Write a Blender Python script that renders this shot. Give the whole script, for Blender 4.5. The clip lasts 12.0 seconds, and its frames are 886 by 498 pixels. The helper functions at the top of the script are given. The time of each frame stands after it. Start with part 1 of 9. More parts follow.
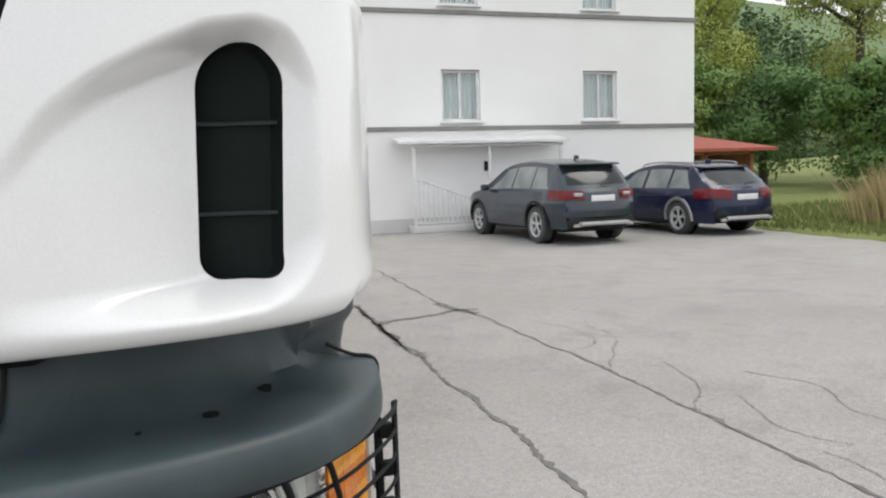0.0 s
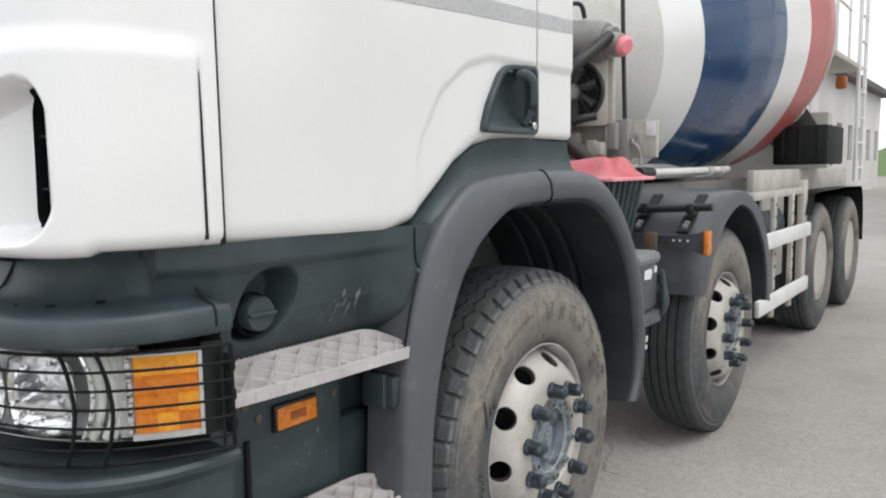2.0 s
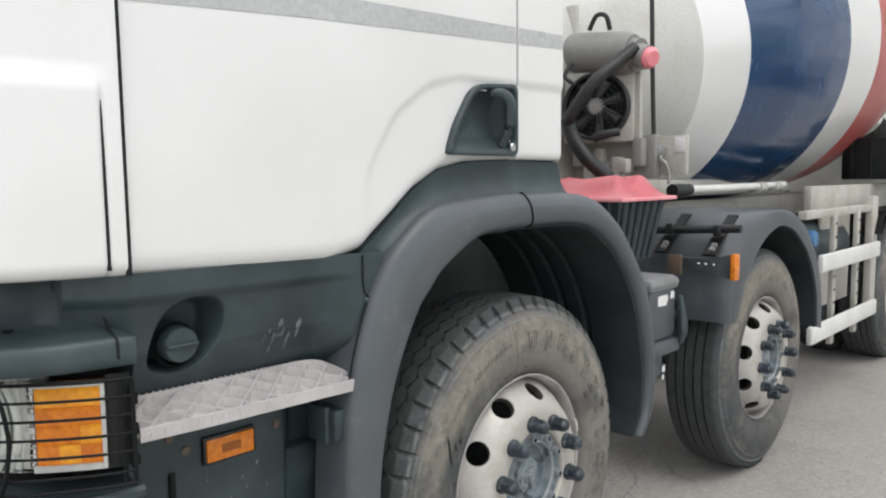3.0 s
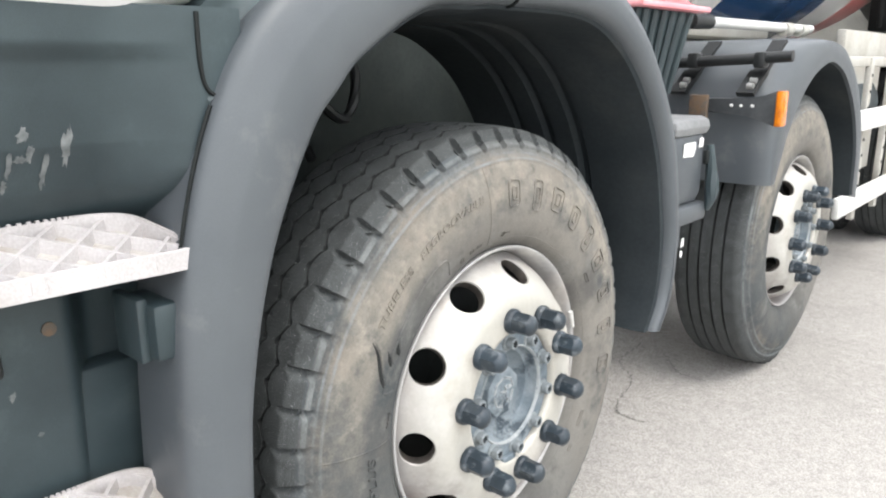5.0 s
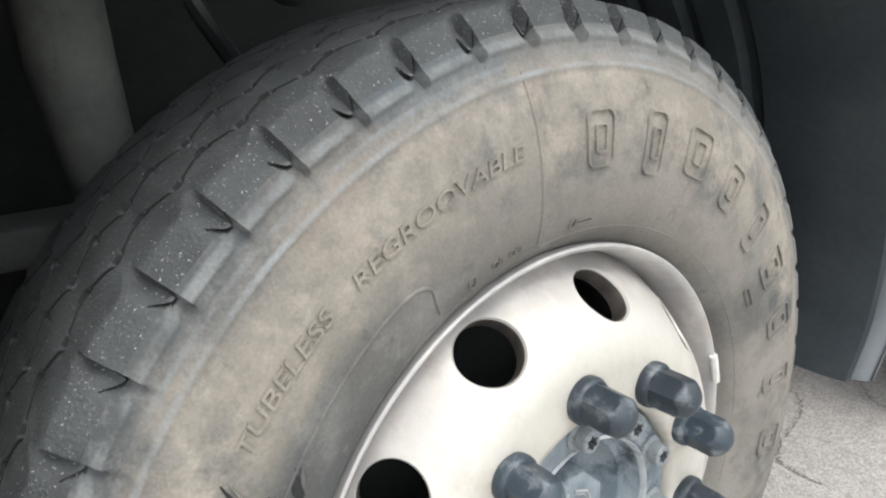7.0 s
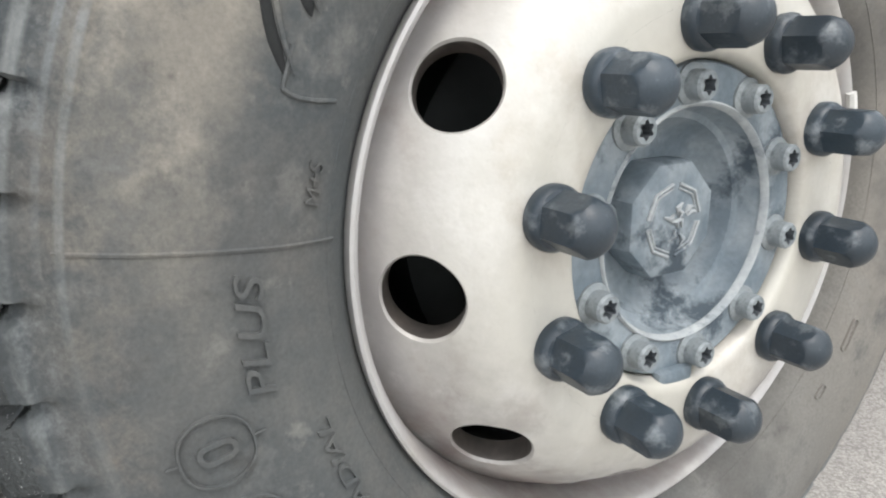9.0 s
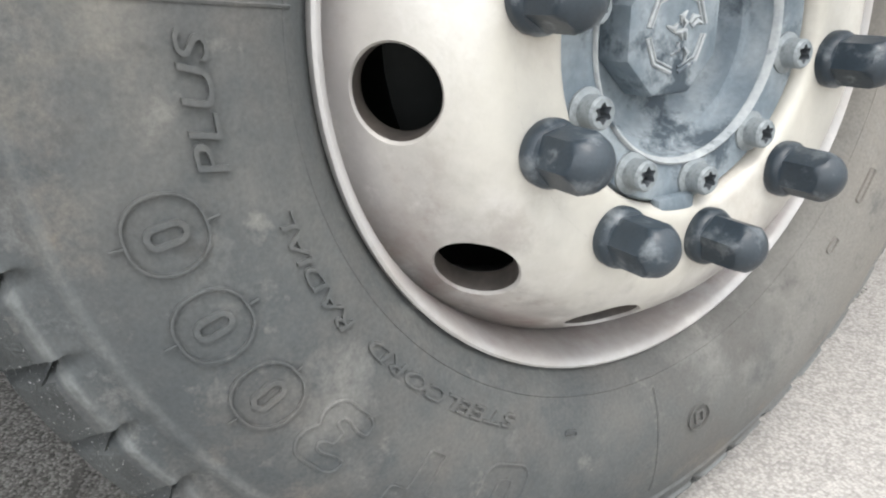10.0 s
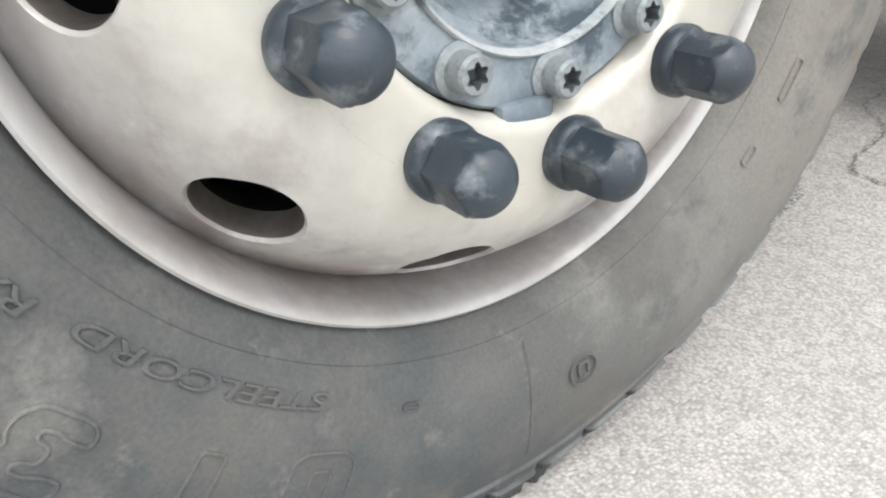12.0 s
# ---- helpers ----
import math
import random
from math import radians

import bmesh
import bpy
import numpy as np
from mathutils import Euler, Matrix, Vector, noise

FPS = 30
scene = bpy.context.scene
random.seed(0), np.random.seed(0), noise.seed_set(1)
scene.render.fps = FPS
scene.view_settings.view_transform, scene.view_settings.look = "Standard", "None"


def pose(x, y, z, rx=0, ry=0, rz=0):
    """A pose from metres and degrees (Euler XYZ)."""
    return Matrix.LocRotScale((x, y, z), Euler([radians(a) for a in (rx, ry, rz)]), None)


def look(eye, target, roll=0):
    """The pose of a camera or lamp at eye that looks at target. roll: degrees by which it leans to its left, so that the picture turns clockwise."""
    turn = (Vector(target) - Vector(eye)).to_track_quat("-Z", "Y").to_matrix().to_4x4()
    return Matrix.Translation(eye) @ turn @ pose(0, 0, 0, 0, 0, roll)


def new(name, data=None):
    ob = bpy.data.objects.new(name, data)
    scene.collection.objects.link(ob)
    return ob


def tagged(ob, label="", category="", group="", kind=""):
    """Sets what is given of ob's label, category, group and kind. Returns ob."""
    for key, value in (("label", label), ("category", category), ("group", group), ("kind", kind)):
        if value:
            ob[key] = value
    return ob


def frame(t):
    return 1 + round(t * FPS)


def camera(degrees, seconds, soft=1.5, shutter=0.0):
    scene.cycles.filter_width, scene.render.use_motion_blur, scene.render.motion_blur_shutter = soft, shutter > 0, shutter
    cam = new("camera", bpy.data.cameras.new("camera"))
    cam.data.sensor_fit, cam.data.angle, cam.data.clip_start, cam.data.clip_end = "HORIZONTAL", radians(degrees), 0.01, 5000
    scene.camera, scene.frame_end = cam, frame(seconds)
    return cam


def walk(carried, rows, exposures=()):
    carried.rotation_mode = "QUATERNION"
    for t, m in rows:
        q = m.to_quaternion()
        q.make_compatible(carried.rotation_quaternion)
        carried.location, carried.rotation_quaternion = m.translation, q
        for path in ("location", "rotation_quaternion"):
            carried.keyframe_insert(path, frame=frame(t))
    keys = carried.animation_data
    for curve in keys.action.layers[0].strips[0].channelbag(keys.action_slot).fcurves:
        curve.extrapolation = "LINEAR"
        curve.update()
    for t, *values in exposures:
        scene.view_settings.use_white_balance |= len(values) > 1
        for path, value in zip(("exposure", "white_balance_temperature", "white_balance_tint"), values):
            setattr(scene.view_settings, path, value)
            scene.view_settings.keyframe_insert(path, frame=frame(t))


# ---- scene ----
EXPOSURES = [(0.0, -0.08), (0.5, -0.27), (1.0, -0.26), (1.6, -0.08), (2.5, 0.02), (4.3, 0.3), (5.0, 1.05), (6.0, 1.17), (6.5, 1.12), (7.5, 0.8), (9.5, 0.8), (10.0, 1.03), (10.5, 1.18), (11.2, 1.18), (12.0, 1.04)]
cam = camera(62.92, 12.0, 2.1)
# seconds, eye, turn about x, y and z in degrees
PATH = [
    (0.0, -0.2111, -2.1243, 1.3955, 84.06, 1.81, -17.17),
    (0.2, -0.0974, -2.1783, 1.4037, 84.31, 1.51, -7.12),
    (0.5, 0.1177, -2.2169, 1.3848, 84.18, 1.21, 4.23),
    (0.8, 0.3875, -2.2452, 1.4111, 84.05, 0.69, 18.75),
    (1.0, 0.5110, -2.2269, 1.4128, 83.82, 0.43, 21.93),
    (1.2, 0.6849, -2.1683, 1.4048, 83.88, 0.65, 25.69),
    (1.4, 0.7789, -2.1241, 1.3982, 83.98, 0.87, 27.78),
    (1.5, 0.8171, -2.1046, 1.3959, 84.00, 0.92, 28.77),
    (1.6, 0.8345, -2.0953, 1.3949, 84.00, 0.93, 29.26),
    (1.8, 0.9589, -2.0192, 1.3855, 83.95, 0.96, 33.27),
    (2.0, 1.0907, -1.9250, 1.3815, 83.88, 0.92, 37.93),
    (2.5, 1.2712, -1.7622, 1.4188, 83.90, 0.80, 44.47),
    (4.3, 1.0904, -1.4086, 1.3108, 86.34, 1.06, 43.03),
    (4.5, 1.0161, -1.3385, 1.2619, 83.22, 1.02, 42.50),
    (5.0, 0.8000, -1.0847, 1.1869, 75.72, 0.33, 42.07),
    (5.5, 0.6505, -0.8563, 1.1473, 72.50, 0.81, 42.38),
    (6.0, 0.5473, -0.7268, 1.1363, 71.83, 0.88, 42.70),
    (6.5, 0.4551, -0.5849, 1.1025, 70.82, 0.83, 42.73),
    (7.0, 0.4252, -0.4854, 1.0640, 71.62, 1.52, 53.20),
    (7.5, 0.3777, -0.4765, 0.9153, 70.20, 0.68, 56.75),
    (9.3, 0.4084, -0.4830, 0.6563, 74.28, 0.60, 59.56),
    (9.5, 0.4001, -0.4801, 0.6267, 73.09, 0.69, 59.44),
    (10.0, 0.4077, -0.4571, 0.5869, 69.32, 1.32, 60.11),
    (10.5, 0.4098, -0.4301, 0.5626, 65.18, 1.81, 60.53),
    (11.0, 0.3838, -0.4107, 0.5609, 60.40, 1.26, 59.40),
    (11.5, 0.3723, -0.3643, 0.5315, 62.46, 1.73, 57.25),
    (12.0, 0.3409, -0.2875, 0.5450, 61.74, 1.79, 56.71),
]
walk(cam, [(r[0], pose(*r[1:])) for r in PATH], EXPOSURES)
# ---- end of path ----

# ---- world and sun ----
world = bpy.data.worlds.new("overcast_sky")
scene.world = world
world.use_nodes = True
wn, wl = world.node_tree.nodes, world.node_tree.links
SUN_ELEV, SUN_ROT = radians(63), radians(98)
sky = wn.new("ShaderNodeTexSky")
sky.sky_type, sky.sun_disc = "NISHITA", False
sky.sun_elevation, sky.sun_rotation, sky.dust_density = SUN_ELEV, SUN_ROT, 3.0
cloud_map = wn.new("ShaderNodeTexCoord")
cloud_noise = wn.new("ShaderNodeTexNoise")
cloud_noise.inputs["Scale"].default_value, cloud_noise.inputs["Detail"].default_value = 2.2, 6.0
cloud_ramp = wn.new("ShaderNodeValToRGB")
cloud_ramp.color_ramp.elements[0].position, cloud_ramp.color_ramp.elements[0].color = 0.3, (10.2, 10.5, 11.0, 1)
cloud_ramp.color_ramp.elements[1].position, cloud_ramp.color_ramp.elements[1].color = 0.72, (14.0, 14.1, 14.2, 1)
cloud_mix = wn.new("ShaderNodeMix")
cloud_mix.data_type = "RGBA"
cloud_mix.inputs[0].default_value = 0.86
wl.new(cloud_map.outputs["Generated"], cloud_noise.inputs["Vector"])
wl.new(cloud_noise.outputs["Fac"], cloud_ramp.inputs["Fac"])
wl.new(sky.outputs["Color"], cloud_mix.inputs[6])
wl.new(cloud_ramp.outputs["Color"], cloud_mix.inputs[7])
wl.new(cloud_mix.outputs[2], wn["Background"].inputs["Color"])
wn["Background"].inputs["Strength"].default_value = 0.12
sun_data = bpy.data.lights.new("sun", "SUN")
sun_data.energy, sun_data.angle, sun_data.color = 1.0, radians(25), (1.0, 0.96, 0.9)
sun = new("sun", sun_data)
sun.matrix_world = look((7, -1, 14), (0, 0, 0))


# ---- materials ----
def material(name, c1, c2=None, rough=0.5, metal=0.0, scale=6.0, fine=90.0, bump=0.15, dist=0.004, spread=(0.35, 0.65),
             dirt=None, dirt_scale=3.0, dirt_at=(0.55, 0.75), coat=0.0, spec=0.5, rough_var=0.12, object_random=0.0, detail=6.0):
    """Two-scale procedural surface: a broad change from c1 to c2, fine grain in the relief and gloss, and patches of dirt."""
    m = bpy.data.materials.new(name)
    m.use_nodes = True
    n, l = m.node_tree.nodes, m.node_tree.links
    b = n["Principled BSDF"]
    c2 = c2 or tuple(v * 0.86 for v in c1)
    tc = n.new("ShaderNodeTexCoord")
    n1, n2 = n.new("ShaderNodeTexNoise"), n.new("ShaderNodeTexNoise")
    n1.inputs["Scale"].default_value, n1.inputs["Detail"].default_value = scale, detail
    n2.inputs["Scale"].default_value, n2.inputs["Detail"].default_value = fine, 4.0
    for x in (n1, n2):
        l.new(tc.outputs["Object"], x.inputs["Vector"])
    r1 = n.new("ShaderNodeValToRGB")
    r1.color_ramp.elements[0].position, r1.color_ramp.elements[0].color = spread[0], (*c1, 1)
    r1.color_ramp.elements[1].position, r1.color_ramp.elements[1].color = spread[1], (*c2, 1)
    l.new(n1.outputs["Fac"], r1.inputs["Fac"])
    col = r1.outputs["Color"]
    grain = n.new("ShaderNodeMix")
    grain.data_type, grain.blend_type = "RGBA", "OVERLAY"
    grain.inputs[0].default_value = 0.25
    l.new(col, grain.inputs[6])
    l.new(n2.outputs["Fac"], grain.inputs[7])
    col = grain.outputs[2]
    if dirt:
        n3 = n.new("ShaderNodeTexNoise")
        n3.inputs["Scale"].default_value, n3.inputs["Detail"].default_value, n3.inputs["Roughness"].default_value = dirt_scale, 9.0, 0.68
        l.new(tc.outputs["Object"], n3.inputs["Vector"])
        r3 = n.new("ShaderNodeMapRange")
        r3.inputs["From Min"].default_value, r3.inputs["From Max"].default_value = dirt_at
        l.new(n3.outputs["Fac"], r3.inputs["Value"])
        mx = n.new("ShaderNodeMix")
        mx.data_type = "RGBA"
        l.new(r3.outputs["Result"], mx.inputs[0])
        l.new(col, mx.inputs[6])
        mx.inputs[7].default_value = (*dirt, 1)
        col = mx.outputs[2]
    if object_random:
        oi = n.new("ShaderNodeObjectInfo")
        hv = n.new("ShaderNodeHueSaturation")
        mr = n.new("ShaderNodeMapRange")
        mr.inputs["To Min"].default_value, mr.inputs["To Max"].default_value = 1 - object_random, 1 + object_random
        l.new(oi.outputs["Random"], mr.inputs["Value"])
        l.new(mr.outputs["Result"], hv.inputs["Value"])
        l.new(col, hv.inputs["Color"])
        col = hv.outputs["Color"]
    l.new(col, b.inputs["Base Color"])
    rr = n.new("ShaderNodeMapRange")
    rr.inputs["To Min"].default_value, rr.inputs["To Max"].default_value = max(0.02, rough - rough_var), min(1, rough + rough_var)
    l.new(n1.outputs["Fac"], rr.inputs["Value"])
    l.new(rr.outputs["Result"], b.inputs["Roughness"])
    b.inputs["Metallic"].default_value = metal
    b.inputs["Coat Weight"].default_value = coat
    b.inputs["Coat Roughness"].default_value = 0.08
    b.inputs["Specular IOR Level"].default_value = spec
    if bump:
        bp = n.new("ShaderNodeBump")
        bp.inputs["Strength"].default_value, bp.inputs["Distance"].default_value = bump, dist
        l.new(n2.outputs["Fac"], bp.inputs["Height"])
        l.new(bp.outputs["Normal"], b.inputs["Normal"])
    return m


def glass_material(name, tint=(0.9, 0.95, 0.95), rough=0.02, ior=1.45):
    m = bpy.data.materials.new(name)
    m.use_nodes = True
    b = m.node_tree.nodes["Principled BSDF"]
    b.inputs["Base Color"].default_value = (*tint, 1)
    b.inputs["Transmission Weight"].default_value = 1.0
    b.inputs["Roughness"].default_value = rough
    b.inputs["IOR"].default_value = ior
    return m


M_WHITE = material("white_cab_paint", (0.8, 0.8, 0.8), (0.77, 0.77, 0.768), rough=0.2, scale=2, fine=400, bump=0.02, coat=0.5, dirt=(0.6, 0.58, 0.55), dirt_at=(0.62, 1.2), dirt_scale=5)
M_STRIPE = material("silver_grey_decal", (0.5, 0.51, 0.52), (0.46, 0.47, 0.48), rough=0.3, scale=4, bump=0.02)
M_PLASTIC = material("dark_grey_textured_plastic", (0.029, 0.044, 0.05), (0.045, 0.065, 0.072), rough=0.45, scale=9, fine=700, bump=0.3, dist=0.001, spec=0.5, dirt=(0.084, 0.112, 0.117), dirt_at=(0.56, 0.95), dirt_scale=9)
M_FENDER = material("weathered_grey_plastic", (0.074, 0.084, 0.094), (0.098, 0.109, 0.119), rough=0.42, scale=4, fine=900, bump=0.25, dist=0.001, dirt=(0.24, 0.24, 0.235), dirt_at=(0.58, 1.0), dirt_scale=7)
M_DARK = material("black_plastic", (0.009, 0.011, 0.011), (0.014, 0.017, 0.017), rough=0.6, scale=8, bump=0.1, spec=0.25)
M_LINER = material("black_dusty_liner", (0.02, 0.026, 0.03), (0.034, 0.041, 0.045), rough=0.75, scale=5, bump=0.2, dirt=(0.06, 0.062, 0.06), dirt_at=(0.55, 0.9), spec=0.25)


def asphalt_material(name, light, dark, stain, lit_near=None):
    """Worn asphalt: a bed of small stones of differing grey and broad stains; a given tone puts extra light into the
    ground by the front wheel.
    """
    m = bpy.data.materials.new(name)
    m.use_nodes = True
    n, l = m.node_tree.nodes, m.node_tree.links
    b = n["Principled BSDF"]
    tc = n.new("ShaderNodeTexCoord")
    vo = n.new("ShaderNodeTexVoronoi")
    vo.inputs["Scale"].default_value = 230
    big = n.new("ShaderNodeTexNoise")
    big.inputs["Scale"].default_value, big.inputs["Detail"].default_value, big.inputs["Roughness"].default_value = 0.45, 9, 0.65
    mid = n.new("ShaderNodeTexNoise")
    mid.inputs["Scale"].default_value, mid.inputs["Detail"].default_value = 26, 5
    for x in (vo, big, mid):
        l.new(tc.outputs["Object"], x.inputs["Vector"])
    sep = n.new("ShaderNodeSeparateColor")
    l.new(vo.outputs["Color"], sep.inputs["Color"])
    stone = n.new("ShaderNodeValToRGB")
    stone.color_ramp.elements[0].color = (*dark, 1)
    stone.color_ramp.elements[1].color = (*light, 1)
    stone.color_ramp.elements[0].position, stone.color_ramp.elements[1].position = 0.0, 0.8
    l.new(sep.outputs[0], stone.inputs["Fac"])
    edge = n.new("ShaderNodeMapRange")
    edge.inputs["From Min"].default_value, edge.inputs["From Max"].default_value = 0.45, 0.75
    edge.inputs["To Min"].default_value, edge.inputs["To Max"].default_value = 0.0, 0.5
    l.new(vo.outputs["Distance"], edge.inputs["Value"])
    m1 = n.new("ShaderNodeMix")
    m1.data_type = "RGBA"
    l.new(edge.outputs["Result"], m1.inputs[0])
    l.new(stone.outputs["Color"], m1.inputs[6])
    m1.inputs[7].default_value = (*[v * 0.75 for v in dark], 1)
    st = n.new("ShaderNodeMapRange")
    st.inputs["From Min"].default_value, st.inputs["From Max"].default_value = 0.42, 0.66
    st.inputs["To Max"].default_value = 0.5
    l.new(big.outputs["Fac"], st.inputs["Value"])
    m2 = n.new("ShaderNodeMix")
    m2.data_type, m2.blend_type = "RGBA", "MIX"
    l.new(st.outputs["Result"], m2.inputs[0])
    l.new(m1.outputs[2], m2.inputs[6])
    m2.inputs[7].default_value = (*stain, 1)
    blot = n.new("ShaderNodeTexNoise")
    blot.inputs["Scale"].default_value, blot.inputs["Detail"].default_value, blot.inputs["Roughness"].default_value = 1.7, 10, 0.72
    l.new(tc.outputs["Object"], blot.inputs["Vector"])
    bm_ = n.new("ShaderNodeMapRange")
    bm_.inputs["From Min"].default_value, bm_.inputs["From Max"].default_value, bm_.inputs["To Max"].default_value = 0.5, 0.68, 0.45
    l.new(blot.outputs["Fac"], bm_.inputs["Value"])
    m4 = n.new("ShaderNodeMix")
    m4.data_type = "RGBA"
    l.new(bm_.outputs["Result"], m4.inputs[0])
    l.new(m2.outputs[2], m4.inputs[6])
    m4.inputs[7].default_value = (*[v * 0.8 for v in stain], 1)
    m2 = m4
    # brighter ground by the front wheel, its light put into the colour
    if lit_near:
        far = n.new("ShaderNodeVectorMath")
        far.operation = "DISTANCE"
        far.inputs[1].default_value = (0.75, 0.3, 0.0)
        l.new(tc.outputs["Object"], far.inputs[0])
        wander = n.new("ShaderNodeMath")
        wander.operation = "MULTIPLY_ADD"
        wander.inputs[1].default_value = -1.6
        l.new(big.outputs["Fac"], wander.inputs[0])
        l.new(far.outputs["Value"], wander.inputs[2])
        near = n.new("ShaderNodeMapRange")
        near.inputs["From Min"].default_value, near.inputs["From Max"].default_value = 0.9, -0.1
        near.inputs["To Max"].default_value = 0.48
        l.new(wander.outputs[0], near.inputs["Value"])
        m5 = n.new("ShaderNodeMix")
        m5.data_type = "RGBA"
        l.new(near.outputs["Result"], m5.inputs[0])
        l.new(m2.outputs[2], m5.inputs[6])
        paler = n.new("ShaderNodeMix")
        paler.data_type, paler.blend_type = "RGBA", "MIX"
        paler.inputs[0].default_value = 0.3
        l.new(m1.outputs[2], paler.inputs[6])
        paler.inputs[7].default_value = (*lit_near, 1)
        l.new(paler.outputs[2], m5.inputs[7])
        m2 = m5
    m3 = n.new("ShaderNodeMix")
    m3.data_type, m3.blend_type = "RGBA", "OVERLAY"
    m3.inputs[0].default_value = 0.2
    l.new(m2.outputs[2], m3.inputs[6])
    l.new(mid.outputs["Fac"], m3.inputs[7])
    l.new(m3.outputs[2], b.inputs["Base Color"])
    b.inputs["Roughness"].default_value = 0.9
    b.inputs["Specular IOR Level"].default_value = 0.3
    bp = n.new("ShaderNodeBump")
    bp.inputs["Strength"].default_value, bp.inputs["Distance"].default_value = 0.45, 0.003
    bp.invert = True
    l.new(vo.outputs["Distance"], bp.inputs["Height"])
    bp2 = n.new("ShaderNodeBump")
    bp2.inputs["Strength"].default_value, bp2.inputs["Distance"].default_value = 0.5, 0.006
    l.new(mid.outputs["Fac"], bp2.inputs["Height"])
    l.new(bp.outputs["Normal"], bp2.inputs["Normal"])
    l.new(bp2.outputs["Normal"], b.inputs["Normal"])
    return m


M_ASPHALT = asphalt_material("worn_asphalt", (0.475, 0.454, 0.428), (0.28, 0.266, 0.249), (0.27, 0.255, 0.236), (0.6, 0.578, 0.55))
M_RENDER = material("white_house_render", (0.88, 0.875, 0.87), (0.84, 0.835, 0.83), rough=0.9, scale=0.6, fine=60, bump=0.25, dist=0.004, dirt=(0.6, 0.595, 0.58), dirt_at=(0.62, 1.1), dirt_scale=0.5)
M_BAND = material("grey_stone_band", (0.2, 0.195, 0.19), (0.25, 0.245, 0.24), rough=0.8, scale=2, bump=0.3)
M_STEEL = material("galvanised_steel", (0.42, 0.42, 0.41), (0.35, 0.35, 0.34), rough=0.45, metal=0.6, scale=10, bump=0.1)
M_GRASS = material("verge_grass", (0.17, 0.22, 0.055), (0.23, 0.26, 0.08), rough=0.9, scale=1.2, fine=30, bump=1.0, dist=0.05, dirt=(0.2, 0.17, 0.09), dirt_scale=0.7)
M_LEAF = material("broad_leaves", (0.15, 0.25, 0.055), (0.26, 0.34, 0.085), rough=0.7, scale=0.25, fine=5, bump=0.0, object_random=0.25)
M_TRUNK = material("tree_bark", (0.06, 0.05, 0.04), (0.09, 0.075, 0.06), rough=0.9, scale=4, bump=0.5, dist=0.02)
# pale specks: grit, with the tread's glints put into the colour
M_TYRE = material("dusty_glinting_tread_rubber", (0.036, 0.04, 0.041), (0.06, 0.066, 0.067), rough=0.75, scale=30, fine=380, bump=0.9, dist=0.002, dirt=(0.55, 0.56, 0.56), dirt_scale=430, dirt_at=(0.61, 0.7))
# tread grooves blackened: their shade put into the colour
M_GROOVE = material("shaded_groove_rubber", (0.009, 0.01, 0.011), (0.016, 0.018, 0.018), rough=0.9, scale=20, fine=300, bump=0.4, dist=0.001)


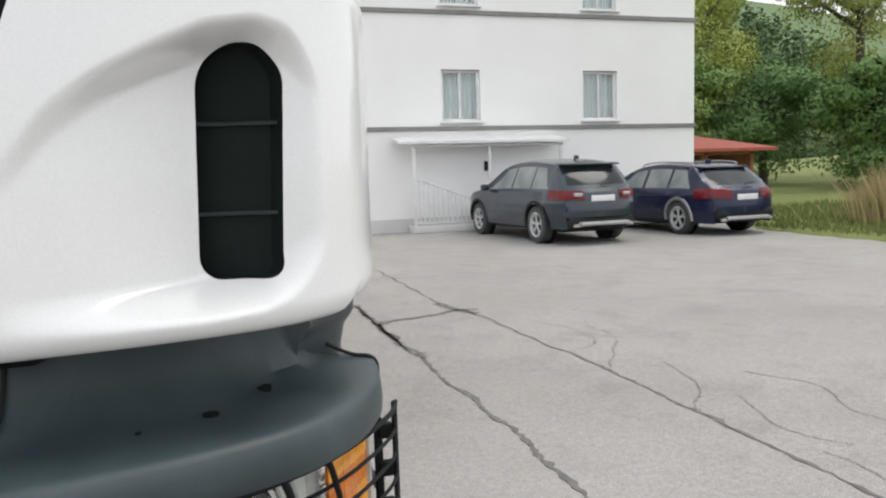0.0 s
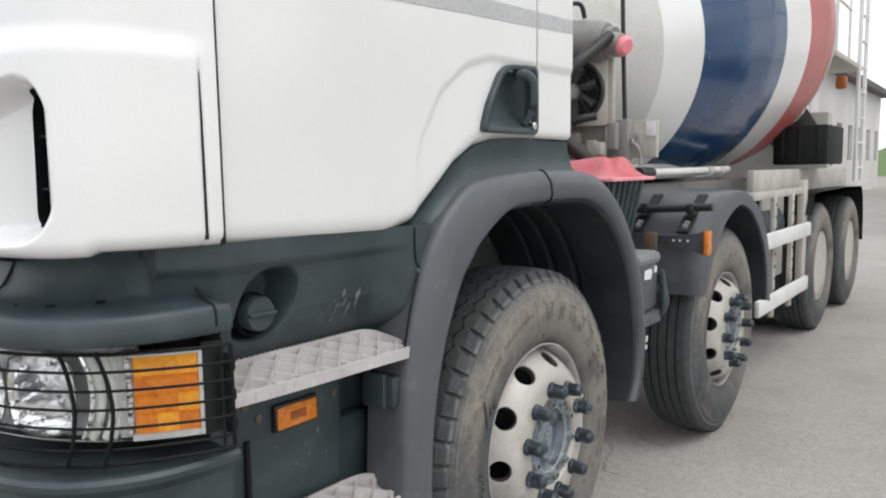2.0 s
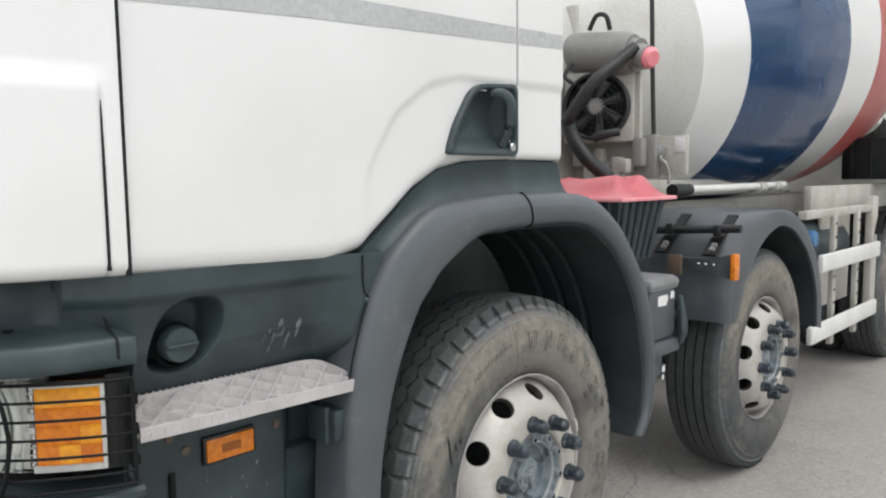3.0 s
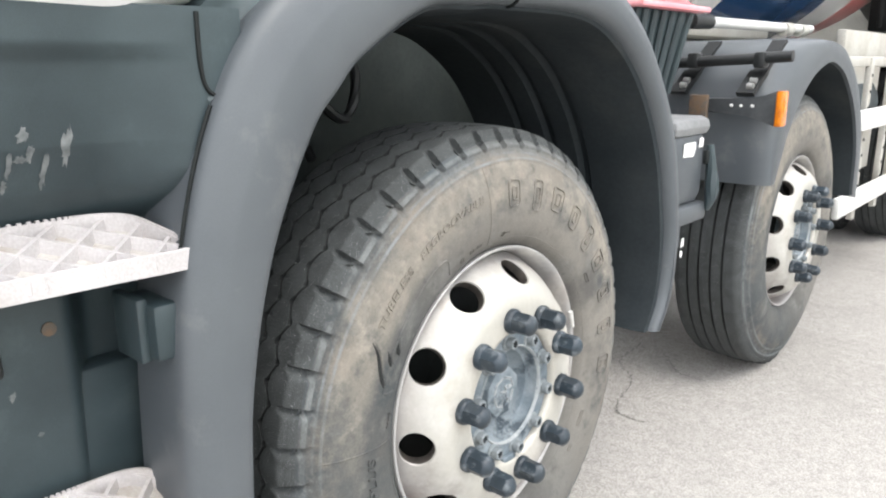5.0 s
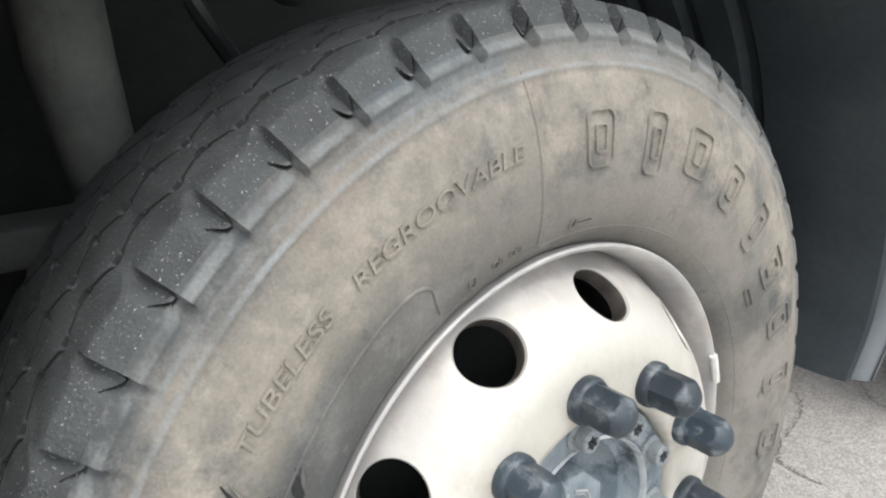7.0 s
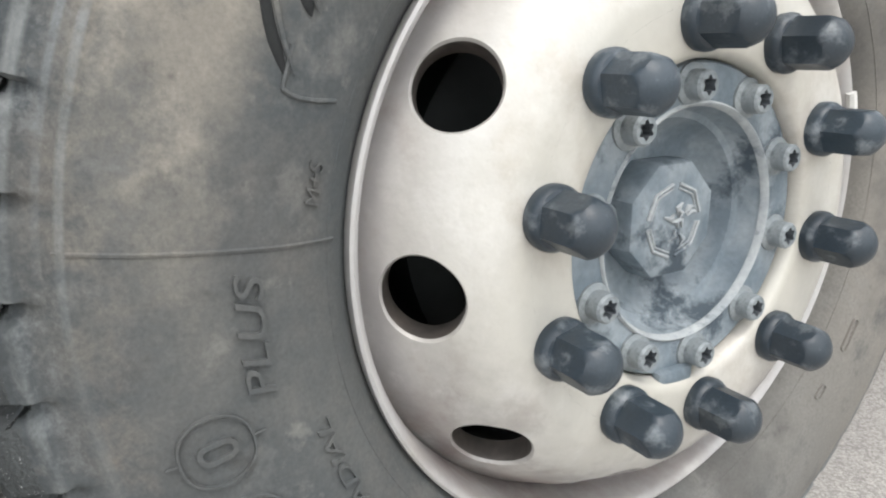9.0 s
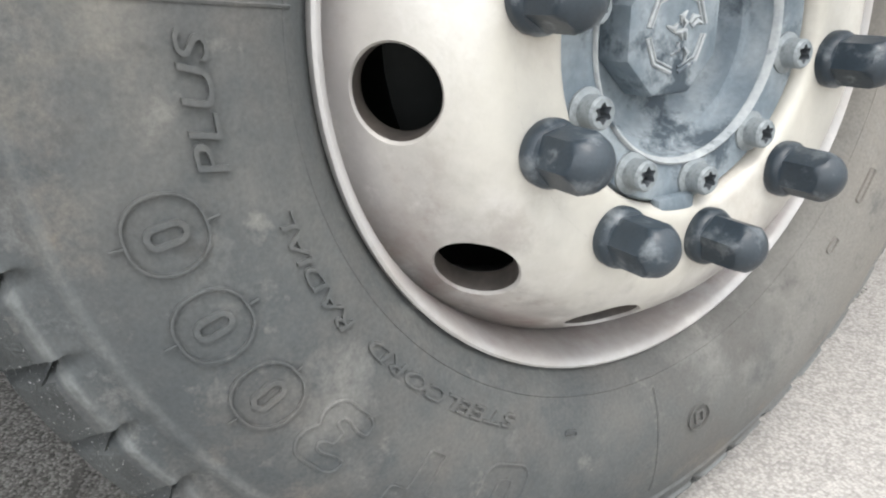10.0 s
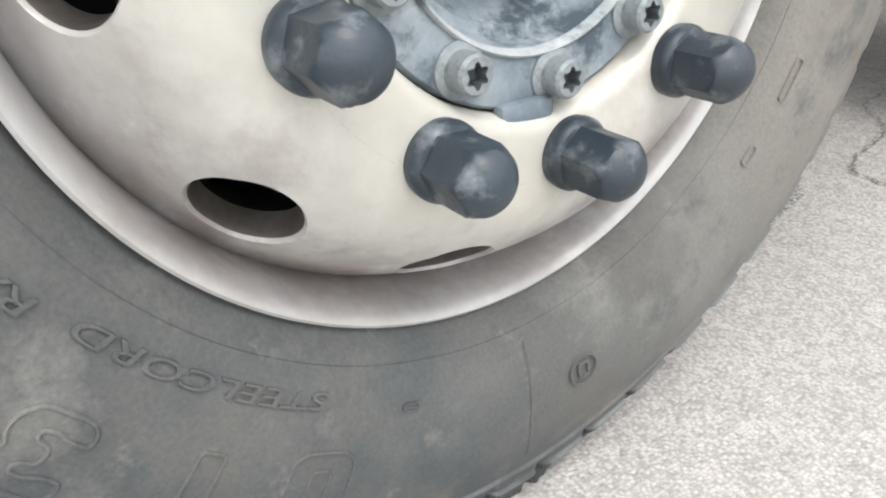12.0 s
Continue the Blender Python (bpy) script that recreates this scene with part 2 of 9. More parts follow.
def ring_material(name, span, zones, rough, blots, fine=320.0, bump=0.35, dist=0.001, metal=0.0, coat=0.0, wobble=0.016, speck=0.3):
    """A round part's paint: colour zones by radius with a wandering border, over which lie irregular stains; on the
    tyre those by side also put light and shade into the colour.
    blots: (colour, noise scale, from, to, strongest radius, half width, which side: 1 upper, -1 lower, -3 lowest, 2
    rear, -2 front and low)."""
    m = bpy.data.materials.new(name)
    m.use_nodes = True
    n, l = m.node_tree.nodes, m.node_tree.links
    b = n["Principled BSDF"]

    def maths(op, x, y=None):
        k = n.new("ShaderNodeMath")
        k.operation = op
        for i, v in ((0, x), (1, y)):
            if v is None:
                continue
            if isinstance(v, (int, float)):
                k.inputs[i].default_value = v
            else:
                l.new(v, k.inputs[i])
        return k.outputs[0]

    def noise(scale, detail=8.0, rough_n=0.62):
        k = n.new("ShaderNodeTexNoise")
        k.inputs["Scale"].default_value, k.inputs["Detail"].default_value, k.inputs["Roughness"].default_value = scale, detail, rough_n
        l.new(tc.outputs["Object"], k.inputs["Vector"])
        return k.outputs["Fac"]

    def ramp(x, lo, hi):
        k = n.new("ShaderNodeMapRange")
        k.inputs["From Min"].default_value, k.inputs["From Max"].default_value = lo, hi
        l.new(x, k.inputs["Value"])
        return k.outputs["Result"]
    tc = n.new("ShaderNodeTexCoord")
    sep = n.new("ShaderNodeSeparateXYZ")
    l.new(tc.outputs["Object"], sep.inputs["Vector"])
    y, z = sep.outputs["Y"], sep.outputs["Z"]
    r = maths("SQRT", maths("ADD", maths("MULTIPLY", y, y), maths("MULTIPLY", z, z)))
    rw = maths("ADD", r, maths("MULTIPLY", maths("SUBTRACT", noise(11.0), 0.5), wobble))
    cr = n.new("ShaderNodeValToRGB")
    l.new(ramp(rw, *span), cr.inputs["Fac"])
    el = cr.color_ramp.elements
    while len(el) < len(zones):
        el.new(0.5)
    for e, (rad, c) in zip(el, zones):
        e.position, e.color = (rad - span[0]) / (span[1] - span[0]), (*c, 1)
    col = cr.outputs["Color"]
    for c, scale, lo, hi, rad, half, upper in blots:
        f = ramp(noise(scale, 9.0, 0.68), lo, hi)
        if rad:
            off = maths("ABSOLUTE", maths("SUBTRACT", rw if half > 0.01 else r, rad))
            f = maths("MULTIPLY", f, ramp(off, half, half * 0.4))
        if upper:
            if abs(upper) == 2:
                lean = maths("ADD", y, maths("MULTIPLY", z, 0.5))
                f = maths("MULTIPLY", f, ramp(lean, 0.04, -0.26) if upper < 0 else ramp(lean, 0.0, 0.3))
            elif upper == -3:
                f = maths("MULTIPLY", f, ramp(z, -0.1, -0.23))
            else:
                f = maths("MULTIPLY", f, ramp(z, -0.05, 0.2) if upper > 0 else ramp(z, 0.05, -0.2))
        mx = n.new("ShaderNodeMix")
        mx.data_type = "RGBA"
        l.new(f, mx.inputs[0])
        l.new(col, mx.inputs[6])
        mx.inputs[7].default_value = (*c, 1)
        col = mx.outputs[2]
    grain = n.new("ShaderNodeMix")
    grain.data_type, grain.blend_type = "RGBA", "OVERLAY"
    grain.inputs[0].default_value = speck
    l.new(col, grain.inputs[6])
    fn = noise(fine, 4.0)
    l.new(fn, grain.inputs[7])
    l.new(grain.outputs[2], b.inputs["Base Color"])
    rr = n.new("ShaderNodeMapRange")
    rr.inputs["To Min"].default_value, rr.inputs["To Max"].default_value = rough - 0.1, min(1.0, rough + 0.1)
    l.new(noise(7.0), rr.inputs["Value"])
    l.new(rr.outputs["Result"], b.inputs["Roughness"])
    b.inputs["Metallic"].default_value, b.inputs["Coat Weight"].default_value = metal, coat
    b.inputs["Specular IOR Level"].default_value = 0.4
    bp = n.new("ShaderNodeBump")
    bp.inputs["Strength"].default_value, bp.inputs["Distance"].default_value = bump, dist
    l.new(fn, bp.inputs["Height"])
    bp2 = n.new("ShaderNodeBump")
    bp2.inputs["Strength"].default_value, bp2.inputs["Distance"].default_value = 0.35, 0.004
    l.new(noise(24.0, 4.0), bp2.inputs["Height"])
    l.new(bp.outputs["Normal"], bp2.inputs["Normal"])
    l.new(bp2.outputs["Normal"], b.inputs["Normal"])
    return m


# dust and stains, plus shade low in front and light above put into colour
M_SIDEWALL = ring_material("dusty_shaded_sidewall_rubber", (0.29, 0.53), [(0.295, (0.055, 0.054, 0.052)), (0.325, (0.12, 0.115, 0.106)), (0.36, (0.15, 0.142, 0.129)), (0.425, (0.15, 0.142, 0.129)), (0.455, (0.118, 0.116, 0.11)), (0.472, (0.08, 0.094, 0.105)), (0.505, (0.06, 0.074, 0.084))], 0.85,
    # pale ridge lines: dust, with the light on them put into the colour
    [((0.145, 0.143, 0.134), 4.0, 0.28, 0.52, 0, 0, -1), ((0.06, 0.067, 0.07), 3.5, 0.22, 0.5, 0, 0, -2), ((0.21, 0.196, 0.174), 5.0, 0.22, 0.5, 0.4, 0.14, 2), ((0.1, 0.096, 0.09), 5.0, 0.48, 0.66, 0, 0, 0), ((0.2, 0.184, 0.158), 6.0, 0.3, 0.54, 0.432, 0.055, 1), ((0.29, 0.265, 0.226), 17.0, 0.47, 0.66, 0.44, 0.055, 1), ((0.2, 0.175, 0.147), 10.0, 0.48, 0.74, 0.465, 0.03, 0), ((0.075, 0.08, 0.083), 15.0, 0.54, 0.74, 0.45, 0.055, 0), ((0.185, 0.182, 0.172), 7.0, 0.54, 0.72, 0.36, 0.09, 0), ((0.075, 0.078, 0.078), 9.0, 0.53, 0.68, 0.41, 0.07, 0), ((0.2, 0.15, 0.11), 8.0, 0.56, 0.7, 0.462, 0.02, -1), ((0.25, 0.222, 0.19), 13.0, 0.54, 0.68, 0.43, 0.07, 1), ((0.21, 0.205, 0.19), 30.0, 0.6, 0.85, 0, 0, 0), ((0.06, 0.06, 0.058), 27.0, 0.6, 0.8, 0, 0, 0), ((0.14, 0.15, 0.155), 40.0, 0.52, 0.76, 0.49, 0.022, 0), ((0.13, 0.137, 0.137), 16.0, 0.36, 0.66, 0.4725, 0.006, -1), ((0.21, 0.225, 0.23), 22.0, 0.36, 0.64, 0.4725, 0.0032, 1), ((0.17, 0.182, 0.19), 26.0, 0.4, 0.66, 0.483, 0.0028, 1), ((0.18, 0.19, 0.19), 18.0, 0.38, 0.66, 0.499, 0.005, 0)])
M_RIM = ring_material("cream_steel_rim_paint", (0.13, 0.3), [(0.14, (0.495, 0.477, 0.428)), (0.19, (0.48, 0.465, 0.422)), (0.235, (0.465, 0.451, 0.418)), (0.258, (0.435, 0.417, 0.392)), (0.27, (0.395, 0.379, 0.37)), (0.285, (0.39, 0.381, 0.379)), (0.298, (0.435, 0.429, 0.423))], 0.4,
    [((0.36, 0.315, 0.27), 6.0, 0.5, 0.78, 0, 0, 0), ((0.6, 0.585, 0.55), 8.0, 0.52, 0.75, 0, 0, 0), ((0.4, 0.35, 0.31), 9.0, 0.44, 0.64, 0.266, 0.028, -3), ((0.33, 0.28, 0.255), 18.0, 0.52, 0.76, 0.272, 0.02, 0), ((0.23, 0.175, 0.16), 14.0, 0.42, 0.56, 0.273, 0.019, -3), ((0.62, 0.61, 0.585), 20.0, 0.54, 0.7, 0.262, 0.03, -1), ((0.3, 0.25, 0.225), 26.0, 0.55, 0.68, 0.258, 0.03, -1), ((0.58, 0.57, 0.55), 5.0, 0.44, 0.62, 0.24, 0.05, -2), ((0.42, 0.39, 0.34), 12.0, 0.56, 0.74, 0.2, 0.05, 0), ((0.3, 0.285, 0.275), 6.0, 0.44, 0.62, 0.245, 0.07, -1)], fine=90.0, bump=0.03, metal=0.12, wobble=0.012, speck=0.08)
M_RIMHOLE = material("dark_hole_wall_paint", (0.075, 0.064, 0.056), (0.035, 0.031, 0.028), rough=0.6, scale=40, fine=200, bump=0.15, dist=0.001)
M_HUB = material("dusty_blue_grey_casting", (0.125, 0.158, 0.185), (0.26, 0.295, 0.318), rough=0.65, scale=18, fine=160, bump=0.4, dist=0.002, spread=(0.38, 0.62), dirt=(0.05, 0.068, 0.085), dirt_scale=15, dirt_at=(0.52, 0.62))
M_HUBDUST = material("pale_dust_on_casting", (0.36, 0.38, 0.385), (0.27, 0.295, 0.31), rough=0.8, scale=30, fine=200, bump=0.3, dist=0.002, dirt=(0.09, 0.11, 0.13), dirt_scale=26, dirt_at=(0.56, 0.66))
M_HUBBOLT = material("dusty_grey_bolt_steel", (0.17, 0.195, 0.21), (0.27, 0.295, 0.305), rough=0.55, metal=0.2, scale=40, fine=260, bump=0.2, dist=0.001, dirt=(0.08, 0.095, 0.105), dirt_scale=40, dirt_at=(0.56, 0.7))
M_CAP = material("dark_grey_nut_cap_plastic", (0.018, 0.028, 0.038), (0.03, 0.042, 0.054), rough=0.4, scale=22, fine=350, bump=0.2, dist=0.001, dirt=(0.15, 0.168, 0.182), dirt_scale=34, dirt_at=(0.53, 0.7), object_random=0.25)
M_ORANGE = material("orange_lens", (0.8, 0.25, 0.012), (0.62, 0.16, 0.008), rough=0.22, scale=60, fine=300, bump=0.2, dist=0.001, coat=0.4)
M_BLUE = material("blue_drum_paint", (0.008, 0.043, 0.125), (0.011, 0.055, 0.15), rough=0.25, scale=3, bump=0.05, coat=0.4, dirt=(0.1, 0.14, 0.2), dirt_at=(0.62, 1.0))
M_RED = material("faded_red_paint", (0.42, 0.09, 0.085), (0.5, 0.15, 0.14), rough=0.35, scale=3, bump=0.05, dirt=(0.55, 0.4, 0.38), dirt_at=(0.6, 1.0))
M_LID = material("faded_pink_red_plastic", (0.86, 0.28, 0.32), (0.9, 0.42, 0.45), rough=0.4, scale=6, bump=0.1)
M_DRUMGREY = material("dusty_light_grey_paint", (0.52, 0.515, 0.49), (0.6, 0.595, 0.575), rough=0.5, scale=2.5, bump=0.1, dirt=(0.4, 0.38, 0.34), dirt_at=(0.55, 0.9))
M_BEIGE = material("cement_stained_frame_paint", (0.5, 0.49, 0.45), (0.42, 0.4, 0.36), rough=0.6, scale=5, bump=0.2, dirt=(0.3, 0.27, 0.22), dirt_at=(0.55, 0.85))
M_RAIL = material("white_rail_paint", (0.75, 0.75, 0.73), (0.68, 0.68, 0.66), rough=0.4, scale=6, bump=0.05, dirt=(0.5, 0.48, 0.44), dirt_at=(0.62, 1.0))
M_STEP = material("dusty_aluminium_step", (0.57, 0.545, 0.545), (0.47, 0.445, 0.445), rough=0.5, metal=0.15, scale=10, fine=300, bump=0.2, dirt=(0.42, 0.38, 0.34), dirt_at=(0.55, 0.85), dirt_scale=8)
M_SUV = material("dark_slate_car_paint", (0.018, 0.03, 0.043), (0.023, 0.037, 0.051), rough=0.22, metal=0.0, scale=3, bump=0.0, coat=0.5, spec=0.4)
M_NAVY = material("navy_car_paint", (0.009, 0.014, 0.045), (0.012, 0.018, 0.052), rough=0.25, metal=0.0, scale=3, bump=0.0, coat=0.35, spec=0.3)
M_CARWHITE = material("white_car_paint", (0.78, 0.78, 0.78), rough=0.25, scale=3, bump=0.0, coat=0.5)
M_CARGLASS = material("tinted_car_glass", (0.012, 0.018, 0.019), (0.026, 0.034, 0.036), rough=0.05, scale=2, bump=0.0, spec=0.3)
# pale reflections of the surroundings put into the side glass colour
M_SIDEGLASS = material("reflection_tinted_side_glass", (0.17, 0.2, 0.195), (0.27, 0.3, 0.29), rough=0.05, scale=2.5, bump=0.0, spec=0.5)
M_SILVER = material("silver_plastic", (0.45, 0.45, 0.45), rough=0.35, metal=0.5, scale=10, bump=0.02)
M_TAIL = material("red_tail_lens", (0.3, 0.012, 0.022), (0.24, 0.01, 0.016), rough=0.15, scale=30, bump=0.05, coat=0.5)
M_CURTAIN = material("window_interior_curtain", (0.85, 0.87, 0.87), (0.72, 0.75, 0.76), rough=0.7, scale=4, bump=0.1)
M_PANE = glass_material("window_glass")
M_FRAMEWHITE = material("white_window_plastic", (0.8, 0.8, 0.8), rough=0.4, scale=4, bump=0.02)
M_ROOFRED = material("red_roof_tiles", (0.3, 0.07, 0.05), (0.36, 0.1, 0.07), rough=0.8, scale=5, bump=0.4, dist=0.01)
M_WOOD = material("orange_brown_boards", (0.32, 0.15, 0.06), (0.25, 0.11, 0.045), rough=0.7, scale=3, bump=0.2)
M_CRACK = material("dark_crack_filling", (0.13, 0.125, 0.117), (0.2, 0.192, 0.18), rough=0.95, scale=8, bump=0.6, dist=0.004)
M_GRAVEL = material("grey_gravel_strip", (0.22, 0.215, 0.21), (0.3, 0.295, 0.285), rough=0.9, scale=5, fine=70, bump=1.0, dist=0.02)
M_STRAW = material("dry_tall_grass", (0.5, 0.36, 0.21), (0.34, 0.31, 0.14), rough=0.9, scale=3, bump=0.0)
M_CHROME = material("bright_reflector", (0.82, 0.83, 0.83), (0.7, 0.71, 0.71), rough=0.12, metal=1.0, scale=20, bump=0.05)
M_LENS = glass_material("clear_lamp_lens", (1.0, 1.0, 1.0), ior=1.15)
M_BLACKMETAL = material("black_painted_metal", (0.011, 0.012, 0.013), (0.018, 0.02, 0.021), rough=0.42, scale=12, bump=0.1)


# ---- mesh helpers ----
PLACE = {}


def thing(name, loc, label, category, group="", kind=""):
    e = new(name)
    e.location = loc
    e.empty_display_size = 0.2
    PLACE[e] = Vector(loc)
    return tagged(e, label, category, group, kind)


def finish(bm, name, mat, smooth=38):
    bmesh.ops.recalc_face_normals(bm, faces=bm.faces)
    me = bpy.data.meshes.new(name)
    bm.to_mesh(me)
    bm.free()
    for m in (mat if isinstance(mat, (list, tuple)) else [mat]):
        me.materials.append(m)
    if smooth:
        me.polygons.foreach_set("use_smooth", [True] * len(me.polygons))
        me.set_sharp_from_angle(angle=radians(smooth))
    return me


def part(name, bm, mat, parent, label="", at=None, smooth=38):
    """Link a bmesh as one mesh object under a thing or part. Its vertices are in world places, or, with at, round that world place."""
    base = PLACE[parent] if parent else Vector((0, 0, 0))
    loc = Vector(at) if at is not None else base.copy()
    if at is None:
        bmesh.ops.translate(bm, vec=-base, verts=bm.verts)
    ob = new(name, finish(bm, name, mat, smooth))
    ob.parent = parent
    ob.location = loc - base
    PLACE[ob] = loc
    return tagged(ob, label) if label else ob


def structure(name, bm, mat, label, category, smooth=38):
    ob = new(name, finish(bm, name, mat, smooth))
    PLACE[ob] = Vector((0, 0, 0))
    return tagged(ob, label, category, "", "structure")


def grid(bm, rows, close_u=False, close_v=False):
    vs = [[bm.verts.new(p) for p in r] for r in rows]
    nu, nv = len(vs), len(vs[0])
    for i in range(nu if close_u else nu - 1):
        for j in range(nv if close_v else nv - 1):
            q = (vs[i][j], vs[(i + 1) % nu][j], vs[(i + 1) % nu][(j + 1) % nv], vs[i][(j + 1) % nv])
            bm.faces.new(q)
    return vs


def box(bm, c, size, bevel=0.0, turn=None, seg=2):
    r = bmesh.ops.create_cube(bm, size=1.0)
    vs = r["verts"]
    bmesh.ops.scale(bm, vec=size, verts=vs)
    if bevel:
        es = list({e for v in vs for e in v.link_edges})
        g = bmesh.ops.bevel(bm, geom=es, offset=bevel, segments=seg, affect="EDGES", profile=0.5)
        vs = list({v for f in g["faces"] for v in f.verts} | {v for v in vs if v.is_valid})
    if turn:
        bmesh.ops.rotate(bm, cent=(0, 0, 0), matrix=turn, verts=vs)
    bmesh.ops.translate(bm, vec=c, verts=vs)
    return bm


def B(c, size, bevel=0.0, turn=None):
    return box(bmesh.new(), c, size, bevel, turn)


def prism(bm, poly, axis, a, b, bevel=0.0, seg=2):
    """Extrude a polygon given in the two other axes, in order, from a to b along axis."""
    def at(p, h):
        return {"x": (h, p[0], p[1]), "y": (p[0], h, p[1]), "z": (p[0], p[1], h)}[axis]
    lo = [bm.verts.new(at(p, a)) for p in poly]
    hi = [bm.verts.new(at(p, b)) for p in poly]
    n = len(poly)
    fs = [bm.faces.new(lo[::-1]), bm.faces.new(hi)]
    fs += [bm.faces.new((lo[i], lo[(i + 1) % n], hi[(i + 1) % n], hi[i])) for i in range(n)]
    if bevel:
        es = list({e for f in fs[:2] for e in f.edges})
        bmesh.ops.bevel(bm, geom=es, offset=bevel, segments=seg, affect="EDGES", profile=0.5)
    return bm


def tube(bm, pts, r, n=8, caps=True):
    pts = [Vector(p) for p in pts]
    rings, up = [], Vector((0.3, 0.2, 1)).normalized()
    for i, p in enumerate(pts):
        d = (pts[min(i + 1, len(pts) - 1)] - pts[max(i - 1, 0)]).normalized()
        u = d.cross(up)
        if u.length < 1e-3:
            u = d.cross(Vector((1, 0, 0)))
        u.normalize()
        w = d.cross(u)
        rr = r[i] if isinstance(r, (list, tuple)) else r
        rings.append([p + rr * (math.cos(2 * math.pi * k / n) * u + math.sin(2 * math.pi * k / n) * w) for k in range(n)])
    vs = grid(bm, rings, close_v=True)
    if caps:
        bm.faces.new(vs[0][::-1])
        bm.faces.new(vs[-1])
    return bm


def lathe(bm, prof, n=48, c=(0, 0, 0), caps=True):
    """Turn a profile of (x, radius) about the x axis through c."""
    rows = []
    for k in range(n):
        a = 2 * math.pi * k / n
        rows.append([(c[0] + x, c[1] + r * math.sin(a), c[2] + r * math.cos(a)) for x, r in prof])
    vs = grid(bm, rows, close_u=True)
    if caps:
        for j, (x, r) in ((0, prof[0]), (-1, prof[-1])):
            if r > 1e-4:
                bm.faces.new([v[j] for v in vs])
    bmesh.ops.remove_doubles(bm, verts=bm.verts, dist=1e-6)
    return bm


def spline(pts, n):
    """n + 1 points along a smooth curve through pts."""
    P = [Vector(p) for p in pts]
    P = [2 * P[0] - P[1]] + P + [2 * P[-1] - P[-2]]
    seg = len(P) - 3
    out = []
    for k in range(n + 1):
        u = k / n * seg
        i = min(int(u), seg - 1)
        t = u - i
        a, b, c, d = P[i:i + 4]
        out.append(0.5 * ((2 * b) + (c - a) * t + (2 * a - 5 * b + 4 * c - d) * t * t + (3 * b - a - 3 * c + d) * t ** 3))
    return out


def rounded(w, h, r, n=5, cx=0.0, cy=0.0):
    """A rounded rectangle as a list of 2D points."""
    pts = []
    for k, (sx, sy) in enumerate(((1, 1), (-1, 1), (-1, -1), (1, -1))):
        for i in range(n + 1):
            a = math.pi / 2 * (k + i / n)
            pts.append((cx + sx * (w / 2 - r) + r * math.cos(a), cy + sy * (h / 2 - r) + r * math.sin(a)))
    return pts


def smooth01(a, b, x):
    t = max(0.0, min(1.0, (x - a) / (b - a)))
    return t * t * (3 - 2 * t)


def interp(x, xs, ys):
    return float(np.interp(x, xs, ys))


# ---- the setting ----
def ground_sheet():
    bm = bmesh.new()
    xs = [-900, -120, -30, -8, -2, 0, 2, 4, 7, 10, 14, 30, 120, 900]
    ys = [-900, -120, -30, -8, -3, 0, 3, 6, 10, 16, 30, 60, 120, 900]
    grid(bm, [[(x, y, 0.0) for y in ys] for x in xs])
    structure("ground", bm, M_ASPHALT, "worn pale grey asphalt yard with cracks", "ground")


ground_sheet()


def crack(pts, width, name="crack", jag=0.03, seed=1):
    """A ragged open joint in the asphalt, a thin dark sheet that lies on it."""
    rnd = random.Random(seed)
    line = spline([(x, y, 0) for x, y in pts], max(8, int(len(pts) * 26)))
    bm = bmesh.new()
    rows = []
    for i, p in enumerate(line):
        d = (line[min(i + 1, len(line) - 1)] - line[max(i - 1, 0)]).normalized()
        n = Vector((-d.y, d.x, 0))
        c = p + n * (rnd.uniform(-jag, jag) * 0.35 + jag * 1.3 * noise.noise(p * 3.0 + Vector((seed, 0, 0))))
        w = 0.6 * width * rnd.uniform(0.2, 1.0) * (1.6 if rnd.random() < 0.06 else 1.0)
        if i in (0, len(line) - 1):
            w = 0.001
        rows.append([(*(c + n * w / 2).xy, 0.004), (*(c - n * w / 2).xy, 0.004)])
    grid(bm, rows)
    structure(name, bm, M_CRACK, "dark ragged crack in the asphalt", "crack", smooth=0)


crack([(0.99, 9.8), (1.06, 8.0), (1.13, 4.5), (1.19, 2.4), (1.22, 1.4), (1.23, 0.55), (1.25, -0.4)], 0.085, seed=2)
crack([(1.5, 14.2), (1.75, 11.0), (1.94, 8.5), (2.0, 5.4), (2.15, 4.6), (2.2, 3.5), (2.29, 2.6), (2.31, 1.7), (2.33, 0.5), (2.4, -1.0)], 0.055, seed=3)
crack([(1.14, 4.4), (1.29, 4.57), (1.52, 4.62), (1.81, 4.72), (2.04, 4.81), (2.25, 4.76)], 0.17, seed=4)
crack([(1.13, 5.6), (1.125, 5.0), (1.135, 4.4), (1.145, 3.8), (1.22, 3.1)], 0.15, seed=25)
crack([(2.25, 2.8), (2.6, 3.0), (2.7, 3.5), (2.55, 3.9)], 0.015, seed=5)
crack([(3.4, 0.3), (3.1, 0.9), (3.3, 1.4), (3.1, 1.9)], 0.018, seed=6)
crack([(2.91, 3.77), (2.84, 3.05), (2.57, 2.66), (2.32, 2.25)], 0.016, seed=20)
crack([(2.74, 1.44), (2.58, 1.07), (2.57, 0.88), (2.69, 0.58)], 0.016, seed=21)
crack([(2.49, 0.58), (2.52, 0.42), (2.5, 0.23)], 0.016, seed=22)
crack([(2.79, 2.29), (2.59, 1.63), (2.36, 1.37), (2.29, 1.0)], 0.016, seed=23)
crack([(1.95, 5.3), (2.04, 4.85), (2.16, 4.55)], 0.2, seed=24)
